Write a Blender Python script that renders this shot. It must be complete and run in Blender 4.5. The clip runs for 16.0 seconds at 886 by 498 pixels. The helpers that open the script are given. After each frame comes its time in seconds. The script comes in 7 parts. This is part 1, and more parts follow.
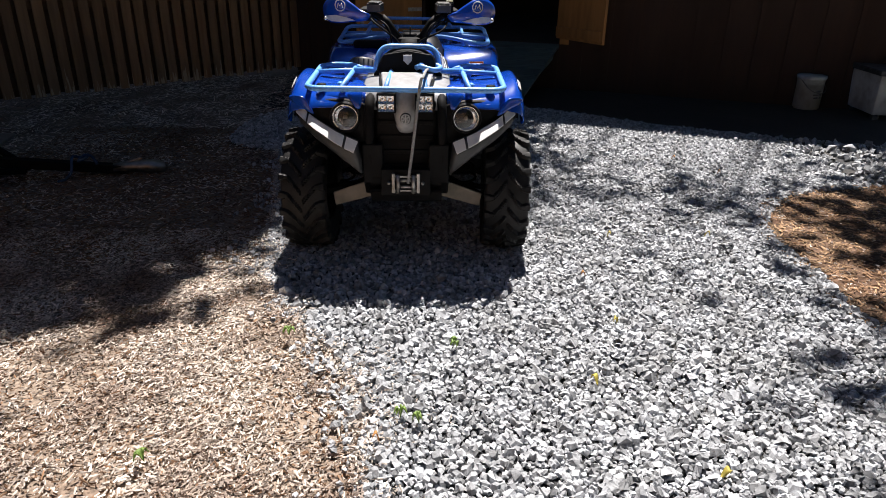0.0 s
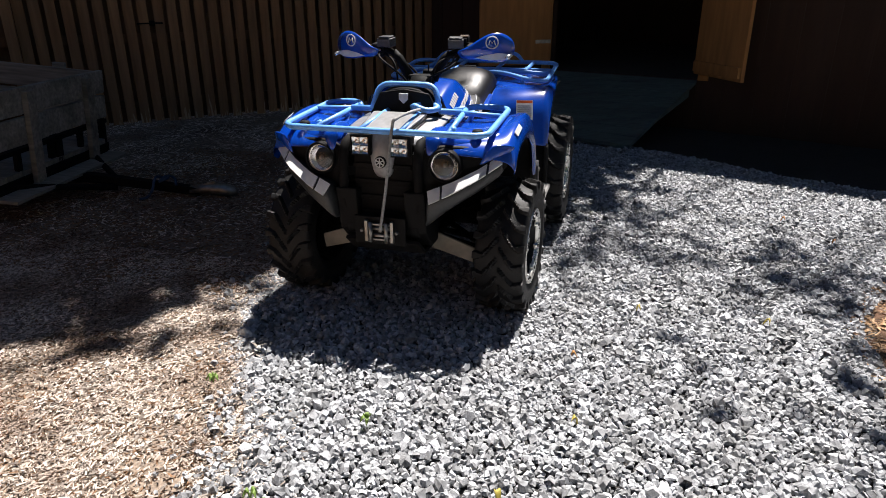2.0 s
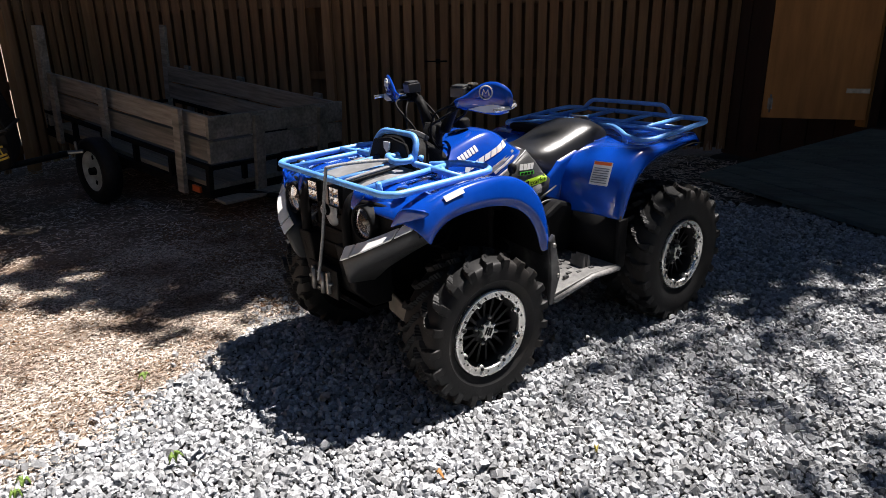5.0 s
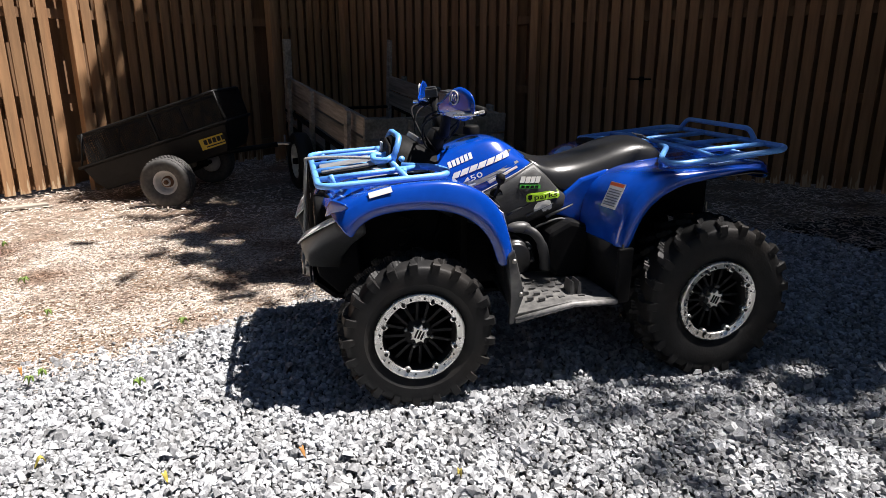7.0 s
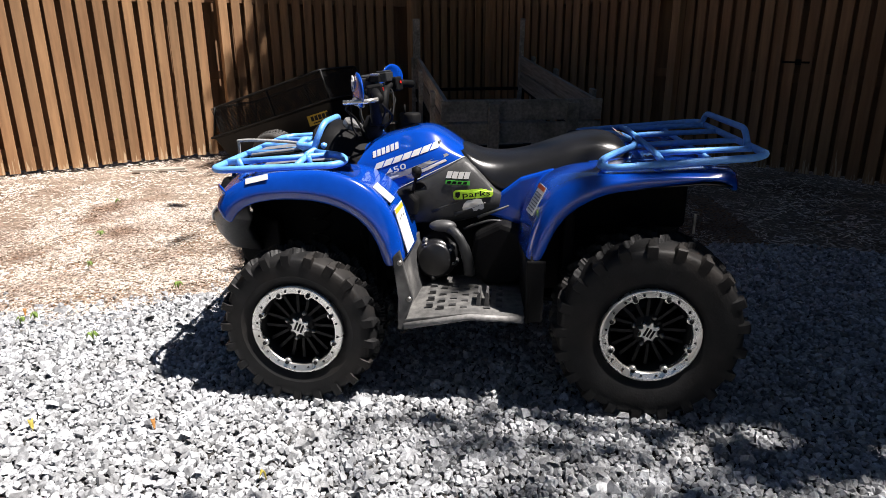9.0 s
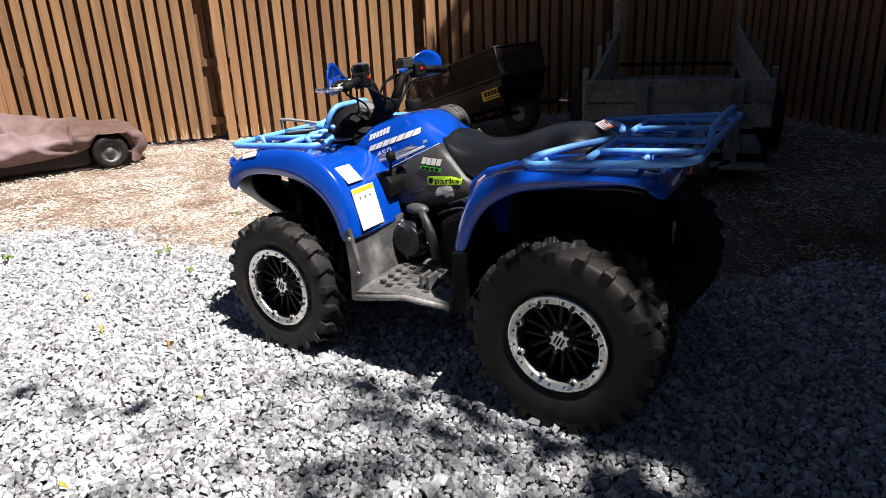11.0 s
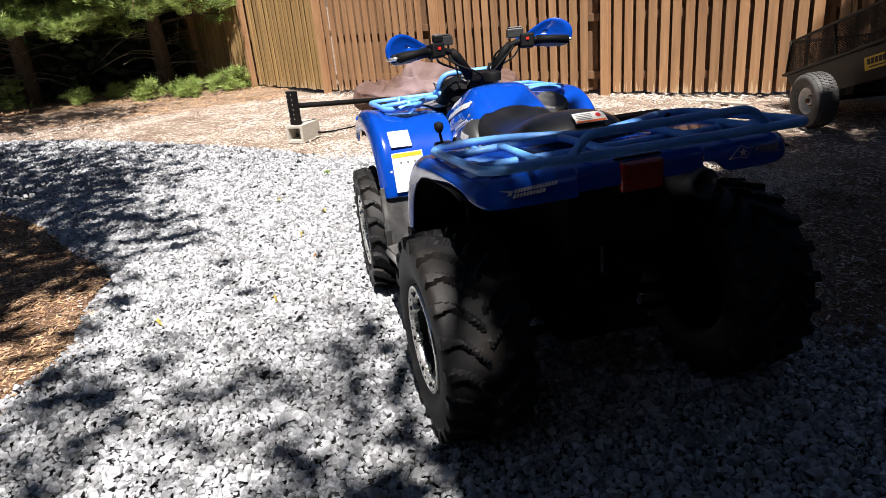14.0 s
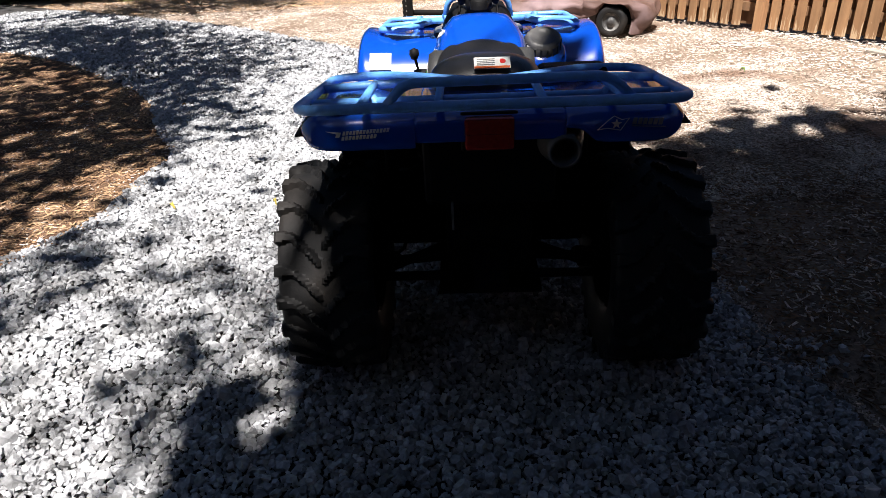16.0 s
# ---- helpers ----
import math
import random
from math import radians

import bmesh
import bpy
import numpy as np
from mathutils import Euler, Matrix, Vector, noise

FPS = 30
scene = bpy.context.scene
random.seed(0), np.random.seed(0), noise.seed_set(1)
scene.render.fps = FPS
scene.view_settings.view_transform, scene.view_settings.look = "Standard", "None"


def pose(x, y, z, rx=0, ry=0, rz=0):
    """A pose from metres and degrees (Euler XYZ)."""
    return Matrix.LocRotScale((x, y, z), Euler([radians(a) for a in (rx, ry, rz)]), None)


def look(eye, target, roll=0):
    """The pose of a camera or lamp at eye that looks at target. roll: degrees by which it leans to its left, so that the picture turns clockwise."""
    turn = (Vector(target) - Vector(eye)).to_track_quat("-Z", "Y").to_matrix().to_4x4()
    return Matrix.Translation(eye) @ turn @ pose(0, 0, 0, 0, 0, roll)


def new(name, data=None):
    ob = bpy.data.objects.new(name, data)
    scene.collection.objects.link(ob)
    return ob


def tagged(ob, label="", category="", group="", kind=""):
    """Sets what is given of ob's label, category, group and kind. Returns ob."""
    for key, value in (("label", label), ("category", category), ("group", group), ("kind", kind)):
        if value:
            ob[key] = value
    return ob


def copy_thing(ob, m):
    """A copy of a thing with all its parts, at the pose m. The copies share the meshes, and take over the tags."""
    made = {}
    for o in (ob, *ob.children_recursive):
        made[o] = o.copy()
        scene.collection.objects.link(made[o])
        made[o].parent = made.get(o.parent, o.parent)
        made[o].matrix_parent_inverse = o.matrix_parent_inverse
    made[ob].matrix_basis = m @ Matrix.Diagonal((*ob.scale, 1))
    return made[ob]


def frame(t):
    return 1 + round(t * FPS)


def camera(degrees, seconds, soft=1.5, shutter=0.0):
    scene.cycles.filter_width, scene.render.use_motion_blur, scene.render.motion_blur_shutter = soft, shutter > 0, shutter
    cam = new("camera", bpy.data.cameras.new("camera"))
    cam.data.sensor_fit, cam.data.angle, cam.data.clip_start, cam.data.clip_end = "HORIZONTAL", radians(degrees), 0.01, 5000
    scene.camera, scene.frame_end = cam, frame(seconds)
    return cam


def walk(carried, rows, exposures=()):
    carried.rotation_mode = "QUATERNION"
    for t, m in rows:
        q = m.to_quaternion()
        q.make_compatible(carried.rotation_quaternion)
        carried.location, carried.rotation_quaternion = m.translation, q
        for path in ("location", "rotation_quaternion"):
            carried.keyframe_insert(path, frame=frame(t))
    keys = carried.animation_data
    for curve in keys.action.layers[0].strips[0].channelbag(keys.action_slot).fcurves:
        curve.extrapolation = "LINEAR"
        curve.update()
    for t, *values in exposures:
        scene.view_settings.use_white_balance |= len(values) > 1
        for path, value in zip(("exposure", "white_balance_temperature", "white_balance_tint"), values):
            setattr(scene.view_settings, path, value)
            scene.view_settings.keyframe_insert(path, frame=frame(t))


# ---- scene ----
cam = camera(68.1, 16.0, soft=0.38)
PATH = [
    (0, (0.11, -3.776, 1.358), (0.149, -1.947, 0.55), 0.9),
    (0.5, (0.269, -3.694, 1.348), (0.173, -1.856, 0.565), 0.0),
    (1, (0.422, -3.596, 1.329), (0.246, -1.744, 0.593), 0.1),
    (1.5, (0.652, -3.429, 1.356), (0.365, -1.597, 0.607), 0.9),
    (2, (0.936, -3.341, 1.363), (0.426, -1.553, 0.628), -0.2),
    (2.5, (1.219, -3.243, 1.404), (0.499, -1.536, 0.65), -0.5),
    (3, (1.388, -3.034, 1.389), (0.558, -1.375, 0.642), 1.1),
    (3.5, (1.578, -2.821, 1.392), (0.613, -1.231, 0.656), -2.3),
    (4, (1.799, -2.6, 1.403), (0.566, -1.193, 0.695), 0.7),
    (4.2, (1.873, -2.518, 1.408), (0.593, -1.144, 0.72), -0.8),
    (6.3, (2.6, -1.44, 1.285), (0.84, -0.69, 0.703), 1.4),
    (6.5, (2.635, -1.331, 1.297), (0.842, -0.652, 0.729), 0.0),
    (7, (2.772, -1.043, 1.301), (0.904, -0.608, 0.736), -0.2),
    (7.5, (2.832, -0.759, 1.298), (0.942, -0.501, 0.697), 1.6),
    (8, (2.779, -0.47, 1.316), (0.877, -0.347, 0.71), 0.7),
    (8.5, (2.738, -0.163, 1.306), (0.827, -0.183, 0.716), -0.0),
    (9, (2.667, 0.131, 1.31), (0.776, -0.067, 0.69), -0.4),
    (9.2, (2.617, 0.254, 1.306), (0.739, -0.011, 0.671), 0.3),
    (11.3, (2.294, 1.455, 1.364), (0.738, 0.39, 0.697), -1.9),
    (11.5, (2.236, 1.56, 1.345), (0.708, 0.45, 0.687), -1.2),
    (12, (2.086, 1.822, 1.362), (0.697, 0.563, 0.666), -2.8),
    (12.5, (1.851, 2.011, 1.333), (0.628, 0.59, 0.636), -2.6),
    (13, (1.566, 2.188, 1.326), (0.534, 0.604, 0.672), -2.8),
    (13.5, (1.271, 2.341, 1.33), (0.53, 0.615, 0.642), -3.9),
    (14, (0.931, 2.393, 1.333), (0.49, 0.581, 0.608), -5.5),
    (14.5, (0.684, 2.469, 1.373), (0.287, 0.659, 0.62), -3.4),
    (15, (0.447, 2.548, 1.382), (0.207, 0.718, 0.612), -1.3),
    (15.5, (0.189, 2.491, 1.351), (0.201, 0.712, 0.437), -3.9),
    (16, (0.052, 2.462, 1.341), (0.142, 0.692, 0.415), -2.9),
]
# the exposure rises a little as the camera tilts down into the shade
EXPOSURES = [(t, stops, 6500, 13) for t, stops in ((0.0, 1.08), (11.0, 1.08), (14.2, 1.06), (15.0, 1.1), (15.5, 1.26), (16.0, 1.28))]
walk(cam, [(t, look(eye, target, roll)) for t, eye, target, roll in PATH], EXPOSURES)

# ---- light: high sun from behind the shed, clear sky ----
SUN = Vector((0.07, 0.48, 1.0)).normalized()
world = bpy.data.worlds.new("sky")
scene.world = world
world.use_nodes = True
wn = world.node_tree
sky = wn.nodes.new("ShaderNodeTexSky")
sky.sky_type, sky.sun_disc = "NISHITA", False
sky.ozone_density, sky.dust_density = 6.0, 0.3
sky.sun_elevation = math.asin(SUN.z)
sky.sun_rotation = math.atan2(SUN.x, SUN.y)
wn.nodes["Background"].inputs["Strength"].default_value = 0.0185
wn.links.new(sky.outputs[0], wn.nodes["Background"].inputs["Color"])
sun = new("sun", bpy.data.lights.new("sun", "SUN"))
sun.data.energy, sun.data.angle, sun.data.color = 5.0, radians(0.53), (1.0, 0.96, 0.9)
sun.matrix_world = look(SUN * 50, (0, 0, 0))


# ---- materials ----
def material(name, base, rough=0.6, metal=0.0, vary=0.25, scale=12.0, bump=0.2, bscale=60.0, stain=None, stain_amt=0.4,
             stain_scale=2.0, island=0.0, per_object=0.0, coat=0.0, stretch=None, rough_vary=0.1, spec=0.5, coat_rough=0.12, worn_foot=None):
    """A surface with variation at two scales: grain, and wider stains."""
    m = bpy.data.materials.new(name)
    m.use_nodes = True
    nt = m.node_tree
    N, L = nt.nodes, nt.links
    b = N["Principled BSDF"]
    b.inputs["Metallic"].default_value = metal
    b.inputs["Coat Weight"].default_value = coat
    b.inputs["Coat Roughness"].default_value = coat_rough
    b.inputs["Specular IOR Level"].default_value = spec
    co = N.new("ShaderNodeTexCoord")
    vec = co.outputs["Object"]
    if stretch:
        mp = N.new("ShaderNodeMapping")
        mp.inputs["Scale"].default_value = stretch
        L.new(vec, mp.inputs[0])
        vec = mp.outputs[0]
    if per_object:
        oi = N.new("ShaderNodeObjectInfo")
        add = N.new("ShaderNodeVectorMath")
        add.operation = "MULTIPLY_ADD"
        L.new(oi.outputs["Random"], add.inputs[0])
        add.inputs[1].default_value = (37, 53, 71)
        L.new(vec, add.inputs[2])
        vec = add.outputs[0]
    n1 = N.new("ShaderNodeTexNoise")
    n1.inputs["Scale"].default_value, n1.inputs["Detail"].default_value = scale, 5
    L.new(vec, n1.inputs["Vector"])
    n2 = N.new("ShaderNodeTexNoise")
    n2.inputs["Scale"].default_value, n2.inputs["Detail"].default_value = stain_scale, 4
    L.new(vec, n2.inputs["Vector"])
    ramp = N.new("ShaderNodeMapRange")
    L.new(n1.outputs[0], ramp.inputs[0])
    for i, v in zip((1, 2, 3, 4), (0.25, 0.75, 1 - vary, 1 + vary)):
        ramp.inputs[i].default_value = v
    val = ramp.outputs[0]

    def times(a, lo, hi):
        r = N.new("ShaderNodeMapRange")
        L.new(a, r.inputs[0])
        r.inputs[3].default_value, r.inputs[4].default_value = lo, hi
        mu = N.new("ShaderNodeMath")
        mu.operation = "MULTIPLY"
        L.new(val, mu.inputs[0])
        L.new(r.outputs[0], mu.inputs[1])
        return mu.outputs[0]
    if island:
        g = N.new("ShaderNodeNewGeometry")
        val = times(g.outputs["Random Per Island"], 1 - island, 1 + island)
    if per_object:
        val = times(oi.outputs["Random"], 1 - per_object, 1 + per_object)
    mix = N.new("ShaderNodeMix")
    mix.data_type = "RGBA"
    r2 = N.new("ShaderNodeMapRange")
    L.new(n2.outputs[0], r2.inputs[0])
    for i, v in zip((1, 2, 3, 4), (0.45, 0.68, 0.0, stain_amt)):
        r2.inputs[i].default_value = v
    L.new(r2.outputs[0], mix.inputs["Factor"])
    mix.inputs["A"].default_value = (*base, 1)
    mix.inputs["B"].default_value = (*(stain or [c * 0.6 for c in base]), 1)
    vm = N.new("ShaderNodeVectorMath")
    vm.operation = "SCALE"
    L.new(mix.outputs["Result"], vm.inputs[0])
    L.new(val, vm.inputs["Scale"])
    colour = vm.outputs[0]
    if worn_foot:
        # paint flaked off the lowest hand's width in ragged patches
        sep = N.new("ShaderNodeSeparateXYZ")
        L.new(co.outputs["Object"], sep.inputs[0])
        flake = N.new("ShaderNodeTexNoise")
        flake.inputs["Scale"].default_value, flake.inputs["Detail"].default_value = 14, 6
        L.new(vec, flake.inputs["Vector"])
        edge = N.new("ShaderNodeMath")
        edge.operation, edge.inputs[1].default_value = "MULTIPLY_ADD", -1.1
        L.new(sep.outputs["Z"], edge.inputs[0])
        L.new(flake.outputs[0], edge.inputs[2])
        bare = N.new("ShaderNodeMapRange")
        L.new(edge.outputs[0], bare.inputs[0])
        bare.inputs[1].default_value, bare.inputs[2].default_value = 0.43, 0.47
        flaked = N.new("ShaderNodeMix")
        flaked.data_type = "RGBA"
        L.new(bare.outputs[0], flaked.inputs["Factor"])
        L.new(colour, flaked.inputs["A"])
        flaked.inputs["B"].default_value = (*worn_foot, 1)
        colour = flaked.outputs["Result"]
    L.new(colour, b.inputs["Base Color"])
    rr = N.new("ShaderNodeMapRange")
    L.new(n2.outputs[0], rr.inputs[0])
    rr.inputs[3].default_value, rr.inputs[4].default_value = max(0.02, rough - rough_vary), min(1, rough + rough_vary)
    L.new(rr.outputs[0], b.inputs["Roughness"])
    if bump:
        n3 = N.new("ShaderNodeTexNoise")
        n3.inputs["Scale"].default_value, n3.inputs["Detail"].default_value = bscale, 4
        L.new(vec, n3.inputs["Vector"])
        bp = N.new("ShaderNodeBump")
        bp.inputs["Strength"].default_value, bp.inputs["Distance"].default_value = bump, 0.004
        L.new(n3.outputs[0], bp.inputs["Height"])
        L.new(bp.outputs[0], b.inputs["Normal"])
    return m


M = {
    "mulch_bed": material("mulch_bed", (0.24, 0.185, 0.14), 0.95, vary=0.6, scale=60, bump=1.0, bscale=90, stain=(0.1, 0.05, 0.028), stain_amt=0.65, stain_scale=1.3),
    # Bed kept near black: the shade between stones is in its colour.
    "gravel_bed_shade": material("gravel_bed_shade", (0.03, 0.03, 0.031), 0.95, vary=0.7, scale=55, bump=1.0, bscale=60, stain=(0.10, 0.085, 0.07), stain_scale=1.3),
    "soil": material("shade_dark_soil", (0.035, 0.028, 0.023), 0.95, vary=0.5, scale=50, bump=1.0, bscale=80, stain=(0.06, 0.05, 0.042), stain_amt=0.5, stain_scale=3),
    "stone": material("stone", (0.39, 0.40, 0.418), 0.85, vary=0.36, scale=60, bump=0.5, bscale=260, island=0.5, stain=(0.235, 0.235, 0.23), stain_amt=0.5, stain_scale=7),
    "litter_bed": material("litter_bed", (0.15, 0.085, 0.05), 0.95, vary=0.5, scale=60, bump=1.0, bscale=90, stain=(0.07, 0.03, 0.014), stain_amt=0.7, stain_scale=1.6),
    "litter": material("pine_litter", (0.42, 0.275, 0.16), 0.9, vary=0.3, scale=50, bump=0.3, bscale=160, island=0.6, stain=(0.12, 0.05, 0.022), stain_amt=0.8, stain_scale=1.7),
    "chip_brown": material("brown_chip", (0.22, 0.125, 0.068), 0.9, vary=0.3, scale=50, bump=0.4, bscale=160, island=0.6, stain=(0.08, 0.04, 0.022), stain_amt=0.8, stain_scale=2.2),
    "chip": material("chip", (0.62, 0.545, 0.475), 0.9, vary=0.35, scale=50, bump=0.4, bscale=160, island=0.58, stain=(0.17, 0.085, 0.045), stain_amt=0.8, stain_scale=2.2),
    "fence": material("fence_board", (0.315, 0.177, 0.086), 0.85, vary=0.22, scale=9, bump=0.35, bscale=60, stretch=(3, 3, 0.25), per_object=0.14, stain=(0.23, 0.11, 0.05), stain_amt=0.6, stain_scale=1.6, worn_foot=(0.5, 0.36, 0.22)),
    "fence_old": material("weathered_fence_board", (0.36, 0.225, 0.085), 0.9, vary=0.25, scale=9, bump=0.4, bscale=60, stretch=(3, 3, 0.25), per_object=0.16, stain=(0.21, 0.125, 0.045), stain_amt=0.6, stain_scale=1.6, worn_foot=(0.5, 0.36, 0.22)),
    "fence_post": material("fence_post", (0.39, 0.22, 0.108), 0.85, vary=0.2, scale=9, bump=0.3, bscale=60, stretch=(3, 3, 0.3), stain=(0.3, 0.15, 0.07), stain_amt=0.5, stain_scale=2),
    # Same wood as the boards; darkened so the gaps read as shade.
    "fence_back": material("shaded_fence_back_board", (0.19, 0.104, 0.052), 0.9, vary=0.25, scale=9, bump=0.3, bscale=60, stretch=(3, 3, 0.3), per_object=0.15),
    "ply": material("plywood", (0.46, 0.21, 0.065), 0.7, vary=0.2, scale=6, bump=0.15, bscale=50, stretch=(2.5, 2.5, 0.35), stain=(0.3, 0.14, 0.05), stain_amt=0.6, stain_scale=2.5, spec=0.3),
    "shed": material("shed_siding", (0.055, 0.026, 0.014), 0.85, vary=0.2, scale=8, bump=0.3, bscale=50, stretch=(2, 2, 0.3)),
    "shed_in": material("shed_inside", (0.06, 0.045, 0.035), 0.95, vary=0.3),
    "roof": material("roof_shingle", (0.07, 0.065, 0.06), 0.95, vary=0.4, scale=30),
    "ramp": material("ramp_paint", (0.10, 0.14, 0.135), 0.75, vary=0.25, scale=14, bump=0.3, bscale=80, stretch=(0.4, 3, 3), stain=(0.05, 0.06, 0.055), stain_amt=0.7, per_object=0.08),
    "grey_wood": material("weathered_wood", (0.30, 0.27, 0.228), 0.9, vary=0.4, scale=7, bump=0.7, bscale=40, stretch=(0.5, 6, 6), stain=(0.12, 0.115, 0.09), stain_amt=0.75, stain_scale=1.2, per_object=0.2),
    "deck_wood": material("deck_wood", (0.24, 0.215, 0.18), 0.9, vary=0.3, scale=7, bump=0.5, bscale=40, stretch=(0.5, 6, 6), per_object=0.2),
    "blue": material("blue_plastic", (0.001, 0.05, 0.37), 0.2, vary=0.08, scale=40, bump=0.03, bscale=30, stain=(0.0015, 0.058, 0.42), stain_amt=0.5, stain_scale=9, coat=0.9, rough_vary=0.06, coat_rough=0.03),
    "rack": material("light_blue_paint", (0.14, 0.40, 0.88), 0.4, vary=0.15, scale=60, bump=0.3, bscale=320, stain=(0.08, 0.28, 0.74), stain_amt=0.6, stain_scale=9, spec=0.8),
    "black": material("black_plastic", (0.005, 0.005, 0.0055), 0.62, vary=0.25, scale=60, bump=0.25, bscale=400, stain=(0.011, 0.01, 0.009), stain_amt=0.4, stain_scale=6, spec=0.13),
    "dark": material("dark_chassis", (0.006, 0.006, 0.0065), 0.75, vary=0.3, scale=30, bump=0.2, stain=(0.014, 0.011, 0.009), stain_amt=0.5, stain_scale=7, spec=0.12),
    "guard": material("scuffed_black_plastic", (0.05, 0.05, 0.051), 0.45, vary=0.35, scale=25, bump=0.2, bscale=200, stain=(0.2, 0.195, 0.185), stain_amt=0.75, stain_scale=9),
    "footplate": material("scuffed_footplate", (0.1, 0.098, 0.095), 0.5, vary=0.5, scale=40, bump=0.3, bscale=200, stain=(0.18, 0.175, 0.165), stain_amt=0.6, stain_scale=12),
    # Worn grey, made paler still to carry the sun's glancing gloss.
    "tread_top": material("worn_plastic_with_gloss", (0.2, 0.195, 0.19), 0.5, vary=0.4, scale=60, bump=0.2, bscale=200),
    "panel": material("graphite_plastic", (0.028, 0.029, 0.03), 0.42, vary=0.15, scale=50, bump=0.25, bscale=420, stain=(0.05, 0.049, 0.047), stain_amt=0.5, stain_scale=7),
    "seat": material("seat_vinyl", (0.007, 0.007, 0.008), 0.32, vary=0.15, scale=60, bump=0.12, bscale=300, stain=(0.014, 0.014, 0.014), stain_amt=0.5, stain_scale=5, spec=0.65),
    "turf": material("dusty_turf_rubber", (0.085, 0.083, 0.08), 0.7, vary=0.3, scale=30, bump=0.2, bscale=120, stain=(0.14, 0.13, 0.12), stain_amt=0.5, stain_scale=6, spec=0.3),
    "rubber": material("tyre_rubber", (0.012, 0.012, 0.0125), 0.55, vary=0.3, scale=25, bump=0.25, bscale=120, stain=(0.03, 0.025, 0.021), stain_amt=0.5, stain_scale=6, spec=0.24),
    "mud": material("dried_mud", (0.17, 0.085, 0.045), 0.95, vary=0.4, scale=30, bump=0.6, bscale=60),
    "rim": material("black_wheel", (0.004, 0.004, 0.0045), 0.5, spec=0.25, vary=0.2, scale=30, bump=0.05),
    "alu": material("machined_aluminium", (0.86, 0.85, 0.81), 0.27, metal=0.85, vary=0.1, scale=30, bump=0.04, bscale=120, stain=(0.5, 0.47, 0.42), stain_amt=0.5, stain_scale=14),
    "steel": material("steel", (0.34, 0.33, 0.31), 0.42, metal=0.9, vary=0.25, scale=30, bump=0.15, stain=(0.16, 0.12, 0.08), stain_amt=0.6, stain_scale=9),
    "white": material("white_trim", (0.62, 0.62, 0.6), 0.45, vary=0.12, scale=30, bump=0.05, stain=(0.38, 0.36, 0.33), stain_amt=0.5, stain_scale=12),
    "strip": material("white_plastic", (0.84, 0.84, 0.82), 0.4, vary=0.06, scale=30, bump=0.05, stain=(0.6, 0.58, 0.54), stain_amt=0.4, stain_scale=12),
    "label": material("label_paper", (0.7, 0.69, 0.66), 0.5, vary=0.06, scale=30, bump=0.02, stain=(0.55, 0.5, 0.42), stain_amt=0.4, stain_scale=15),
    "ink": material("grey_ink", (0.16, 0.16, 0.16), 0.6, vary=0.1, bump=0),
    "silver_grey": material("silver_grey_plastic", (0.33, 0.33, 0.335), 0.38, metal=0.35, vary=0.2, scale=40, bump=0.05, stain=(0.1, 0.098, 0.092), stain_amt=0.5, stain_scale=9),
    "silver": material("silver_print", (0.55, 0.56, 0.58), 0.4, metal=0.1, vary=0.12, scale=60, bump=0.02),
    "orange": material("orange_plastic", (0.7, 0.12, 0.02), 0.35, vary=0.1, bump=0.02),
    "yellow": material("yellow_label", (0.62, 0.42, 0.02), 0.5, vary=0.12, scale=40, bump=0.02),
    "lime": material("lime_print", (0.32, 0.55, 0.02), 0.5, vary=0.08, bump=0.02),
    "green": material("green_print", (0.04, 0.32, 0.03), 0.5, vary=0.08, bump=0.02),
    "red": material("red_switch", (0.6, 0.02, 0.015), 0.4, vary=0.08, bump=0.02),
    "tail_red": material("tail_lens_red", (0.28, 0.014, 0.008), 0.12, vary=0.2, scale=90, bump=0.25, bscale=160, coat=0.6),
    "rope": material("winch_rope", (0.32, 0.32, 0.31), 0.85, vary=0.35, scale=120, bump=0.6, bscale=260),
    "guard_plate": material("a_arm_guard", (0.22, 0.19, 0.15), 0.65, vary=0.25, scale=18, bump=0.2, stain=(0.12, 0.1, 0.07), stain_amt=0.7, stain_scale=8),
    # Mauve patches put the sunlit tone of the brown cloth into its colour.
    "cover": material("cover_cloth", (0.10, 0.054, 0.041), 0.75, vary=0.12, scale=14, bump=0.2, bscale=500, stain=(0.24, 0.17, 0.175), stain_amt=0.9, stain_scale=1.6),
    "maroon": material("cover_shaded_maroon", (0.012, 0.004, 0.0035), 0.5, vary=0.2, scale=20, bump=0.1),
    "concrete": material("concrete", (0.46, 0.43, 0.37), 0.95, vary=0.2, scale=40, bump=0.6, bscale=120),
    "cart": material("cart_poly", (0.009, 0.009, 0.0095), 0.5, vary=0.25, scale=25, bump=0.25, bscale=150, stain=(0.022, 0.02, 0.017), stain_amt=0.5, stain_scale=5, spec=0.2),
    "pail": material("pail_plastic", (0.66, 0.66, 0.62), 0.5, vary=0.1, stain=(0.35, 0.32, 0.27), stain_amt=0.7, stain_scale=7),
    "strap": material("blue_strap", (0.04, 0.075, 0.14), 0.85, vary=0.3, bump=0.4, bscale=300),
    "bark": material("bark", (0.12, 0.085, 0.06), 0.95, vary=0.45, scale=14, bump=1.0, bscale=30, stretch=(2, 2, 0.5)),
    "dead_wood": material("dead_wood", (0.2, 0.17, 0.14), 0.9, vary=0.3, scale=12, bump=0),
    # One foliage in two tones: shade in the dark, sun in the bright.
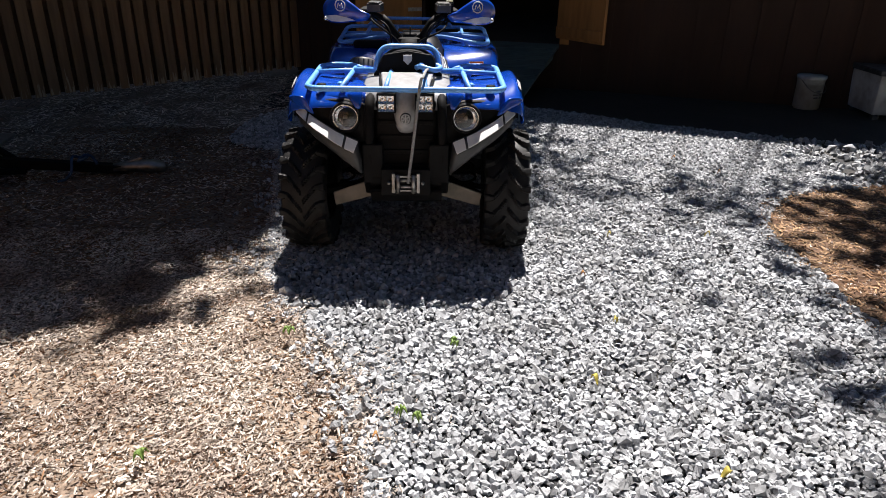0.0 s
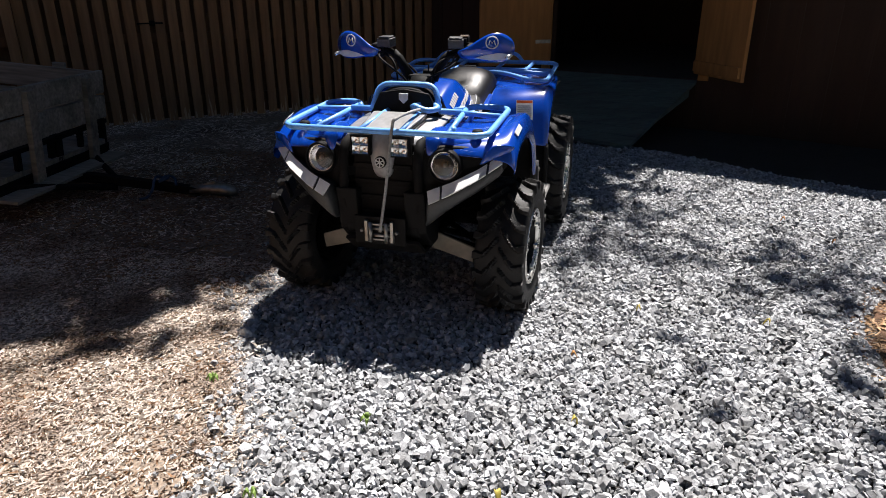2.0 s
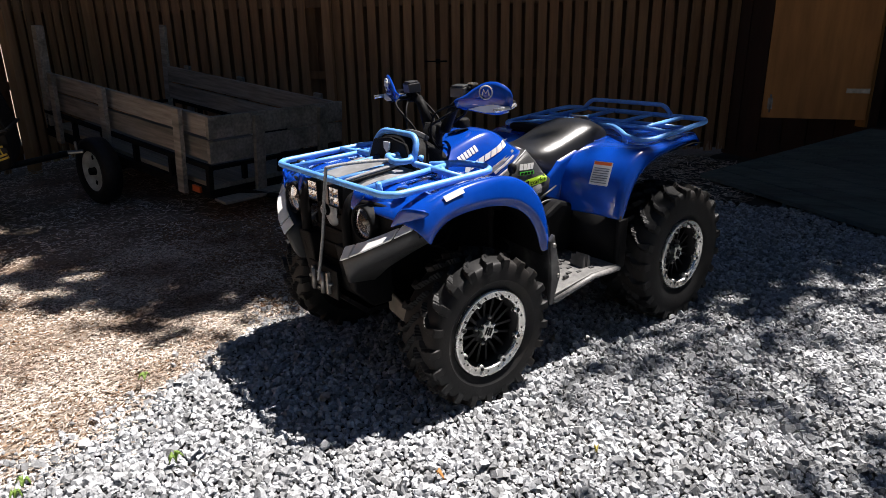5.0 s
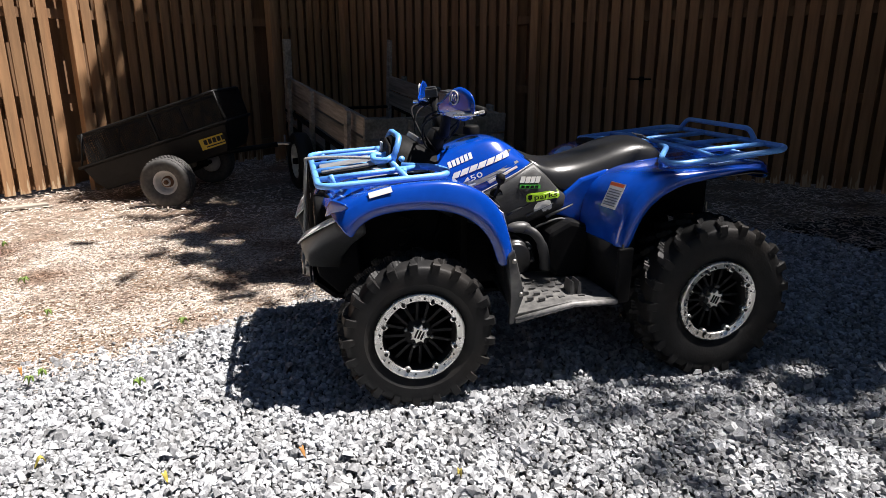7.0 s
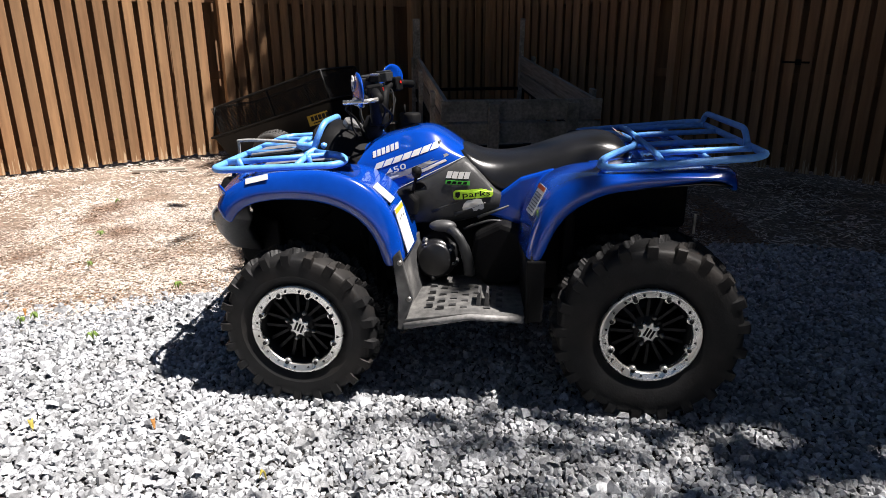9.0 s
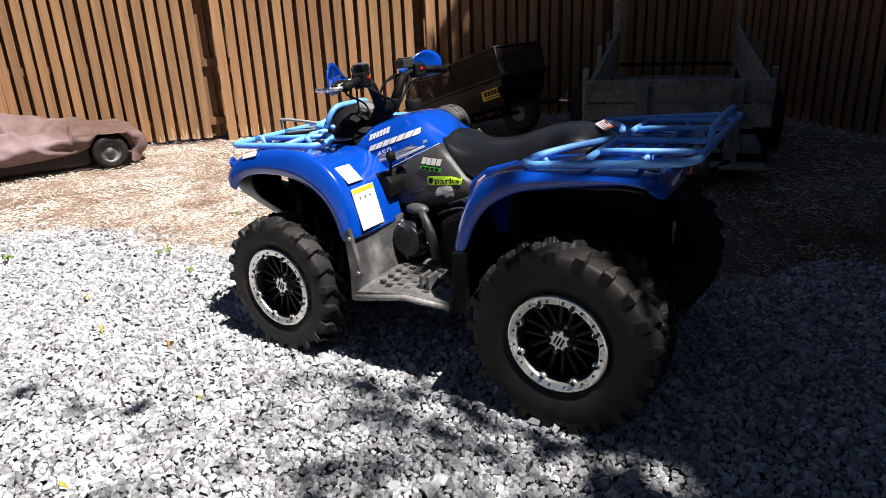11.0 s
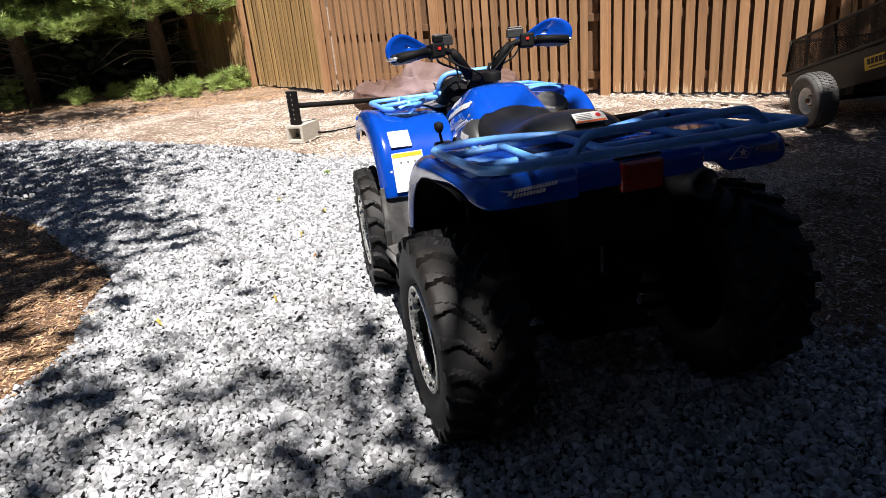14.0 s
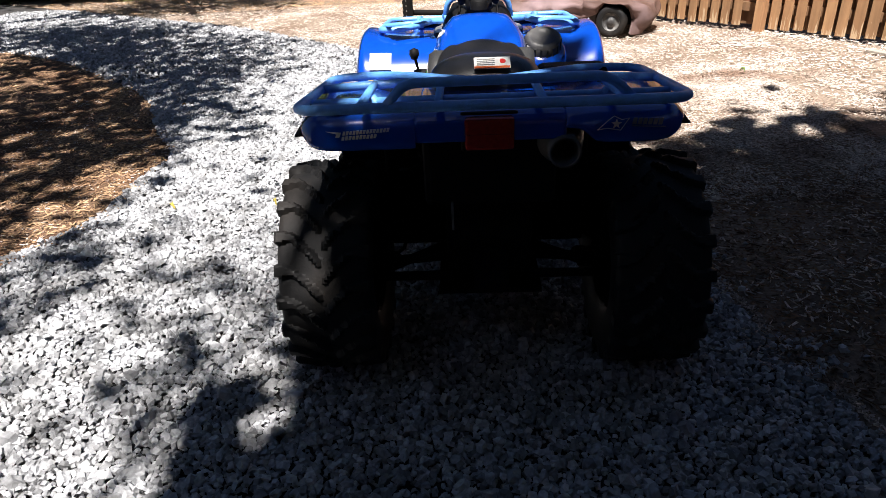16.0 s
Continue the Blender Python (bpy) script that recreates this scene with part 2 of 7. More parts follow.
    "needles": material("shaded_pine_needles", (0.032, 0.055, 0.016), 0.7, vary=0.25, scale=5, bump=0, island=0.4),
    "sunlit_needles": material("pine_needles", (0.27, 0.36, 0.09), 0.6, vary=0.2, scale=5, bump=0, island=0.4, stain=(0.05, 0.12, 0.02), stain_amt=0.7, stain_scale=1.2),
    "leaf": material("leaf", (0.06, 0.12, 0.025), 0.6, vary=0.2, scale=4, bump=0, island=0.4),
    "yleaf": material("fallen_leaf", (0.42, 0.34, 0.06), 0.7, vary=0.2, scale=60, bump=0.2),
    "oleaf": material("dry_leaf", (0.42, 0.19, 0.05), 0.7, vary=0.2, scale=60, bump=0.2),
    "sprout": material("sprout", (0.14, 0.22, 0.04), 0.6, vary=0.2, scale=60, bump=0.1),
}


def clear(name):
    """Thin clear polycarbonate: lets light straight through, with a gloss."""
    m = bpy.data.materials.new(name)
    m.use_nodes = True
    nt = m.node_tree
    nt.nodes.remove(nt.nodes["Principled BSDF"])
    mix, see, gloss = (nt.nodes.new("ShaderNode" + k) for k in ("MixShader", "BsdfTransparent", "BsdfGlossy"))
    gloss.inputs["Roughness"].default_value = 0.04
    mix.inputs[0].default_value = 0.08
    nt.links.new(see.outputs[0], mix.inputs[1])
    nt.links.new(gloss.outputs[0], mix.inputs[2])
    nt.links.new(mix.outputs[0], nt.nodes["Material Output"].inputs[0])
    return m


M["lens"] = clear("clear_lens")
M["mirror"] = material("reflector", (0.93, 0.92, 0.9), 0.16, metal=0.9, vary=0.08, scale=70, bump=0.6, bscale=60, rough_vary=0.04)


# ---- mesh helpers ----
def mesh(name, verts, faces, smooth=False):
    me = bpy.data.meshes.new(name)
    me.from_pydata([tuple(v) for v in verts], [], [tuple(f) for f in faces])
    if smooth:
        me.polygons.foreach_set("use_smooth", [True] * len(me.polygons))
    me.update()
    return me


def bulk_mesh(name, verts, faces):
    """Many small alike faces at once, from arrays."""
    verts, faces = np.asarray(verts, np.float32), np.asarray(faces, np.int32)
    me = bpy.data.meshes.new(name)
    k = faces.shape[1]
    me.vertices.add(len(verts))
    me.vertices.foreach_set("co", verts.ravel())
    me.loops.add(faces.size)
    me.loops.foreach_set("vertex_index", faces.ravel())
    me.polygons.add(len(faces))
    me.polygons.foreach_set("loop_start", np.arange(0, faces.size, k, dtype=np.int32))
    me.polygons.foreach_set("use_smooth", np.zeros(len(faces), bool))
    me.update(calc_edges=True)
    return me


def part(name, me, mat, parent=None, label="", m=None, bevel=0.0, solid=0.0, subsurf=0):
    if isinstance(me, bmesh.types.BMesh):
        bm, me = me, bpy.data.meshes.new(name)
        bm.to_mesh(me)
        bm.free()
    ob = new(name, me)
    if not me.materials:
        me.materials.append(M[mat] if isinstance(mat, str) else mat)
    if m is not None:
        ob.matrix_basis = m
    if parent is not None:
        ob.parent = parent
    if solid:
        s = ob.modifiers.new("thick", "SOLIDIFY")
        s.thickness, s.offset = solid, 0
    if subsurf:
        s = ob.modifiers.new("round", "SUBSURF")
        s.levels = s.render_levels = subsurf
    if bevel:
        b = ob.modifiers.new("edge", "BEVEL")
        b.width, b.segments, b.limit_method, b.angle_limit = bevel, 2, "ANGLE", radians(35)
    if label:
        tagged(ob, label)
    return ob


def thing(name, label, category, m=None, group="", kind=""):
    ob = new(name)
    ob.empty_display_size = 0.1
    if m is not None:
        ob.matrix_basis = m
    return tagged(ob, label, category, group, kind)


def box_verts(x0, x1, y0, y1, z0, z1):
    return [(x0, y0, z0), (x1, y0, z0), (x1, y1, z0), (x0, y1, z0), (x0, y0, z1), (x1, y0, z1), (x1, y1, z1), (x0, y1, z1)]


BOX = [(3, 2, 1, 0), (4, 5, 6, 7), (0, 1, 5, 4), (1, 2, 6, 5), (2, 3, 7, 6), (3, 0, 4, 7)]


def box(x0, x1, y0, y1, z0, z1):
    return mesh("box", box_verts(x0, x1, y0, y1, z0, z1), BOX)


def join(*meshes):
    """One mesh out of several pieces of one part."""
    V, F, S = [], [], []
    for me in meshes:
        o = len(V)
        V += [tuple(v.co) for v in me.vertices]
        F += [tuple(i + o for i in p.vertices) for p in me.polygons]
        S += [p.use_smooth for p in me.polygons]
    out = mesh("joined", V, F)
    out.polygons.foreach_set("use_smooth", S)
    return out


def moved(me, m):
    me = me.copy()
    me.transform(m)
    return me


def mirrored(me):
    out = mesh("mirrored", [(-v.co.x, v.co.y, v.co.z) for v in me.vertices], [tuple(reversed(p.vertices)) for p in me.polygons])
    out.polygons.foreach_set("use_smooth", [p.use_smooth for p in me.polygons])
    return out


def smooth_line(pts, steps=6, closed=False):
    """A Catmull-Rom line through the points."""
    P = [Vector(p) for p in pts]
    n, out = len(P), []
    for i in range(n if closed else n - 1):
        a, b = P[i], P[(i + 1) % n]
        p0 = P[i - 1] if (closed or i) else a + (a - b)
        p3 = P[(i + 2) % n] if (closed or i + 2 < n) else b + (b - a)
        for k in range(steps):
            t = k / steps
            out.append(0.5 * ((2 * a) + (b - p0) * t + (2 * p0 - 5 * a + 4 * b - p3) * t * t + (3 * a - p0 - 3 * b + p3) * t ** 3))
    if not closed:
        out.append(P[-1])
    return out


def rounded_line(pts, r=0.05, steps=5, closed=False):
    """Straight runs with round bends of radius about r."""
    P, out = [Vector(p) for p in pts], []
    n = len(P)
    for i in range(n):
        if not closed and i in (0, n - 1):
            out.append(P[i])
            continue
        a, b, c = P[i - 1], P[i], P[(i + 1) % n]
        d = min(r, (a - b).length * 0.45, (c - b).length * 0.45)
        p, q = b + (a - b).normalized() * d, b + (c - b).normalized() * d
        for k in range(steps + 1):
            t = k / steps
            out.append(p * (1 - t) ** 2 + b * 2 * t * (1 - t) + q * t * t)
    return out


def tube(line, r, sides=10, closed=False, flat=1.0):
    """A tube along a line; r may be one radius or one for each point."""
    P = [Vector(p) for p in line]
    n = len(P)
    R = r if isinstance(r, (list, tuple)) else [r] * n
    V, F, up = [], [], None
    for i, p in enumerate(P):
        t = (P[(i + 1) % n] - P[i - 1]) if (closed or 0 < i < n - 1) else (P[1] - P[0] if i == 0 else P[-1] - P[-2])
        t.normalize()
        if up is None:
            up = Vector((0, 0, 1)) if abs(t.z) < 0.9 else Vector((1, 0, 0))
        up = (up - t * up.dot(t)).normalized()
        s = t.cross(up)
        for k in range(sides):
            a = 2 * math.pi * k / sides
            V.append(p + (s * math.cos(a) + up * math.sin(a) * flat) * R[i])
    for i in range(n if closed else n - 1):
        for k in range(sides):
            a, b = i * sides, ((i + 1) % n) * sides
            F.append((a + k, a + (k + 1) % sides, b + (k + 1) % sides, b + k))
    if not closed:
        F += [tuple(range(sides))[::-1], tuple((n - 1) * sides + k for k in range(sides))]
    me = mesh("tube", V, F, True)
    return me


def loft(rings, closed_ring=True, caps=True, smooth=True):
    """A skin over rings that have the same number of points."""
    k, V, F = len(rings[0]), [], []
    for r in rings:
        V += [tuple(p) for p in r]
    for i in range(len(rings) - 1):
        for j in range(k if closed_ring else k - 1):
            a, b = i * k, (i + 1) * k
            F.append((a + j, a + (j + 1) % k, b + (j + 1) % k, b + j))
    if caps and closed_ring:
        F += [tuple(range(k))[::-1], tuple((len(rings) - 1) * k + j for j in range(k))]
    return mesh("loft", V, F, smooth)


def lathe(profile, n=48, axis="x", cap=False):
    """Turns (radius, along) pairs about an axis through the origin."""
    V, F, k = [], [], len(profile)
    for i in range(n):
        a = 2 * math.pi * i / n
        c, s = math.cos(a), math.sin(a)
        for r, h in profile:
            V.append({"x": (h, r * c, r * s), "y": (r * s, h, r * c), "z": (r * c, r * s, h)}[axis])
    for i in range(n):
        for j in range(k - 1):
            a, b = i * k, ((i + 1) % n) * k
            F.append((a + j, b + j, b + j + 1, a + j + 1))
    if cap:
        F += [tuple(i * k for i in range(n))[::-1], tuple(i * k + k - 1 for i in range(n))]
    return mesh("lathe", V, F, True)


def prism(outline, x0, x1, plane="yz"):
    """An outline drawn in a plane, given thickness along the third axis."""
    n = len(outline)
    put = {"yz": lambda u, v, w: (w, u, v), "xz": lambda u, v, w: (u, w, v), "xy": lambda u, v, w: (u, v, w)}[plane]
    V = [put(u, v, x0) for u, v in outline] + [put(u, v, x1) for u, v in outline]
    F = [tuple(range(n))[::-1], tuple(range(n, 2 * n))] + [(i, (i + 1) % n, n + (i + 1) % n, n + i) for i in range(n)]
    me = mesh("prism", V, F)
    bm = bmesh.new()
    bm.from_mesh(me)
    bmesh.ops.recalc_face_normals(bm, faces=bm.faces)
    bm.to_mesh(me)
    bm.free()
    return me


def spin_copies(me, n, axis="X", start=0.0):
    return join(*[moved(me, Matrix.Rotation(start + 2 * math.pi * i / n, 4, axis)) for i in range(n)])


def inside(poly, X, Y):
    """Which of the points lie in the outline."""
    hit = np.zeros(len(X), bool)
    for (x0, y0), (x1, y1) in zip(poly, poly[1:] + poly[:1]):
        c = (y0 > Y) != (y1 > Y)
        hit ^= c & (X < (x1 - x0) * (Y - y0) / ((y1 - y0) or 1e-9) + x0)
    return hit


# ---- the yard's plan ----
CORNER = (-7.02, -0.19)         # fence corner behind the utility trailer
BEND = (-0.12, -8.58)          # where the long fence bends
FAR_END = (4.6, -18.3)
FENCE_A_END = (-1.55, 5.15)
WALL_A, WALL_DIR = Vector((0.0, 4.5, 0)), Vector((0.942, -0.335, 0))
FLOOR_Z = 0.5
EDGE = [(-0.4, 2.9), (-1.35, 2.5), (-1.5, 1.4), (-1.02, 1.05), (-0.92, 0.6), (-0.82, 0.1), (-0.74, -0.5), (-0.66, -1.0), (-0.44, -1.4),
        (-0.12, -1.93), (-0.06, -2.4), (-0.2, -2.8), (0.1, -3.4), (0.5, -3.75), (1.07, -4.6), (2.05, -5.62), (3.22, -6.77), (4.52, -7.7), (9, -10.9)]
DRIVE = [tuple(p[:2]) for p in smooth_line([(x, y, 0) for x, y in EDGE], 5)] + [(14, -12), (14, 0.4), (4.5, 1.2), (3.4, 1.52), (2.8, 1.78), (2.1, 2.1), (1.5, 2.55), (0.8, 2.95), (0.1, 3.1)]
ISLAND = [tuple(p[:2]) for p in smooth_line([(x, y, 0) for x, y in ((1.98, -1.0), (1.97, -0.5), (2.17, -0.12), (2.5, 0.18), (3.2, 0.3), (4.2, 0.0), (5.4, -0.8), (6.6, -3.0),
                                                                   (6.5, -5.4), (5.6, -5.45), (4.5, -4.75), (3.5, -3.75), (2.8, -3.0), (2.27, -2.0), (1.95, -1.45))], 5, True)]
ISLAND_SPILL = [(4.0 + 1.035 * (x - 4.0), -2.2 + 1.03 * (y + 2.2)) for x, y in ISLAND]


def rough_outline(poly, amp, seed):
    rnd = random.Random(seed)
    out = []
    for (x0, y0), (x1, y1) in zip(poly, poly[1:] + poly[:1]):
        n = max(1, int(math.hypot(x1 - x0, y1 - y0) / 0.12)) if abs(x0) < 5 and abs(y0) < 8 else 1
        for i in range(n):
            out.append((x0 + (x1 - x0) * i / n + rnd.uniform(-amp, amp), y0 + (y1 - y0) * i / n + rnd.uniform(-amp, amp)))
    return out


def sheet(name, outline, z, mat, label, category):
    bm = bmesh.new()
    f = bm.faces.new([bm.verts.new((x, y, z)) for x, y in outline])
    bmesh.ops.triangulate(bm, faces=[f])
    bmesh.ops.recalc_face_normals(bm, faces=bm.faces)
    if bm.faces[:] and sum(fc.normal.z for fc in bm.faces) < 0:
        bmesh.ops.reverse_faces(bm, faces=bm.faces)
    ob = part(name, bm, mat)
    return tagged(ob, label, category, kind="structure")


def build_ground():
    n = 160
    g = np.concatenate([[-400, -120, -50], np.linspace(-22, 22, n), [50, 120, 400]])
    X, Y = np.meshgrid(g, g)
    k = len(g)
    Z = np.zeros_like(X)
    for f, a in ((0.35, 0.02), (1.1, 0.012)):
        Z += a * (np.sin(X * f * 2 + 1.3) * np.cos(Y * f * 1.7 + 0.4) - 1)
    Z *= np.clip((np.hypot(X + 0.5, Y + 0.5) - 2.5) / 6, 0, 1)
    i, j = np.meshgrid(np.arange(k - 1), np.arange(k - 1))
    a = (j * k + i).ravel()
    me = bulk_mesh("ground", np.stack([X, Y, Z], -1).reshape(-1, 3), np.stack([a, a + 1, a + k + 1, a + k], -1))
    me.polygons.foreach_set("use_smooth", [True] * len(me.polygons))
    tagged(part("ground", me, "mulch_bed"), "brown wood-mulch covered ground of the yard", "ground", kind="structure")
    # Bare soil whose near-black colour also deepens the shed's shade.
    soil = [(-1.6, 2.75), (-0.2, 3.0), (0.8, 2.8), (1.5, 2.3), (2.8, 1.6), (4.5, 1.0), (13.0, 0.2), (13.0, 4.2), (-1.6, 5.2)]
    sheet("bare_soil", rough_outline(soil, 0.03, 4), 0.0025, "soil", "bare soil along the foot of the shed, coloured dark to deepen its shade", "ground")
    sheet("gravel_drive", rough_outline(DRIVE, 0.03, 2), 0.005, "gravel_bed_shade", "driveway bed under loose gravel, near black for the shade between stones", "driveway")
    sheet("mulch_island", rough_outline(ISLAND, 0.07, 3), 0.010, "litter_bed", "patch of red-brown pine-needle litter within the gravel", "ground")


build_ground()


# ---- fences ----
def fence_run(name, a, b, label, posts, board_w=0.095, gap=0.0425, height=2.44, seed=1, wood="fence", shift=0.0):
    """A board fence from a to b: boards on the yard side, rails, boards behind the gaps, posts."""
    a, b = Vector((*a, 0)), Vector((*b, 0))
    d = b - a
    length = d.length
    ang = math.atan2(d.y, d.x)
    root = thing(name, label, "fence", Matrix.Translation(a) @ Matrix.Rotation(ang, 4, "Z"), kind="structure")
    rnd = random.Random(seed)
    protos = []
    for i in range(4):
        w, cut = board_w / 2, 0.012 * i
        me = box(-w, w, -0.009, 0.009, 0.03 + cut * 0.6, height - cut)
        bm = bmesh.new()
        bm.from_mesh(me)
        bmesh.ops.bevel(bm, geom=[e for e in bm.edges if abs(e.verts[0].co.z - e.verts[1].co.z) > 1], offset=0.003, segments=1, affect="EDGES")
        bm.to_mesh(me)
        bm.free()
        me.materials.append(M[wood])
        protos.append(me)
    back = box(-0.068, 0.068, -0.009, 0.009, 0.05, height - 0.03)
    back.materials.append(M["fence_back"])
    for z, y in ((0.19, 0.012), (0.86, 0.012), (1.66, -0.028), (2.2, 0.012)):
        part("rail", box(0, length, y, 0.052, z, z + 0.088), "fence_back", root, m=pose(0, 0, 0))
    step = board_w + gap
    n = int(length / step)
    for i in range(n):
        x = (i + 0.5) * step + shift
        if any(-0.19 < x - q < 0.03 for q in posts):
            for dx in (-step / 2, 0.0, step / 2):
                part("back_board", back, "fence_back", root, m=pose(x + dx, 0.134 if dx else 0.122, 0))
            continue
        part("board", protos[rnd.randrange(4)], wood, root, m=pose(x + rnd.uniform(-0.005, 0.005), -0.039, 0, rnd.uniform(-0.25, 0.25), rnd.uniform(-0.25, 0.25), rnd.uniform(-0.8, 0.8)))
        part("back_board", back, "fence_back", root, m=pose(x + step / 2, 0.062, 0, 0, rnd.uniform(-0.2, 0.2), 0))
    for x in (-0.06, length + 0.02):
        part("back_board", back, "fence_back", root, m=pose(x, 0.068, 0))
    pm = box(-0.046, 0.046, -0.15, -0.05, -0.02, height + 0.03)
    pm.materials.append(M["fence_post"])
    for x in posts:
        part("post", pm, "fence_post", root, m=pose(x, 0, 0), bevel=0.004)
    return root


fence_run("fence_north", CORNER, FENCE_A_END, "brown stained board fence in deep shade, gaps backed by boards", [0.1, 3.0, 7.8], seed=3)
fence_run("fence_east", BEND, CORNER, "tall brown stained board fence, sunlit for most of its length", [0.05, 2.26, 4.715, 7.13, 9.52], seed=5, shift=0.088)
fence_run("fence_far", FAR_END, BEND, "weathered yellowish-brown board fence running on behind the pine", [3.4, 5.8, 8.3], seed=7, wood="fence_old")


# ---- shed with open double doors and a ramp ----
def build_shed():
    ang = math.atan2(WALL_DIR.y, WALL_DIR.x)
    m = Matrix.Translation(WALL_A) @ Matrix.Rotation(ang, 4, "Z")
    shed = thing("shed", "dark brown wooden shed with open double doors", "shed", m, kind="structure")
    W, H, L0, L1, D = 1.65, 2.05, -1.75, 5.2, 4.5
    f = FLOOR_Z
    t = 0.1
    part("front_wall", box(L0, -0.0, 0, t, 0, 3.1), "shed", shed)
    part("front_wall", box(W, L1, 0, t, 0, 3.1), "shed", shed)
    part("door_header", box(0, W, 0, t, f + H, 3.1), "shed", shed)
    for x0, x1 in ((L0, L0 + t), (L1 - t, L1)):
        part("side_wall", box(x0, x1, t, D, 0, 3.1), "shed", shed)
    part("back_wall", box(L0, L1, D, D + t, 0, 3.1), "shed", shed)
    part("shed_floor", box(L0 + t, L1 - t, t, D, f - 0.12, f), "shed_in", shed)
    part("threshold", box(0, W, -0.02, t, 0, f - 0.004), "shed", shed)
    roof = prism([(-0.42, 3.06), (D / 2 + 0.05, 4.4), (D + 0.5, 3.06), (D + 0.5, 3.16), (D / 2 + 0.05, 4.52), (-0.42, 3.16)], L0 - 0.2, L1 + 0.3)
    part("roof", roof, "roof", shed)
    # vertical siding battens beside the doors
    bat = box(-0.02, 0.02, -0.018, -0.002, 0.1, 3.0)
    bat.materials.append(M["shed"])
    for x in [L0 + 0.2 + 0.3 * i for i in range(5)] + [W + 0.25 + 0.3 * i for i in range(11)]:
        part("batten", bat, "shed", shed, m=pose(x, 0, 0))
    for x, s in ((-0.06, 1), (W + 0.06, 1)):
        part("door_jamb", box(x - 0.05, x + 0.05, -0.03, -0.002, f, f + H + 0.06), "ply", shed)
    # shelf goods just visible in the dark
    part("inner_shelf", box(0.2, 1.5, 2.6, 3.0, f + 0.9, f + 0.94), "shed_in", shed)

    def leaf(name, hinge, end, label):
        a, b = Vector((*hinge, 0)), Vector((*end, 0))
        ln = (b - a).length
        mm = Matrix.Translation(a) @ Matrix.Rotation(math.atan2((b - a).y, (b - a).x), 4, "Z")
        door = thing(name, label, "door", mm, kind="structure")
        part("door_panel", box(0, ln, -0.018, 0.018, f + 0.07, f + 2.05), "ply", door, bevel=0.003)
        for z in (f + 0.1, f + 0.95, f + 1.85):
            part("ledge", box(0.02, ln - 0.02, -0.045, -0.02, z, z + 0.1), "ply", door)
        part("bolt", join(tube([(ln - 0.06, 0.03, f + 0.12), (ln - 0.06, 0.03, f + 0.28)], 0.008), box(ln - 0.08, ln - 0.04, 0.018, 0.03, f + 0.15, f + 0.25)), "steel", door)
        for z in (f + 0.3, f + 1.7):
            part("hinge", box(0.0, 0.18, 0.018, 0.023, z, z + 0.04), "steel", door)
    leaf("door_1", (-0.02, 4.44), (-0.74, 4.02), "open plywood shed door, varnished orange-brown, bolt at its foot")
    leaf("door_2", (1.52, 3.9), (1.88, 3.25), "open plywood shed door seen nearly edge on")
    # ramp of painted planks
    A, B = Vector((-1.02, 3.55, 0.03)), Vector((0.95, 2.68, 0.03))
    C, E = Vector((0.05, 4.43, f - 0.03)), Vector((1.55, 3.9, f - 0.03))
    ramp = thing("ramp", "green-grey painted plank ramp up to the shed door", "ramp", kind="structure")
    n = 9
    for i in range(n):
        t0, t1 = i / n + 0.004, (i + 1) / n - 0.004
        p = [A.lerp(C, t0), B.lerp(E, t0), B.lerp(E, t1), A.lerp(C, t1)]
        dz = Vector((0, 0, 0.035))
        V = [q for q in p] + [q + dz for q in p]
        part("plank", mesh("plank", V, BOX), "ramp", ramp)
    for s in (0.05, 0.5, 0.95):
        a, b = A.lerp(B, s), C.lerp(E, s)
        side = (B - A).normalized() * 0.02
        V = [a - side - Vector((0, 0, 0.03)), a + side - Vector((0, 0, 0.03)), b + side + Vector((0, 0, -0.14)), b - side + Vector((0, 0, -0.14)),
             a - side, a + side, b + side, b - side]
        part("stringer", mesh("stringer", V, BOX), "ramp", ramp)


build_shed()


# ---- the quad bike: nose towards -y, its left side towards +x ----
def build_tyre(R, r_rim, half, lugs):
    """One skin: carcass with curved mud lugs and hooked shoulder knobs raised from it, turning about x."""
    prof = [(r_rim, -0.72), (r_rim + 0.012, -0.84), (r_rim + 0.035, -0.93), (R - 0.095, -0.98), (R - 0.078, -0.985), (R - 0.066, -0.98), (R - 0.055, -0.97), (R - 0.045, -0.95), (R - 0.037, -0.915)]
    prof += [(R - 0.021 - 0.011 * (abs(t) / 0.87) ** 2.5, t) for t in np.linspace(-0.87, 0.87, 27)]
    prof += [(r, -t) for r, t in reversed(prof[:9])]
    n, k = lugs * 18, len(prof)
    V, F = [], []
    pitch = 2 * math.pi / lugs

    def step(v, a, b):
        v = min(1.0, max(0.0, (v - a) / (b - a)))
        return v * v * (3 - 2 * v)
    for i in range(n):
        a = 2 * math.pi * i / n
        for r, t in prof:
            side, at = (1 if t > 0 else -1), abs(t)
            sweep = (0.095 * min(1, at / 0.62) ** 0.8 - 0.045) / R
            ph = ((a - sweep - (pitch / 2 if side > 0 else 0)) / pitch + 0.5) % 1 - 0.5
            w = 0.105 + 0.075 * step(at, 0.65, 0.87)
            lug = 1 - step(abs(ph), w - 0.012, w + 0.032)
            lug *= step(at, 0.02, 0.09) * (0.45 + 0.55 * step(abs(at - 0.36), 0.02, 0.06))
            dr = dx = 0.0
            if r > R - 0.04:
                dr = 0.018 * lug * (1.0 if at < 0.93 else 0.75)
            if at > 0.85:
                dx = 0.009 * lug * step(r, R - 0.05, R - 0.042)
            ca, sa = math.cos(a), math.sin(a)
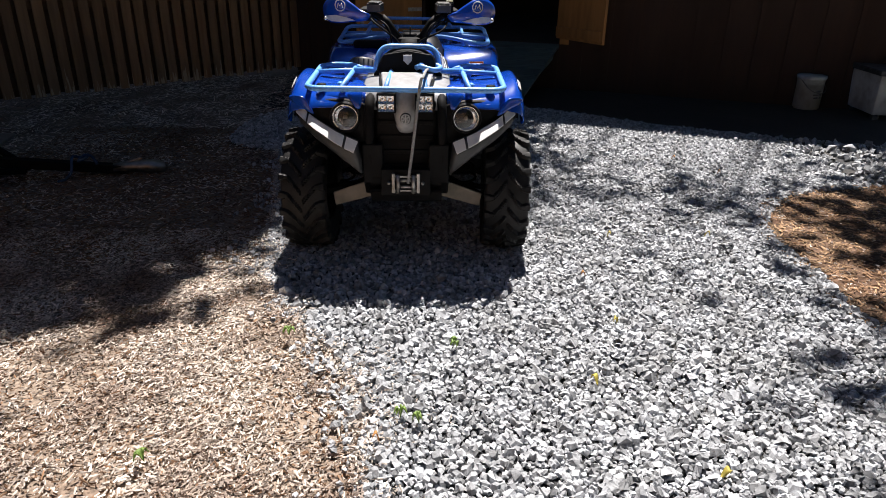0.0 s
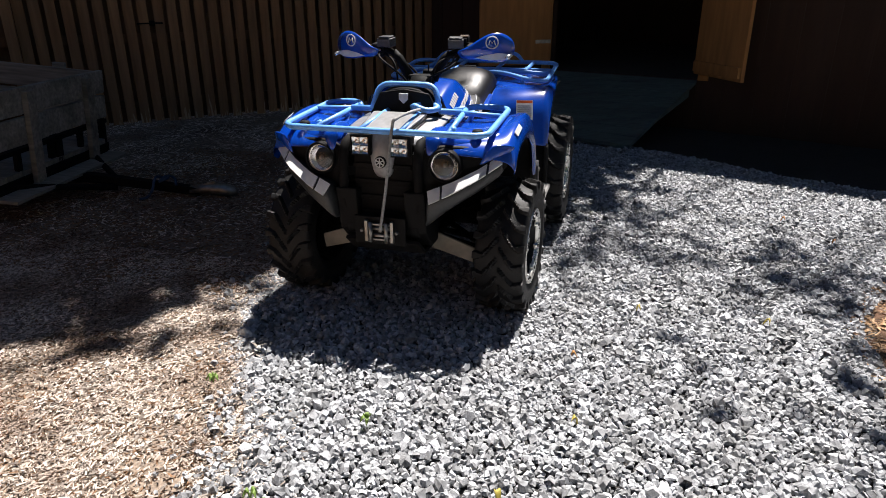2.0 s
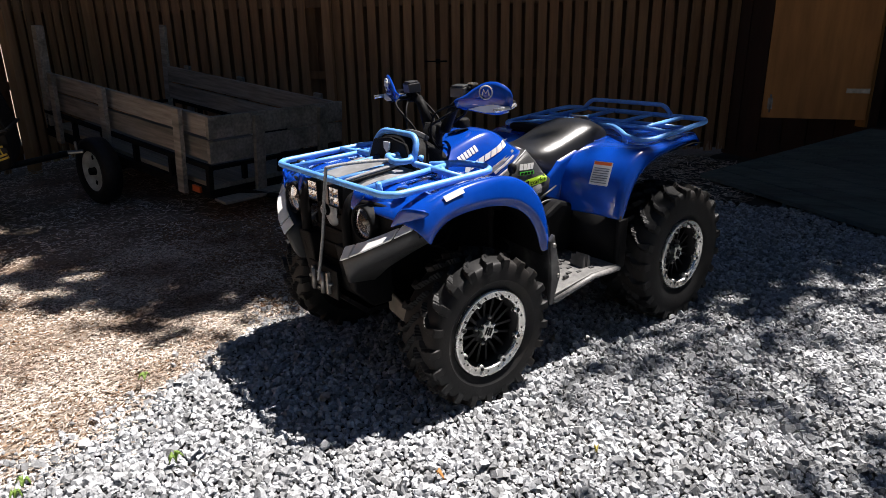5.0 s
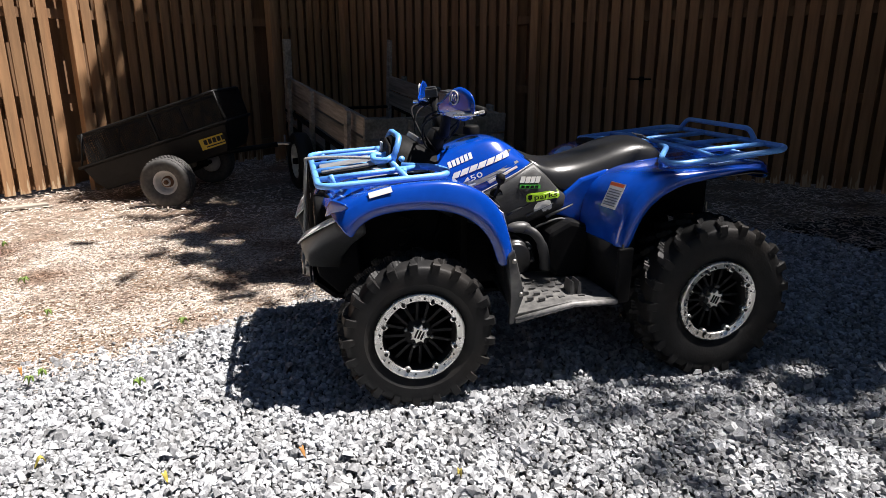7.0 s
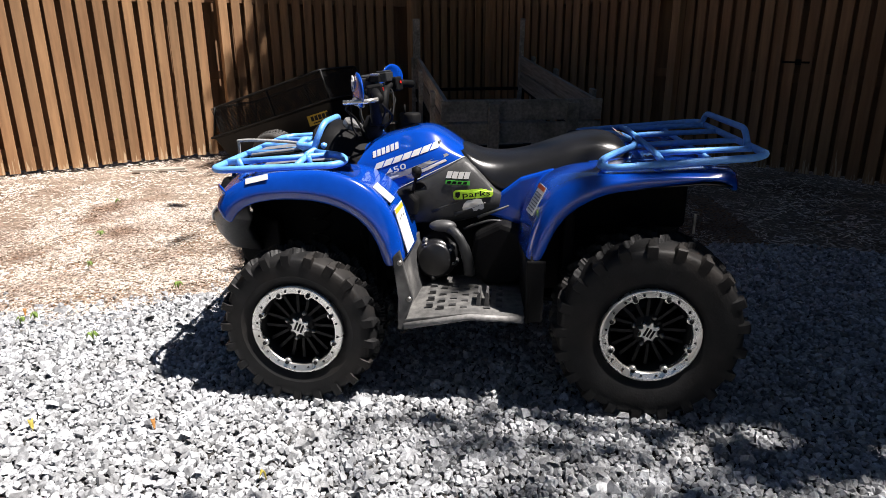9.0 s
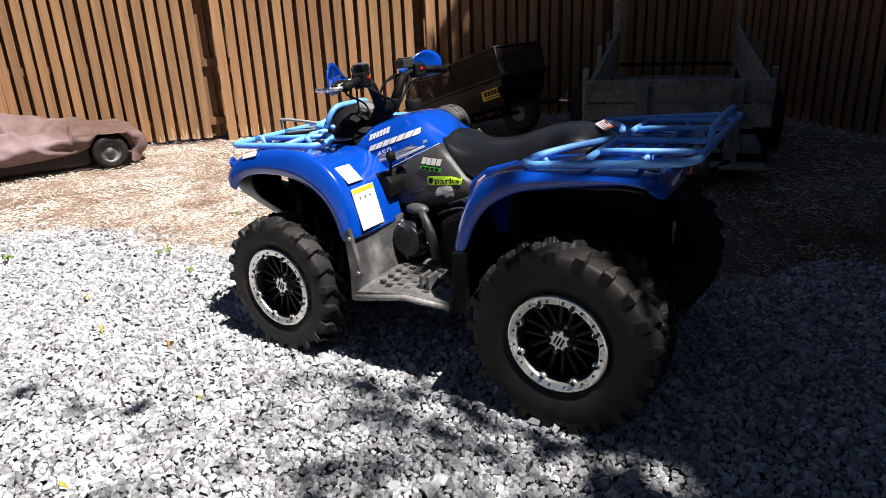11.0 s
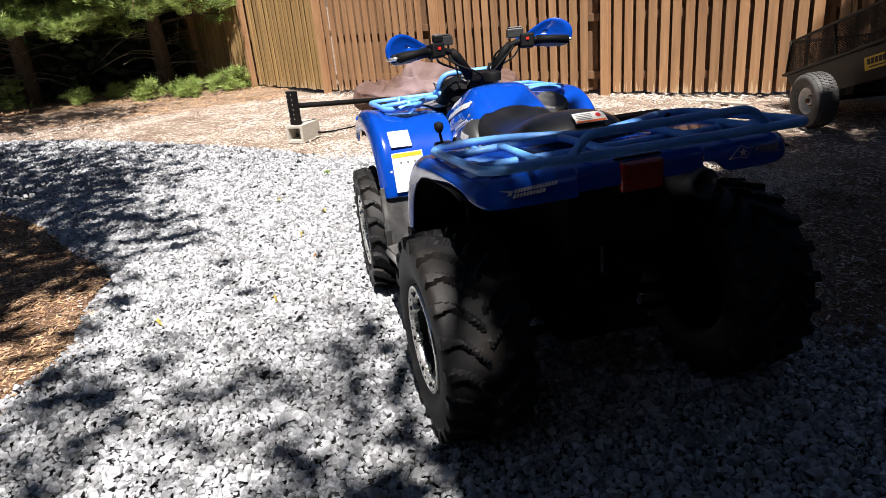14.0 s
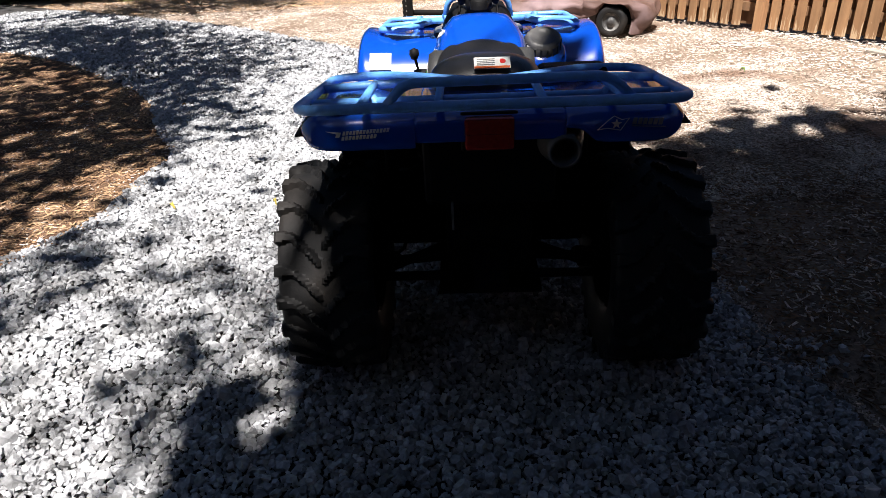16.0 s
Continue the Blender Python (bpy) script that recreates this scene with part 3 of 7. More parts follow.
            V.append((t * half + side * dx, (r + dr) * ca, (r + dr) * sa))
    for i in range(n):
        a, b = i * k, ((i + 1) % n) * k
        for j in range(k - 1):
            F.append((a + j, b + j, b + j + 1, a + j + 1))
    me = mesh("tyre", V, F, True)
    me.set_sharp_from_angle(angle=radians(32))
    return me


def build_rim(r, half):
    """Deep black barrel, face disc and eight paired spokes; outside towards +x."""
    barrel = lathe([(r, -half), (r - 0.006, -half * 0.9), (r - 0.03, -half * 0.5), (r - 0.028, half * 0.75), (r - 0.008, half * 0.95), (r + 0.006, half), (r + 0.006, half * 0.9), (r - 0.012, half * 0.7), (r - 0.012, -half)], 48)
    hub = lathe([(0.001, half * 0.62), (0.052, half * 0.62), (0.06, half * 0.5), (0.06, half * 0.1), (0.001, half * 0.1)], 32)
    back = lathe([(0.001, -half * 0.1), (r - 0.03, -half * 0.1), (r - 0.03, -half * 0.16), (0.001, -half * 0.16)], 32)
    return join(barrel, hub, back)


def build_wheel(name, R, width, label):
    half, r = width / 2, 0.158
    hr = half * 0.86
    rim = part(name, build_rim(r, hr), "rim", None, label)
    part("tyre", build_tyre(R, r + 0.008, half, 21), "rubber", rim, "black mud tyre with chevron lugs, dried mud on its wall")
    ring = lathe([(r - 0.018, hr * 0.88), (r - 0.0175, hr * 1.045), (r - 0.0155, hr * 1.06), (r + 0.0, hr * 1.065), (r + 0.002, hr * 1.085), (r + 0.006, hr * 1.10), (r + 0.0115, hr * 1.085), (r + 0.013, hr * 1.04), (r + 0.013, hr * 0.9)], 72)
    tabs = spin_copies(lathe([(0.001, hr * 1.05), (0.011, hr * 1.05), (0.014, hr * 1.0), (0.014, hr * 0.85)], 10), 1)
    tab8 = spin_copies(moved(tabs, Matrix.Translation((0, r - 0.018, 0))), 8)
    part("beadlock_ring", join(ring, tab8), "alu", rim, "scratched bare aluminium beadlock ring")
    bolt = lathe([(0.001, hr * 1.1), (0.007, hr * 1.1), (0.008, hr * 1.0)], 8)
    stud = lathe([(0.001, hr * 1.085), (0.004, hr * 1.085), (0.0045, hr * 1.0)], 6)
    spoke = join(*[prism([(0.045, o * 0.9 - 0.005), (r - 0.03, o * 1.6 - 0.006), (r - 0.03, o * 1.6 + 0.006), (0.045, o * 0.9 + 0.005)], hr * 0.38, hr * 0.62) for o in (-0.014, 0.014)])
    for k in range(8):
        a = 2 * math.pi * k / 8
        part("ring_bolt", bolt, "rim", rim, m=Matrix.Translation((0, (r - 0.017) * math.cos(a), (r - 0.017) * math.sin(a))))
        for d in (0.22, -0.22):
            part("ring_stud", stud, "rim", rim, m=Matrix.Translation((0, (r - 0.008) * math.cos(a + d), (r - 0.008) * math.sin(a + d))))
        part("spoke", spoke, "rim", rim, m=Matrix.Rotation(a + 0.2, 4, "X"))
    star = []
    for k in range(32):
        a = 2 * math.pi * k / 32
        q = 0.034 + 0.006 * (1 if math.cos(8 * a) > 0 else -1)
        star.append((q * math.cos(a), q * math.sin(a)))
    part("hub_cap", prism(star, hr * 0.6, hr * 0.84), "alu", rim, "brushed aluminium hub cap", bevel=0.003)
    bars = [prism([(-0.016, z - 0.0035), (0.016, z - 0.0035), (0.016, z + 0.0035), (-0.016, z + 0.0035)], hr * 0.83, hr * 0.86) for z in (-0.012, 0.0, 0.012)]
    part("cap_emblem", join(*bars), "rim", rim, "plain black bars on the cap", m=pose(0, 0, 0, 40))
    nut = lathe([(0.001, hr * 0.76), (0.006, hr * 0.75), (0.009, hr * 0.68), (0.009, hr * 0.5)], 8)
    for k in range(4):
        a = math.pi / 4 + math.pi / 2 * k
        part("lug_nut", nut, "steel", rim, m=Matrix.Translation((0, 0.052 * math.cos(a), 0.052 * math.sin(a))))
    return rim


def build_quad():
    quad = thing("quad_bike", "blue and black quad bike with light blue racks on gravel", "quad bike", pose(0, 0, 0))
    P = lambda name, me, mat, label="", parent=None, **k: part(name, me, mat, parent or quad, label, **k)

    # wheels
    fw = build_wheel("wheel", 0.303, 0.215, "black alloy wheel with bare beadlock ring")
    rw = build_wheel("wheel", 0.337, 0.27, "black alloy wheel with bare beadlock ring, wide rear tyre")
    for w, x, y, z, turn in ((fw, 0.478, -0.6155, 0.303, -2), (rw, 0.468, 0.617, 0.337, 0)):
        w.parent = quad
        w.matrix_basis = pose(x, y, z, 25, 0, turn)
        o = copy_thing(w, pose(-x, y, z, 60, 0, 180 + turn))
        o.parent = quad

    # front mudguards
    out = [(-0.868, 0.695), (-0.852, 0.734), (-0.794, 0.778), (-0.691, 0.798), (-0.56, 0.80), (-0.452, 0.778), (-0.356, 0.722), (-0.297, 0.634), (-0.275, 0.535)]
    sho = [(-0.905, 0.74), (-0.868, 0.79), (-0.79, 0.836), (-0.692, 0.861), (-0.56, 0.871), (-0.455, 0.866), (-0.338, 0.812), (-0.262, 0.705), (-0.238, 0.54)]
    inn = [(-0.945, 0.765), (-0.91, 0.808), (-0.83, 0.82), (-0.71, 0.835), (-0.56, 0.842), (-0.43, 0.835), (-0.335, 0.79), (-0.262, 0.705), (-0.222, 0.54)]
    rows = []
    for (y0, z0), (ym, zm), (y1, z1) in zip(out, sho, inn):
        c = Vector((0, y0 + 0.60, z0 - 0.45)).normalized()
        rows.append([(0.512, y0 - c.y * 0.03, z0 - c.z * 0.03), (0.524, y0 - c.y * 0.004, z0 - c.z * 0.004), (0.524, y0 + c.y * 0.008, z0 + c.z * 0.008), (0.512, y0 * 0.3 + ym * 0.7, z0 * 0.3 + zm * 0.7),
                     (0.497, ym, zm), (0.475, ym * 0.9 + y1 * 0.1, zm * 0.8 + z1 * 0.2 + 0.002), (0.42, ym * 0.5 + y1 * 0.5, zm * 0.3 + z1 * 0.7), (0.30, y1, z1 + 0.004), (0.17, y1, z1)])
    fender = loft(rows, closed_ring=False)
    guard_l = P("front_mudguard", fender, "blue", "glossy royal blue front mudguard", solid=0.007, subsurf=2)
    P("front_mudguard", mirrored(fender), "blue", "glossy royal blue front mudguard", solid=0.007, subsurf=2)
    # dark liner in each wheel arch
    liner = loft([[(0.50, y0 + (0 if z0 > 0.6 else 0.0), z0 - 0.022), (0.16, y1 + 0.0, z1 - 0.022)] for (y0, z0), (y1, z1) in zip(out[1:], inn[1:])], closed_ring=False)
    for me in (liner, mirrored(liner)):
        P("arch_liner", me, "dark", solid=0.004)

    # nose cowl between the mudguards
    prof = [(-0.955, 0.765), (-0.935, 0.815), (-0.86, 0.845), (-0.74, 0.862), (-0.62, 0.87), (-0.5, 0.87)]
    rows = [[(x, y + 0.06 * (abs(x) / 0.2) ** 2 * (1 if i < 2 else 0.3), z - 0.02 * (abs(x) / 0.2) ** 2) for x in (-0.2, -0.14, -0.07, 0, 0.07, 0.14, 0.2)] for i, (y, z) in enumerate(prof)]
    P("nose_cowl", loft(rows, closed_ring=False), "silver_grey", "dull silver-grey nose cowl under the rack", solid=0.006, subsurf=1)
    P("cowl_cover", prism([(-0.10, 0.0), (0.10, 0.0), (0.12, 0.22), (-0.12, 0.22)], 0.0, 0.012, "xy"), "silver_grey", "scuffed silver-grey cover plate", bevel=0.005, m=pose(0, -0.925, 0.843, 8.0))
    P("cowl_seam", tube(rounded_line([(-0.126, -0.70, 0.874), (-0.106, -0.925, 0.842), (0.106, -0.925, 0.842), (0.126, -0.70, 0.874)], 0.02), 0.004, 6), "black", "black gap round the cover plate")
    # side cheeks that carry the headlights
    for s in (1, -1):
        cheek = loft([[(s * 0.15, -0.945, 0.80), (s * 0.15, -0.955, 0.70), (s * 0.15, -0.95, 0.60)],
                      [(s * 0.26, -0.925, 0.812), (s * 0.26, -0.94, 0.72), (s * 0.25, -0.935, 0.61)],
                      [(s * 0.38, -0.905, 0.80), (s * 0.38, -0.915, 0.74), (s * 0.38, -0.90, 0.665)],
                      [(s * 0.50, -0.855, 0.77), (s * 0.505, -0.865, 0.745), (s * 0.50, -0.855, 0.70)]], closed_ring=False)
        P("front_cheek", cheek, "black", "matt black headlight surround", solid=0.012, subsurf=1)
        brow = loft([[(s * 0.17, -0.93, 0.79), (s * 0.17, -0.91, 0.835), (s * 0.17, -0.80, 0.855)], [(s * 0.26, -0.918, 0.80), (s * 0.27, -0.90, 0.83), (s * 0.27, -0.79, 0.852)],
                     [(s * 0.40, -0.885, 0.785), (s * 0.40, -0.87, 0.815), (s * 0.40, -0.79, 0.845)], [(s * 0.515, -0.83, 0.75), (s * 0.515, -0.82, 0.785), (s * 0.505, -0.78, 0.825)]], closed_ring=False)
        P("headlight_brow", brow, "blue", "blue brow over the headlight", solid=0.008, subsurf=2)
        fin = loft([[(s * 0.437, -0.918, 0.815), (s * 0.49, -0.888, 0.815), (s * 0.53, -0.845, 0.80)], [(s * 0.412, -0.927, 0.77), (s * 0.458, -0.905, 0.78), (s * 0.51, -0.866, 0.777)], [(s * 0.384, -0.938, 0.724), (s * 0.42, -0.925, 0.744), (s * 0.47, -0.89, 0.766)]], closed_ring=False)
        P("cheek_fin", fin, "blue", "blue fin beside the headlight", solid=0.012, subsurf=1)
        inner = loft([[(s * 0.175, -0.935, 0.842), (s * 0.215, -0.935, 0.838), (s * 0.262, -0.925, 0.832)], [(s * 0.185, -0.955, 0.805), (s * 0.212, -0.955, 0.805), (s * 0.242, -0.948, 0.806)], [(s * 0.192, -0.965, 0.765), (s * 0.205, -0.965, 0.765), (s * 0.215, -0.962, 0.765)]], closed_ring=False)
        P("cheek_fin", inner, "blue", "blue inner edge of the headlight recess", solid=0.01, subsurf=1)
        # headlight
        hx, hy, hz = s * 0.262, -0.952, 0.728
        bowl = lathe([(0.056, -0.006), (0.057, -0.008), (0.057, 0.045), (0.055, -0.002), (0.05, 0.006), (0.042, 0.014), (0.03, 0.02), (0.001, 0.024)], 32, "y")
        hl = P("headlight", moved(bowl, Matrix.Translation((hx, hy, hz))), "mirror", "round clear headlight with a bright reflector")
        ln = part("lens", moved(lathe([(0.057, -0.004), (0.05, -0.014), (0.03, -0.021), (0.001, -0.024)], 32, "y"), Matrix.Translation((hx, hy, hz))), "lens", hl)
        ln.visible_shadow = False
        part("bezel", moved(lathe([(0.056, -0.006), (0.058, -0.014), (0.063, -0.016), (0.066, -0.008), (0.066, 0.03)], 32, "y"), Matrix.Translation((hx, hy, hz))), "black", hl)
        part("bulb", moved(lathe([(0.001, -0.006), (0.006, -0.004), (0.008, 0.004), (0.008, 0.03)], 12, "y"), Matrix.Translation((hx, hy, hz))), "steel", hl)
        # bumper wing with white trim
        lower = loft([[(s * 0.47, -0.80, 0.77), (s * 0.472, -0.868, 0.761), (s * 0.478, -0.902, 0.732), (s * 0.475, -0.885, 0.69), (s * 0.47, -0.78, 0.68)],
                      [(s * 0.40, -0.86, 0.718), (s * 0.40, -0.93, 0.715), (s * 0.404, -0.968, 0.682), (s * 0.395, -0.95, 0.63), (s * 0.39, -0.83, 0.62)],
                      [(s * 0.295, -0.90, 0.663), (s * 0.295, -0.98, 0.661), (s * 0.297, -1.018, 0.624), (s * 0.285, -1.0, 0.56), (s * 0.28, -0.86, 0.54)],
                      [(s * 0.20, -0.92, 0.628), (s * 0.20, -1.0, 0.627), (s * 0.215, -1.034, 0.588), (s * 0.19, -1.0, 0.48), (s * 0.18, -0.86, 0.46)]])
        wing = P("bumper_wing", lower, "panel", "black plastic bumper wing", bevel=0.018)

        def strip(t0, t1):
            top = [Vector((s * 0.475, -0.868, 0.768)), Vector((s * 0.402, -0.932, 0.722)), Vector((s * 0.295, -0.982, 0.668)), Vector((s * 0.205, -1.002, 0.634))]
            bot = [Vector((s * 0.48, -0.905, 0.738)), Vector((s * 0.404, -0.972, 0.688)), Vector((s * 0.297, -1.022, 0.63)), Vector((s * 0.222, -1.038, 0.594))]

            def at(line, t):
                i = min(2, int(t * 3))
                return line[i].lerp(line[i + 1], t * 3 - i)
            ts = [t0 + (t1 - t0) * k / 4 for k in range(5)]
            V = [at(top, t) for t in ts] + [at(bot, t) for t in ts]
            return mesh("strip", V, [(k, k + 1, k + 6, k + 5) for k in range(4)])
        for t0, t1 in ((0.0, 0.2), (0.24, 0.78), (0.82, 1.0)):
            part("trim_strip", strip(t0, t1), "strip", wing, "white trim stripe", solid=0.006)
        # fore-aft bumper bar and its upright
        bar = rounded_line([(s * 0.155, -0.80, 0.80), (s * 0.155, -0.935, 0.80), (s * 0.158, -0.965, 0.74), (s * 0.16, -0.965, 0.56), (s * 0.13, -0.92, 0.41), (s * 0.12, -0.80, 0.36)], 0.05)
        P("bumper_bar", tube(bar, 0.020, 10), "dark", "black plastic covered bumper bar")
        P("bumper_plate", prism([(-0.99, 0.62), (-0.96, 0.44), (-0.88, 0.36), (-0.78, 0.36), (-0.80, 0.60)], s * 0.10, s * 0.19), "black", bevel=0.008)
        # A-arm guards and suspension
        ga = prism([(s * 0.155, 0.40), (s * 0.20, 0.39), (s * 0.355, 0.335), (s * 0.345, 0.27), (s * 0.165, 0.32)], -0.80, -0.788, "xz")
        P("arm_guard", ga, "guard_plate", "dull tan metal guard over the lower arm", bevel=0.004)
        for y0 in (-0.72, -0.52):
            P("suspension_arm", tube([(s * 0.14, y0, 0.36), (s * 0.40, -0.6175, 0.25)], 0.014, 8), "dark")
        coil = [(s * (0.22 + 0.1 * (1 - k / 60)) + 0.032 * math.cos(k * 0.7), -0.60 + 0.032 * math.sin(k * 0.7), 0.30 + 0.38 * k / 60) for k in range(61)]
        P("coil_spring", tube(coil, 0.006, 6), "dark")
        coil = [(s * (0.22 + 0.1 * (1 - k / 60)) + 0.032 * math.cos(k * 0.7), 0.60 + 0.032 * math.sin(k * 0.7), 0.30 + 0.38 * k / 60) for k in range(61)]
        P("coil_spring", tube(coil, 0.006, 6), "dark")
        P("rear_arm", tube([(s * 0.12, 0.50, 0.34), (s * 0.40, 0.6175, 0.28), (s * 0.12, 0.72, 0.34)], 0.016, 8), "dark")
        P("axle_shaft", tube([(s * 0.05, 0.6175, 0.36), (s * 0.42, 0.6175, 0.33)], 0.016, 8), "dark")
        P("axle_shaft", tube([(s * 0.05, -0.6175, 0.36), (s * 0.42, -0.6175, 0.30)], 0.014, 8), "dark")

    # grille, centre nose piece and round badge
    P("grille", box(-0.13, 0.13, -0.93, -0.90, 0.46, 0.80), "dark", bevel=0.01)
    for k in range(4):
        P("grille_bar", box(-0.12, 0.12, -0.938, -0.928, 0.50 + 0.065 * k, 0.52 + 0.065 * k), "dark", bevel=0.004)
    nose = loft([[(-0.062, -0.945, 0.845), (-0.03, -0.965, 0.85), (0.03, -0.965, 0.85), (0.062, -0.945, 0.845)], [(-0.058, -0.965, 0.79), (-0.02, -0.99, 0.79), (0.02, -0.99, 0.79), (0.058, -0.965, 0.79)],
                 [(-0.05, -0.975, 0.72), (-0.02, -0.995, 0.72), (0.02, -0.995, 0.72), (0.05, -0.975, 0.72)], [(-0.04, -0.955, 0.66), (-0.015, -0.97, 0.655), (0.015, -0.97, 0.655), (0.04, -0.955, 0.66)]], closed_ring=False)
    P("nose_piece", nose, "silver_grey", "dark silver-grey centre nose piece", solid=0.008, subsurf=1, m=pose(0, 0.035, 0))
    badge = P("badge", moved(lathe([(0.001, -0.004), (0.021, -0.004), (0.024, 0.0), (0.024, 0.01)], 24, "y"), Matrix.Translation((0, -1.0, 0.728))), "black", "round badge, plain silver ring and spokes", m=pose(0, 0.035, 0))
    ring = tube([(0.019 * math.cos(a), -1.005, 0.728 + 0.019 * math.sin(a)) for a in [2 * math.pi * k / 20 for k in range(20)]], 0.0022, 6, True)
    part("emblem", join(ring, *[moved(box(-0.0022, 0.0022, -1.0065, -1.003, -0.017, 0.017), Matrix.Translation((0, 0, 0.728)) @ Matrix.Rotation(math.pi / 3 * k, 4, "Y")) for k in range(3)]), "white", badge)
    # light pods
    for s in (1, -1):
        x = s * 0.082
        pod = P("light_pod", box(x - 0.042, x + 0.042, -0.985, -0.935, 0.752, 0.832), "black", "square black cube work light", bevel=0.004, m=pose(0, 0.03, 0))
        for k in range(6):
            part("cooling_fin", box(x - 0.04, x + 0.04, -0.936, -0.905, 0.757 + 0.013 * k, 0.762 + 0.013 * k), "black", pod)
        for dx in (-0.017, 0.017):
            for dz in (-0.017, 0.017):
                part("reflector", moved(lathe([(0.0235, -0.003), (0.014, 0.006), (0.006, 0.006), (0.004, 0.001), (0.001, 0.0)], 4, "y"), Matrix.Translation((x + dx, -0.9935, 0.792 + dz)) @ Matrix.Rotation(math.pi / 4, 4, "Y")), "mirror", pod)
        part("pod_face", join(box(x - 0.04, x + 0.04, -0.999, -0.985, 0.752, 0.757), box(x - 0.04, x + 0.04, -0.999, -0.985, 0.827, 0.832), box(x - 0.04, x - 0.036, -0.999, -0.985, 0.757, 0.827), box(x + 0.036, x + 0.04, -0.999, -0.985, 0.757, 0.827)), "black", pod)
    # winch, fairlead and rope
    P("winch", moved(lathe([(0.001, -0.16), (0.05, -0.16), (0.055, -0.15), (0.055, -0.06), (0.035, -0.055), (0.035, 0.055), (0.055, 0.06), (0.055, 0.15), (0.05, 0.16), (0.001, 0.16)], 24), Matrix.Translation((0, -0.91, 0.46))), "black", "black winch drum and motor")
    fl = P("fairlead", join(box(-0.05, 0.05, -1.008, -0.998, 0.476, 0.484), box(-0.05, 0.05, -1.008, -0.998, 0.412, 0.42), box(-0.062, -0.048, -1.01, -0.99, 0.405, 0.495), box(0.048, 0.062, -1.01, -0.99, 0.405, 0.495)), "steel", "dull steel roller fairlead", bevel=0.002)
    for x in (-0.034, 0.034):
        part("roller", tube([(x, -1.015, 0.408), (x, -1.015, 0.49)], 0.009, 12), "steel", fl)
    for z in (0.432, 0.462):
        part("roller", tube([(-0.045, -1.0, z), (0.045, -1.0, z)], 0.008, 12), "steel", fl)
    for x in (-0.075, 0.075):
        part("fairlead_bolt", moved(lathe([(0.001, -0.012), (0.007, -0.012), (0.008, 0.0), (0.008, 0.02)], 8, "y"), Matrix.Translation((x, -1.0, 0.45))), "steel", fl)
    P("winch_mount", box(-0.11, 0.11, -0.995, -0.985, 0.39, 0.51), "black", bevel=0.004)
    line = smooth_line([(0.01, -1.02, 0.455), (0.035, -1.0, 0.64), (0.062, -0.985, 0.87), (0.075, -0.965, 0.905), (0.085, -0.80, 0.905), (0.10, -0.66, 0.895)], 8)
    P("winch_rope", tube(line, 0.0065, 8), "rope", "grey synthetic winch rope looped to the rack")
    knot = smooth_line([(0.04, -0.68, 0.90), (0.09, -0.63, 0.915), (0.15, -0.66, 0.90), (0.12, -0.71, 0.895), (0.06, -0.70, 0.91), (0.09, -0.63, 0.89), (0.15, -0.60, 0.90)], 6)
    P("rope_hook", tube(knot, 0.013, 8), "rack", "light blue hook and strap at the rack")
    P("skid_plate", prism([(-0.98, 0.40), (-0.90, 0.33), (0.70, 0.26), (0.70, 0.275), (-0.89, 0.345), (-0.97, 0.41)], -0.16, 0.16), "dark")

    # front rack
    rk = P("front_rack", tube(rounded_line([(-0.215, -0.615, 0.884), (-0.27, -0.50, 0.884), (-0.36, -0.46, 0.88), (-0.425, -0.49, 0.876), (-0.425, -0.915, 0.852), (-0.385, -0.952, 0.85), (0.385, -0.952, 0.85), (0.425, -0.915, 0.852), (0.425, -0.49, 0.876), (0.36, -0.46, 0.88), (0.27, -0.50, 0.884), (0.215, -0.615, 0.884)], 0.06), 0.0128, 10), "rack", "front luggage rack in chipped light blue paint")
    for s in (1, -1):
        part("rack_tube", tube(rounded_line([(s * 0.275, -0.952, 0.852), (s * 0.25, -0.55, 0.882)], 0.03), 0.011, 10), "rack", rk)
        part("rack_tube", tube(rounded_line([(s * 0.085, -0.952, 0.852), (s * 0.075, -0.64, 0.882)], 0.03), 0.011, 10), "rack", rk)
        part("rack_tube", tube(rounded_line([(s * 0.425, -0.63, 0.87), (s * 0.20, -0.64, 0.882)], 0.03), 0.0115, 10), "rack", rk)
        part("rack_leg", tube([(s * 0.30, -0.62, 0.885), (s * 0.27, -0.62, 0.83)], 0.011, 8), "rack", rk)
        part("rack_leg", tube([(s * 0.285, -0.90, 0.868), (s * 0.27, -0.88, 0.81)], 0.011, 8), "rack", rk)
    part("rack_tube", tube([(-0.25, -0.64, 0.882), (0.25, -0.64, 0.882)], 0.0125, 10), "rack", rk)
    part("rack_hoop", tube(rounded_line([(-0.15, -0.645, 0.882), (-0.128, -0.605, 0.985), (0.128, -0.605, 0.985), (0.15, -0.645, 0.882)], 0.07), 0.0128, 10), "rack", rk)
    for x, y in ((0.37, -0.90), (-0.37, -0.90)):
        P("rubber_cap", moved(lathe([(0.001, 0.014), (0.018, 0.014), (0.022, 0.006), (0.022, 0.0)], 16, "z"), Matrix.Translation((x, -0.86, 0.842))), "black")

    # dash pod and badge shield
    pod = loft([[(-0.17, -0.66, 0.81), (-0.12, -0.64, 0.955), (0, -0.635, 0.975), (0.12, -0.64, 0.955), (0.17, -0.66, 0.81)],
                [(-0.175, -0.60, 0.81), (-0.13, -0.585, 0.975), (0, -0.58, 0.995), (0.13, -0.585, 0.975), (0.175, -0.60, 0.81)],
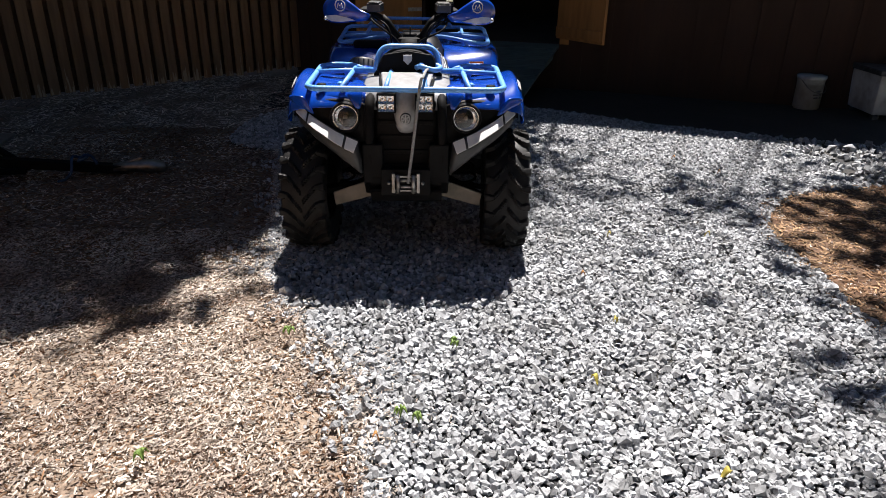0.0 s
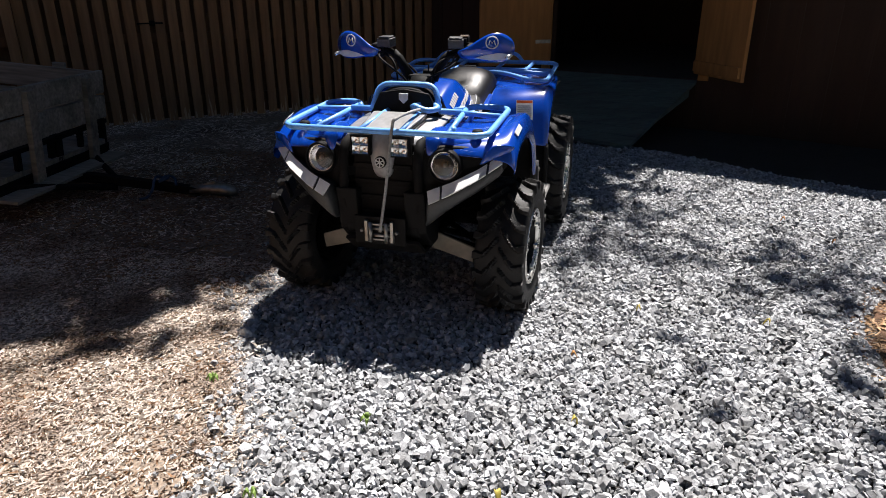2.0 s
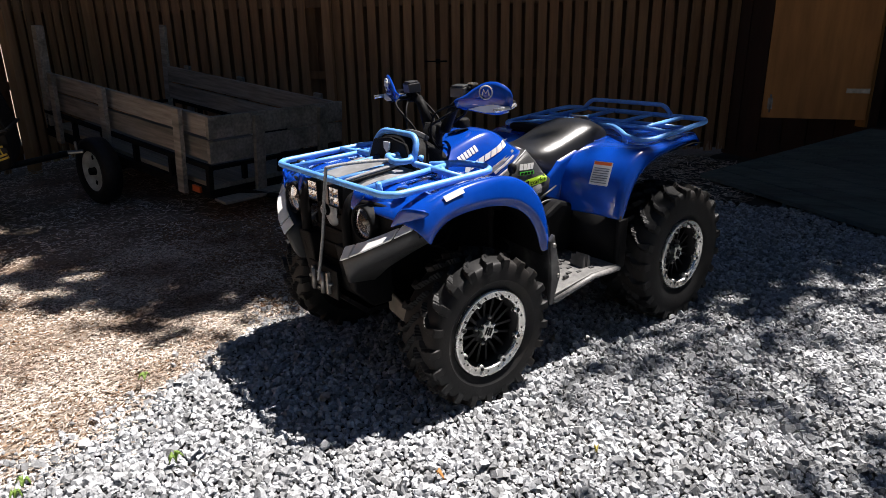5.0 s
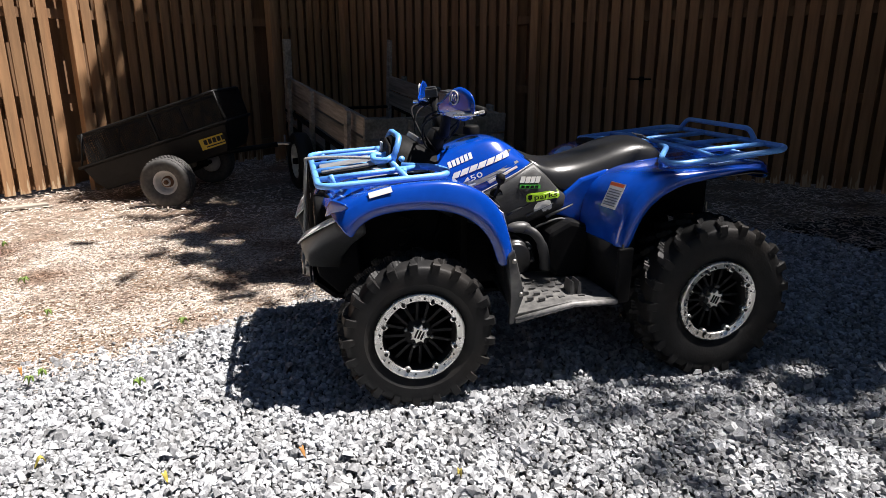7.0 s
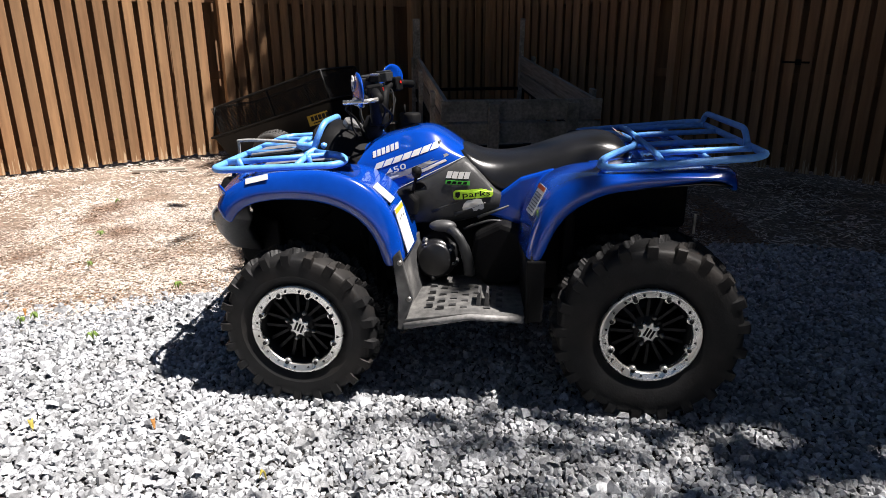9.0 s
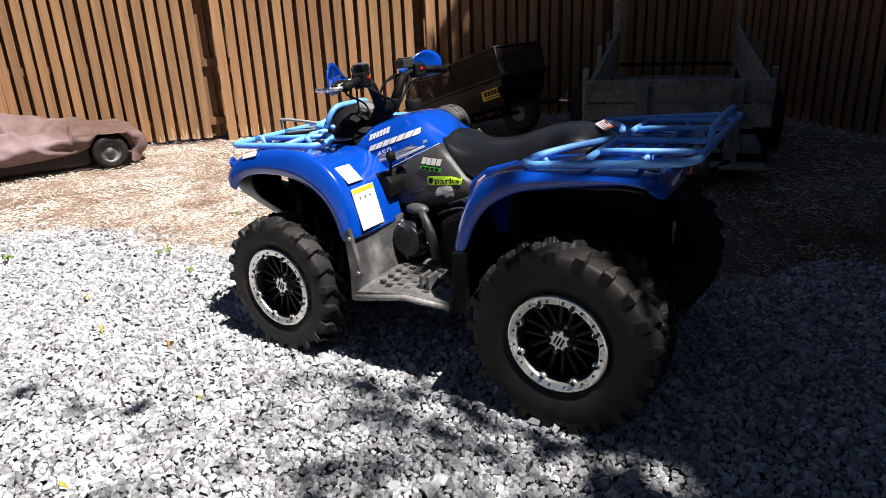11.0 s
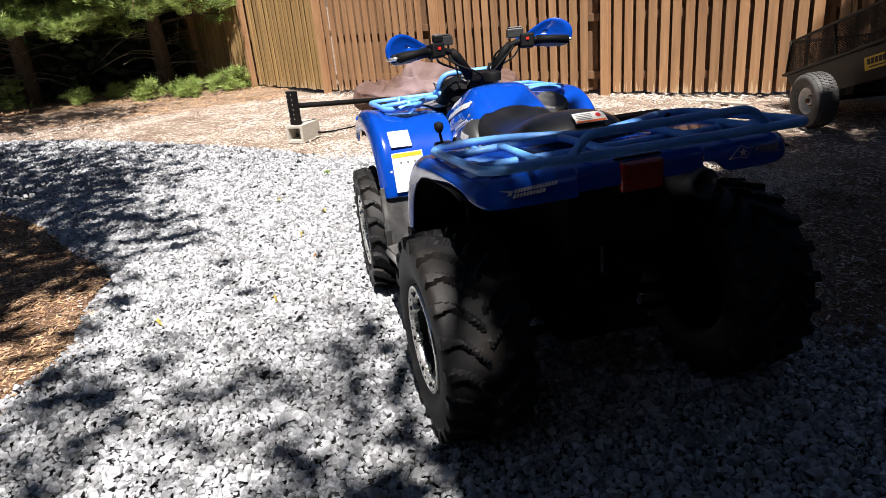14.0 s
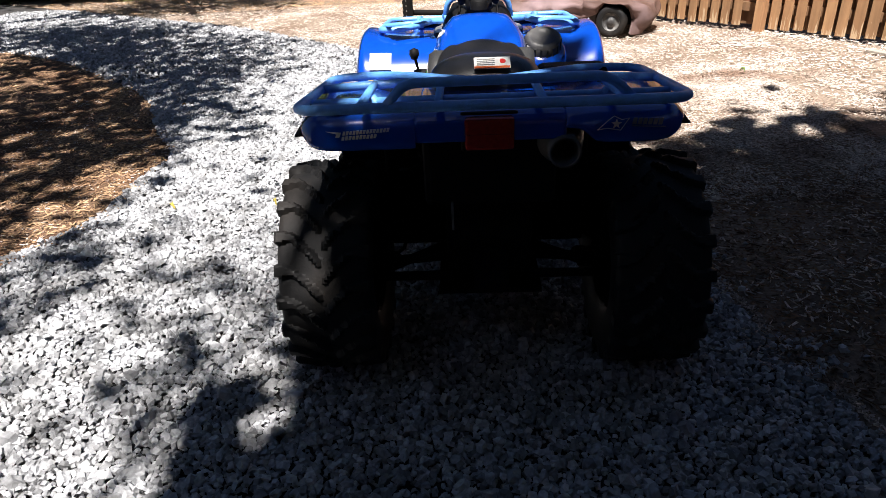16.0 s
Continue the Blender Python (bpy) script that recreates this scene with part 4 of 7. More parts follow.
                [(-0.17, -0.50, 0.81), (-0.12, -0.50, 0.935), (0, -0.50, 0.95), (0.12, -0.50, 0.935), (0.17, -0.50, 0.81)],
                [(-0.14, -0.42, 0.81), (-0.10, -0.42, 0.89), (0, -0.42, 0.90), (0.10, -0.42, 0.89), (0.14, -0.42, 0.81)]], closed_ring=False)
    P("dash_pod", pod, "black", "black instrument pod with a small shield badge", solid=0.008, subsurf=2)
    P("dash_front", prism([(-0.16, 0.86), (-0.11, 0.955), (0, 0.972), (0.11, 0.955), (0.16, 0.86)], -0.655, -0.64, "xz"), "black", bevel=0.006)
    P("shield_badge", prism([(-0.02, 0.955), (0.02, 0.955), (0.02, 0.93), (0, 0.91), (-0.02, 0.93)], -0.668, -0.66, "xz"), "silver", "small plain silver shield badge", bevel=0.002)
    gm = pose(0, -0.515, 0.962, -32)
    P("gauge", prism([(0.065 * math.cos(a), 0.042 * math.sin(a)) for a in [2 * math.pi * k / 28 for k in range(28)]], -0.012, 0.012, "xy"), "guard", "oval digital gauge", m=gm, bevel=0.004)
    P("gauge_screen", box(-0.034, 0.034, -0.02, 0.022, 0.013, 0.0145), "ink", "dark blank screen", m=gm)

    # tank cover, side panels
    spec = [(-0.54, 0.865, 0.10, 0.165, 0.765), (-0.484, 0.886, 0.10, 0.17, 0.755), (-0.364, 0.932, 0.105, 0.178, 0.735), (-0.27, 0.962, 0.11, 0.186, 0.745), (-0.2, 0.97, 0.11, 0.188, 0.775), (-0.15, 0.953, 0.108, 0.18, 0.80), (-0.09, 0.915, 0.10, 0.168, 0.832), (-0.03, 0.872, 0.09, 0.15, 0.84)]
    rings = []
    for y, top, wt, wl, low in spec:
        half = [(0.0, top), (wt * 0.6, top - 0.003), (wt * 0.93, top - 0.009), (wt * 1.05, top - 0.02), (wl * 0.88, top * 0.62 + low * 0.38), (wl * 0.98, top * 0.25 + low * 0.75), (wl, low), (wl * 0.9, low - 0.01)]
        rings.append([(-x, y, z) for x, z in half[::-1]] + [(x, y, z) for x, z in half[1:]])
    P("tank_cover", loft(rings, closed_ring=False), "blue", "glossy royal blue tank cover", solid=0.006, subsurf=2)
    for s in (1, -1):
        o = [(-0.53, 0.72), (-0.40, 0.71), (-0.296, 0.742), (-0.178, 0.80), (-0.045, 0.866), (0.015, 0.81), (0.075, 0.745), (0.112, 0.722), (0.105, 0.675), (0.06, 0.645), (-0.08, 0.608), (-0.24, 0.60), (-0.38, 0.64)]
        cy, cz = -0.12, 0.71
        ringA = [(s * 0.176, y, z) for y, z in o]
        ringB = [(s * 0.196, cy + (y - cy) * 0.93, cz + (z - cz) * 0.9) for y, z in o]
        ringC = [(s * 0.206, cy + (y - cy) * 0.5, cz + (z - cz) * 0.5) for y, z in o]
        ring0 = [(s * 0.12, y, z) for y, z in o]
        P("side_panel", loft([ring0, ringA, ringB, ringC] if s > 0 else [list(reversed(r)) for r in (ring0, ringA, ringB, ringC)]), "panel", "graphite grey side panel with moulded ribs")
        for k in range(3):
            a = Vector((s * 0.204, -0.17 + 0.09 * k, 0.655 - 0.01 * k))
            P("panel_rib", tube([a, a + Vector((0, 0.12, 0.05))], [0.008, 0.003], 6), "panel")
        P("panel_knob", moved(lathe([(0.001, 0.002), (0.02, 0.001), (0.026, 0.005), (0.028, 0.0), (0.028, -0.02)], 20), Matrix.Translation((0.2, -0.215, 0.745)) @ Matrix.Rotation(0 if s > 0 else math.pi, 4, "Z")) if s > 0 else
          moved(lathe([(0.001, -0.012), (0.02, -0.01), (0.026, 0.0), (0.026, 0.02)], 20), Matrix.Translation((-0.2, -0.215, 0.745))), "black")
        # silver trim line between tank and panel
        P("trim_line", tube(smooth_line([(s * 0.186, -0.33, 0.727), (s * 0.194, -0.18, 0.803), (s * 0.184, -0.09, 0.846), (s * 0.172, -0.045, 0.868)], 5), 0.0022, 6), "silver")

    # printed names and stickers, as plain shapes lying on the bodywork
    bpy.context.view_layer.update()
    dg = bpy.context.evaluated_depsgraph_get()
    shells = [o.evaluated_get(dg) for o in quad.children if o.name.split(".")[0] in ("tank_cover", "side_panel")]

    def stick(name, outline, mat, label="", lift=0.004):
        """A thin print whose points are laid on the left-hand bodywork."""
        c = Vector((sum(p[0] for p in outline) / len(outline), sum(p[1] for p in outline) / len(outline)))
        pts = []
        for (y0, z0), (y1, z1) in zip(outline, outline[1:] + outline[:1]):
            for t in (0, 0.5):
                pts.append(Vector((y0 + (y1 - y0) * t, z0 + (z1 - z0) * t)))
        flat, F, n = [], [], len(pts)
        for q in (1.0, 0.5, 0.0):
            flat += [c + (p - c) * q for p in (pts if q else [c])]
        for k in range(n):
            F += [(k, (k + 1) % n, n + (k + 1) % n, n + k), (n + k, n + (k + 1) % n, 2 * n)]
        return P(name, mesh(name, laid(flat, lift), F), mat, label, solid=0.0012)

    def laid(flat, lift):
        """Places (y, z) moved out onto the left-hand bodywork; those beyond its edge take the others' mean."""
        xs = []
        for w in flat:
            hits = [sh.ray_cast(Vector((0.6, w.x, w.y)), Vector((-1, 0, 0))) for sh in shells]
            xs.append(max([h[1].x for h in hits if h[0] and h[1].x > 0.12], default=None))
        good = [x for x in xs if x is not None] or [0.18]
        return [((x if x is not None else sum(good) / len(good)) + lift, w.x, w.y) for x, w in zip(xs, flat)]

    def lettering(body, y0, z0, y1, z1, height, mat, label, lift):
        """Printed characters along a line on the left-hand bodywork."""
        cu = bpy.data.curves.new("lettering", "FONT")
        cu.body, cu.resolution_u, cu.offset = body, 2, 0.012
        ob = bpy.data.objects.new("lettering", cu)
        me = bpy.data.meshes.new_from_object(ob)
        bpy.data.objects.remove(ob)
        wide = max(v.co.x for v in me.vertices)
        tall = max(v.co.y for v in me.vertices)
        along = Vector((y1 - y0, z1 - z0))
        up = Vector((-along.y, along.x)).normalized()
        flat = [Vector((y0, z0)) + along * (v.co.x / wide) + up * (v.co.y / tall * height) for v in me.vertices]
        for v, p in zip(me.vertices, laid(flat, lift)):
            v.co = p
        return P("lettering", me, mat, label)

    def word(y0, z0, y1, z1, h0, h1, count, mat, label, fill=0.78, lean=0.012, lift=0.0025):
        for k in range(count):
            a, b = k / count, (k + fill) / count
            pa, pb = (y0 + (y1 - y0) * a, z0 + (z1 - z0) * a), (y0 + (y1 - y0) * b, z0 + (z1 - z0) * b)
            ha, hb = h0 + (h1 - h0) * a, h0 + (h1 - h0) * b
            stick("name_block", [pa, pb, (pb[0] + lean, pb[1] + hb), (pa[0] + lean, pa[1] + ha)], mat, label, lift)
    word(-0.406, 0.853, -0.299, 0.894, 0.022, 0.024, 6, "silver", "plain silver block of the maker's lettering", 0.74, -0.004)
    word(-0.401, 0.809, -0.143, 0.90, 0.026, 0.028, 7, "white", "plain pale block of the model lettering", 0.86, 0.012, 0.003)
    lettering("450", -0.346, 0.792, -0.267, 0.822, 0.021, "white", "pale model number on the tank", 0.005)
    stick("stripe", [(-0.43, 0.783), (-0.35, 0.785), (-0.25, 0.823), (-0.115, 0.878), (-0.105, 0.871), (-0.24, 0.806), (-0.345, 0.766), (-0.425, 0.762)], "silver_grey", "grey stripe under the lettering", 0.002)
    stick("stripe", [(-0.25, 0.80), (-0.12, 0.857), (-0.112, 0.85), (-0.24, 0.79)], "silver", "", 0.002)
    stick("stripe", [(-0.42, 0.772), (-0.35, 0.776), (-0.30, 0.795), (-0.30, 0.79), (-0.348, 0.77), (-0.42, 0.767)], "white", "", 0.0035)
    word(-0.114, 0.790, -0.024, 0.786, 0.026, 0.026, 4, "label", "white sticker block", 0.85, 0.008)
    stick("sticker", [(-0.116, 0.767), (-0.022, 0.762), (-0.022, 0.778), (-0.114, 0.783)], "green", "green sticker bar")
    word(-0.110, 0.7695, -0.028, 0.7655, 0.01, 0.01, 4, "black", "", 0.7, 0.003, 0.0055)
    stick("sticker", [(-0.085, 0.712), (-0.079, 0.706), (0.06, 0.718), (0.068, 0.726), (0.067, 0.745), (0.06, 0.752), (-0.078, 0.742), (-0.085, 0.735)], "lime", "lime green rounded sticker with dark blocks")
    lettering("parks", -0.051, 0.7155, 0.058, 0.725, 0.021, "black", "dark lower-case word on the lime sticker", 0.0062)
    stick("sticker_shield", [(-0.077, 0.719), (-0.068, 0.712), (-0.059, 0.72), (-0.059, 0.737), (-0.077, 0.735)], "black", "", 0.0055)
    stick("sticker", [(-0.047, 0.658), (-0.036, 0.658), (-0.032, 0.668), (-0.01, 0.67), (-0.006, 0.661), (0.006, 0.662), (0.012, 0.67), (0.026, 0.667), (0.034, 0.674), (0.032, 0.69), (0.024, 0.708), (0.005, 0.711), (-0.015, 0.706), (-0.032, 0.703), (-0.044, 0.69), (-0.05, 0.675)], "label", "plain pale blob-shaped sticker")

    # seat
    sspec = [(-0.075, 0.898, 0.10, 0.86), (-0.05, 0.90, 0.14, 0.85), (-0.01, 0.878, 0.158, 0.825), (0.04, 0.866, 0.166, 0.77), (0.10, 0.862, 0.166, 0.725), (0.18, 0.872, 0.166, 0.735), (0.27, 0.90, 0.17, 0.765), (0.36, 0.934, 0.176, 0.79), (0.44, 0.95, 0.176, 0.815), (0.51, 0.947, 0.165, 0.835), (0.56, 0.925, 0.145, 0.85), (0.59, 0.885, 0.115, 0.86)]
    rings = []
    for y, top, w, low in sspec:
        half = [(0, top), (w * 0.42, top - 0.003), (w * 0.74, top - 0.02), (w * 0.92, top * 0.68 + low * 0.32), (w * 1.04, top * 0.3 + low * 0.7), (w * 1.07, low), (w * 0.7, low - 0.01)]
        rings.append([(-x, y, z) for x, z in half[::-1]] + [(x, y, z) for x, z in half[1:]])
    seat = P("seat", loft(rings), "seat", "long black vinyl seat", subsurf=2)
    lm = pose(-0.01, 0.555, 0.938, -32) @ Matrix.Scale(0.8, 4)
    part("warning_label", box(-0.075, 0.055, -0.028, 0.028, 0, 0.002), "label", seat, "white warning label with an orange strip", m=lm)
    for k in range(4):
        part("print_line", box(-0.02, 0.045, -0.02 + 0.009 * k, -0.016 + 0.009 * k, 0.002, 0.003), "ink", seat, m=lm)
    part("print_strip", box(-0.073, 0.053, 0.017, 0.027, 0.002, 0.003), "orange", seat, m=lm)
    part("print_disc", prism([(-0.048 + 0.011 * math.cos(a), -0.006 + 0.011 * math.sin(a)) for a in [2 * math.pi * k / 16 for k in range(16)]], 0.002, 0.003, "xy"), "red", seat, m=lm)

    # rear mudguards and deck
    out = [(0.215, 0.565), (0.258, 0.69), (0.318, 0.77), (0.423, 0.83), (0.50, 0.844), (0.586, 0.852), (0.68, 0.86), (0.77, 0.867), (0.85, 0.86), (0.885, 0.82)]
    sho = [(0.19, 0.565), (0.222, 0.71), (0.285, 0.812), (0.375, 0.856), (0.46, 0.864), (0.57, 0.868), (0.68, 0.873), (0.775, 0.878), (0.852, 0.88), (0.895, 0.845)]
    inn = [(0.165, 0.565), (0.18, 0.70), (0.225, 0.79), (0.32, 0.84), (0.42, 0.856), (0.55, 0.866), (0.68, 0.874), (0.78, 0.882), (0.85, 0.884), (0.89, 0.86)]
    rows = []
    for (y0, z0), (ym, zm), (y1, z1) in zip(out, sho, inn):
        c = Vector((0, y0 - 0.60, z0 - 0.40)).normalized()
        q = 0.005 + 0.03 * max(0, (y0 - 0.45) / 0.4)
        rows.append([(0.508 - q, y0 - c.y * 0.03, z0 - c.z * 0.03), (0.52 - q, y0 - c.y * 0.004, z0 - c.z * 0.004), (0.52 - q, y0 + c.y * 0.006, z0 + c.z * 0.006), (0.508 - q, y0 * 0.35 + ym * 0.65, z0 * 0.35 + zm * 0.65),
                     (0.49 - q, ym, zm), (0.47 - q, ym * 0.9 + y1 * 0.1, zm * 0.9 + z1 * 0.1 + 0.004), (0.38, (ym + y1) / 2, (zm + z1) / 2 + 0.006), (0.28, y1, z1 + 0.004), (0.18, y1, z1)])
    rows = rows[:-3]

    def tail(notch):
        """The rear corner: sections turn from the side round to the rear face."""
        extra = []
        for k in range(5):
            a = radians(22.5 * k)
            cx, cy, e, n = 0.415 + 0.005 * k / 4, 0.815, math.cos(a), math.sin(a)
            low = (0.853, 0.84, 0.822, 0.81, 0.806)[k]
            extra.append([(cx + 0.056 * e, cy + 0.056 * n, low + 0.003), (cx + 0.068 * e, cy + 0.072 * n, low), (cx + 0.073 * e, cy + 0.078 * n, low + 0.007), (cx + 0.068 * e, cy + 0.073 * n, low * 0.45 + 0.872 * 0.55),
                          (cx + 0.055 * e, cy + 0.06 * n, 0.876), (cx + 0.035 * e, cy + 0.038 * n, 0.884), (0.37 - 0.01 * k, 0.735 + 0.015 * k, 0.885), (0.28 - 0.005 * k, 0.70 + 0.02 * k, 0.883), (0.18, 0.69 + 0.02 * k, 0.88)])
        for x in (0.38, 0.31, 0.255, 0.235, 0.185):
            low = 0.804 if x > 0.25 or not notch else 0.842
            extra.append([(x, 0.872, low + 0.003), (x, 0.886, low), (x, 0.893, low + 0.007), (x, 0.889, low * 0.45 + 0.872 * 0.55), (x, 0.876, 0.876), (x, 0.854, 0.884), (x - (x - 0.185) * 0.4, 0.82, 0.886), (x - (x - 0.185) * 0.7, 0.795, 0.885), (0.18, 0.78, 0.884)])
        return extra
    rf = loft(rows + tail(False), closed_ring=False)
    lf = P("rear_mudguard", rf, "blue", "glossy royal blue rear mudguard wrapping round to the rear face", solid=0.006, subsurf=2)
    P("rear_mudguard", mirrored(loft(rows + tail(True), closed_ring=False)), "blue", "glossy royal blue rear mudguard wrapping round to the rear face", solid=0.006, subsurf=2)
    liner = loft([[(0.50, y0, z0 - 0.025), (0.14, y1, z1 - 0.03)] for (y0, z0), (y1, z1) in zip(out[:-1], inn[:-1])], closed_ring=False)
    for me in (liner, mirrored(liner)):
        P("arch_liner", me, "dark", solid=0.004)
    P("rear_deck", prism([(0.42, 0.858), (0.84, 0.888), (0.866, 0.884), (0.884, 0.865), (0.888, 0.815), (0.872, 0.815), (0.85, 0.86), (0.42, 0.84)], -0.19, 0.19), "blue", "blue centre deck under the rear rack", bevel=0.008)
    for s in (1, -1):
        if s > 0:
            mark = [(0.408, 0.858), (0.382, 0.85), (0.387, 0.842), (0.376, 0.842), (0.37, 0.854)]
            P("print_mark", prism(mark, 0.8935, 0.8955, "xz"), "white", "plain white wing-shaped print")
            for x0, z0, count, wide in ((0.368, 0.847, 14, 0.0085), (0.372, 0.834, 10, 0.009)):
                for k in range(count):
                    x, z = x0 - wide * k, z0 + 0.0004 * k
                    P("print_bar", prism([(x, z), (x - wide * 0.72, z), (x - wide * 0.72 - 0.003, z + 0.0095), (x - 0.003, z + 0.0095)], 0.8935, 0.8955, "xz"), "white", "plain white print block")
        else:
            star = [(-0.307 + q * math.cos(a), 0.852 + q * math.sin(a)) for q, a in [((0.0135, 0.0055)[k % 2], math.pi / 2 + math.pi / 5 * k) for k in range(10)]]
            P("print_star", prism(star, 0.8935, 0.8955, "xz"), "white", "small plain white star")
            for line in ([(-0.262, 0.838), (-0.285, 0.842), (-0.318, 0.836), (-0.337, 0.866), (-0.32, 0.862), (-0.30, 0.872), (-0.285, 0.86), (-0.262, 0.838)],):
                P("print_mark", tube([(x, 0.8945, z) for x, z in line], 0.0011, 6), "silver", "thin pale outline round the star")
            for k in range(6):
                x = -0.345 - 0.0125 * k
                P("print_bar", prism([(x, 0.85 - 0.0006 * k), (x - 0.0095, 0.85 - 0.0006 * k), (x - 0.012, 0.866 - 0.0006 * k), (x - 0.0025, 0.866 - 0.0006 * k)], 0.8935, 0.8955, "xz"), "silver_grey", "plain grey print block")
            P("print_bar", prism([(-0.345, 0.845), (-0.426, 0.841), (-0.426, 0.8425), (-0.345, 0.8465)], 0.8935, 0.8955, "xz"), "silver_grey", "thin grey print line")
    # small striped sticker on the mudguard top
    fm = pose(0.385, 0.84, 0.8905, 2, 3, 0)
    fl = P("striped_sticker", box(-0.028, 0.028, -0.018, 0.018, 0, 0.0015), "label", "small striped sticker", m=fm)
    for k in range(4):
        part("stripe", box(-0.026 + 0.014 * k, -0.020 + 0.014 * k, -0.017, 0.017, 0.0015, 0.0025), "ink", fl)
    # warning labels
    bpy.context.view_layer.update()
    skin = lf.evaluated_get(bpy.context.evaluated_depsgraph_get())
    ok, p, nrm, _ = skin.ray_cast(Vector((0.70, -0.5, 0.95)), (Vector((0.365, 0.262, 0.745)) - Vector((0.70, -0.5, 0.95))).normalized())
    flat = nrm.cross(Vector((0, 0, 1))).normalized() * -1
    lm = Matrix.Translation(p + nrm * 0.004) @ Matrix((nrm, flat, nrm.cross(flat))).transposed().to_4x4()
    wl = P("warning_label", box(-0.0045, -0.003, -0.045, 0.045, -0.055, 0.055), "label", "white warning label on the mudguard", m=lm)
    for k in range(7):
        part("print_line", box(-0.003, -0.0022, -0.038, 0.036, -0.045 + 0.011 * k, -0.041 + 0.011 * k), "ink", wl)
    part("print_strip", box(0.0, 0.001, -0.042, 0.042, 0.038, 0.052), "orange", wl)
    bpy.context.view_layer.update()
    skin = guard_l.evaluated_get(bpy.context.evaluated_depsgraph_get())

    def on_guard(x, z):
        """A frame lying on the back of the left front mudguard, y outwards."""
        ok, p, nrm, _ = skin.ray_cast(Vector((x, 0.3, z)), Vector((0, -1, 0)))
        side = Vector((1, 0, 0)) - nrm * nrm.x
        side.normalize()
        up = side.cross(nrm)
        return Matrix((side, nrm, up)).transposed().to_4x4().copy() if not ok else Matrix.Translation(p + nrm * 0.002) @ Matrix((side, nrm, up)).transposed().to_4x4()
    lm = on_guard(0.40, 0.65)
    wl = P("warning_label", box(-0.066, 0.066, 0.0, 0.003, -0.082, 0.082), "label", "large white label on the back of the front mudguard", m=lm)
    part("print_strip", box(-0.062, 0.062, 0.003, 0.004, 0.062, 0.078), "yellow", wl)
    P("blank_label", box(-0.045, 0.045, 0.0, 0.003, -0.042, 0.042), "label", "blank white label near the top of the mudguard", m=on_guard(0.415, 0.775))
    for k in range(3):
        part("print_mark", box(-0.035 + 0.03 * k, -0.026 + 0.03 * k, 0.0, 0.004, 0.034, 0.044), "ink", wl)
    ok, p, nrm, _ = skin.ray_cast(Vector((0.9, -0.742, 0.838)), Vector((-1, 0, 0)))
    along = (Vector((0, 1, 0.22)) - nrm * Vector((0, 1, 0.22)).dot(nrm)).normalized()
    flat = Matrix((along, nrm, along.cross(nrm))).transposed().to_4x4()
    P("side_sticker", box(-0.042, 0.042, 0.0, 0.002, -0.011, 0.011), "white", "white strip sticker", m=Matrix.Translation(p + nrm * 0.003) @ flat)
    across = Matrix.Diagonal((-1, 1, 1, 1))
    P("side_sticker", moved(box(-0.042, 0.042, 0.0, 0.002, -0.011, 0.011), across @ Matrix.Translation(p + nrm * 0.003) @ flat), "white", "white strip sticker")

    # footwells
    for s in (1, -1):
        flap = loft([[(s * 0.19, -0.225, 0.57), (s * 0.525, -0.268, 0.57)], [(s * 0.19, -0.21, 0.45), (s * 0.53, -0.25, 0.43)], [(s * 0.19, -0.19, 0.37), (s * 0.535, -0.235, 0.315)]], closed_ring=False)
        P("mud_flap", flap, "guard", "scuffed dark grey splash guard", solid=0.012, bevel=0.003)
        side = prism([(-0.27, 0.575), (-0.245, 0.60), (-0.20, 0.42), (-0.24, 0.30), (-0.26, 0.30), (-0.255, 0.42)], s * 0.515, s * 0.535)
        P("flap_edge", side, "guard", bevel=0.004)
        P("footboard", loft([[(s * 0.17, -0.22, 0.375), (s * 0.535, -0.235, 0.335)], [(s * 0.17, 0.0, 0.375), (s * 0.535, 0.0, 0.368)], [(s * 0.17, 0.20, 0.365), (s * 0.53, 0.19, 0.36)]], closed_ring=False), "footplate", "ribbed plastic footboard", solid=0.016, bevel=0.003)
        P("footboard_rim", tube([(s * 0.535, -0.235, 0.315), (s * 0.54, 0.0, 0.362), (s * 0.535, 0.19, 0.355)], 0.013, 8), "tread_top")
        tread = mesh("tread", box_verts(-0.007, 0.007, -0.012, 0.012, 0, 0.012), BOX)
        tread.materials.append(M["guard"])
        for i in range(7):
            for j in range(4):
                P("tread_block", tread, "guard", m=pose(s * (0.30 + 0.055 * j + 0.02 * (i % 2)), -0.15 + 0.042 * i, 0.376 - 0.003 * j))
        for dy in (0.0, 0.03):
            P("foot_peg", prism([(-0.012, 0), (0.008, 0), (0.004, 0.055), (-0.004, 0.06)], s * 0.40, s * 0.47), "guard", m=pose(0, 0.03 + dy, 0.37))
        rg = loft([[(s * 0.19, 0.165, 0.59), (s * 0.515, 0.215, 0.585)], [(s * 0.19, 0.17, 0.46), (s * 0.52, 0.215, 0.45)], [(s * 0.19, 0.18, 0.37), (s * 0.52, 0.205, 0.335)]], closed_ring=False)
        P("rear_splash_guard", rg, "black", "black splash guard before the rear wheel", solid=0.012)
        P("guard_edge", prism([(0.195, 0.568), (0.262, 0.568), (0.255, 0.34), (0.195, 0.335)], s * 0.50, s * 0.52), "black", "black plastic guard edge", bevel=0.006)
        for z, y in ((0.555, -0.245), (0.42, -0.215)):
            P("screw", moved(lathe([(0.001, 0.006), (0.008, 0.004), (0.01, 0.0)], 10), Matrix.Translation((s * 0.535, y, z)) @ Matrix.Rotation(0 if s > 0 else math.pi, 4, "Z")), "steel")

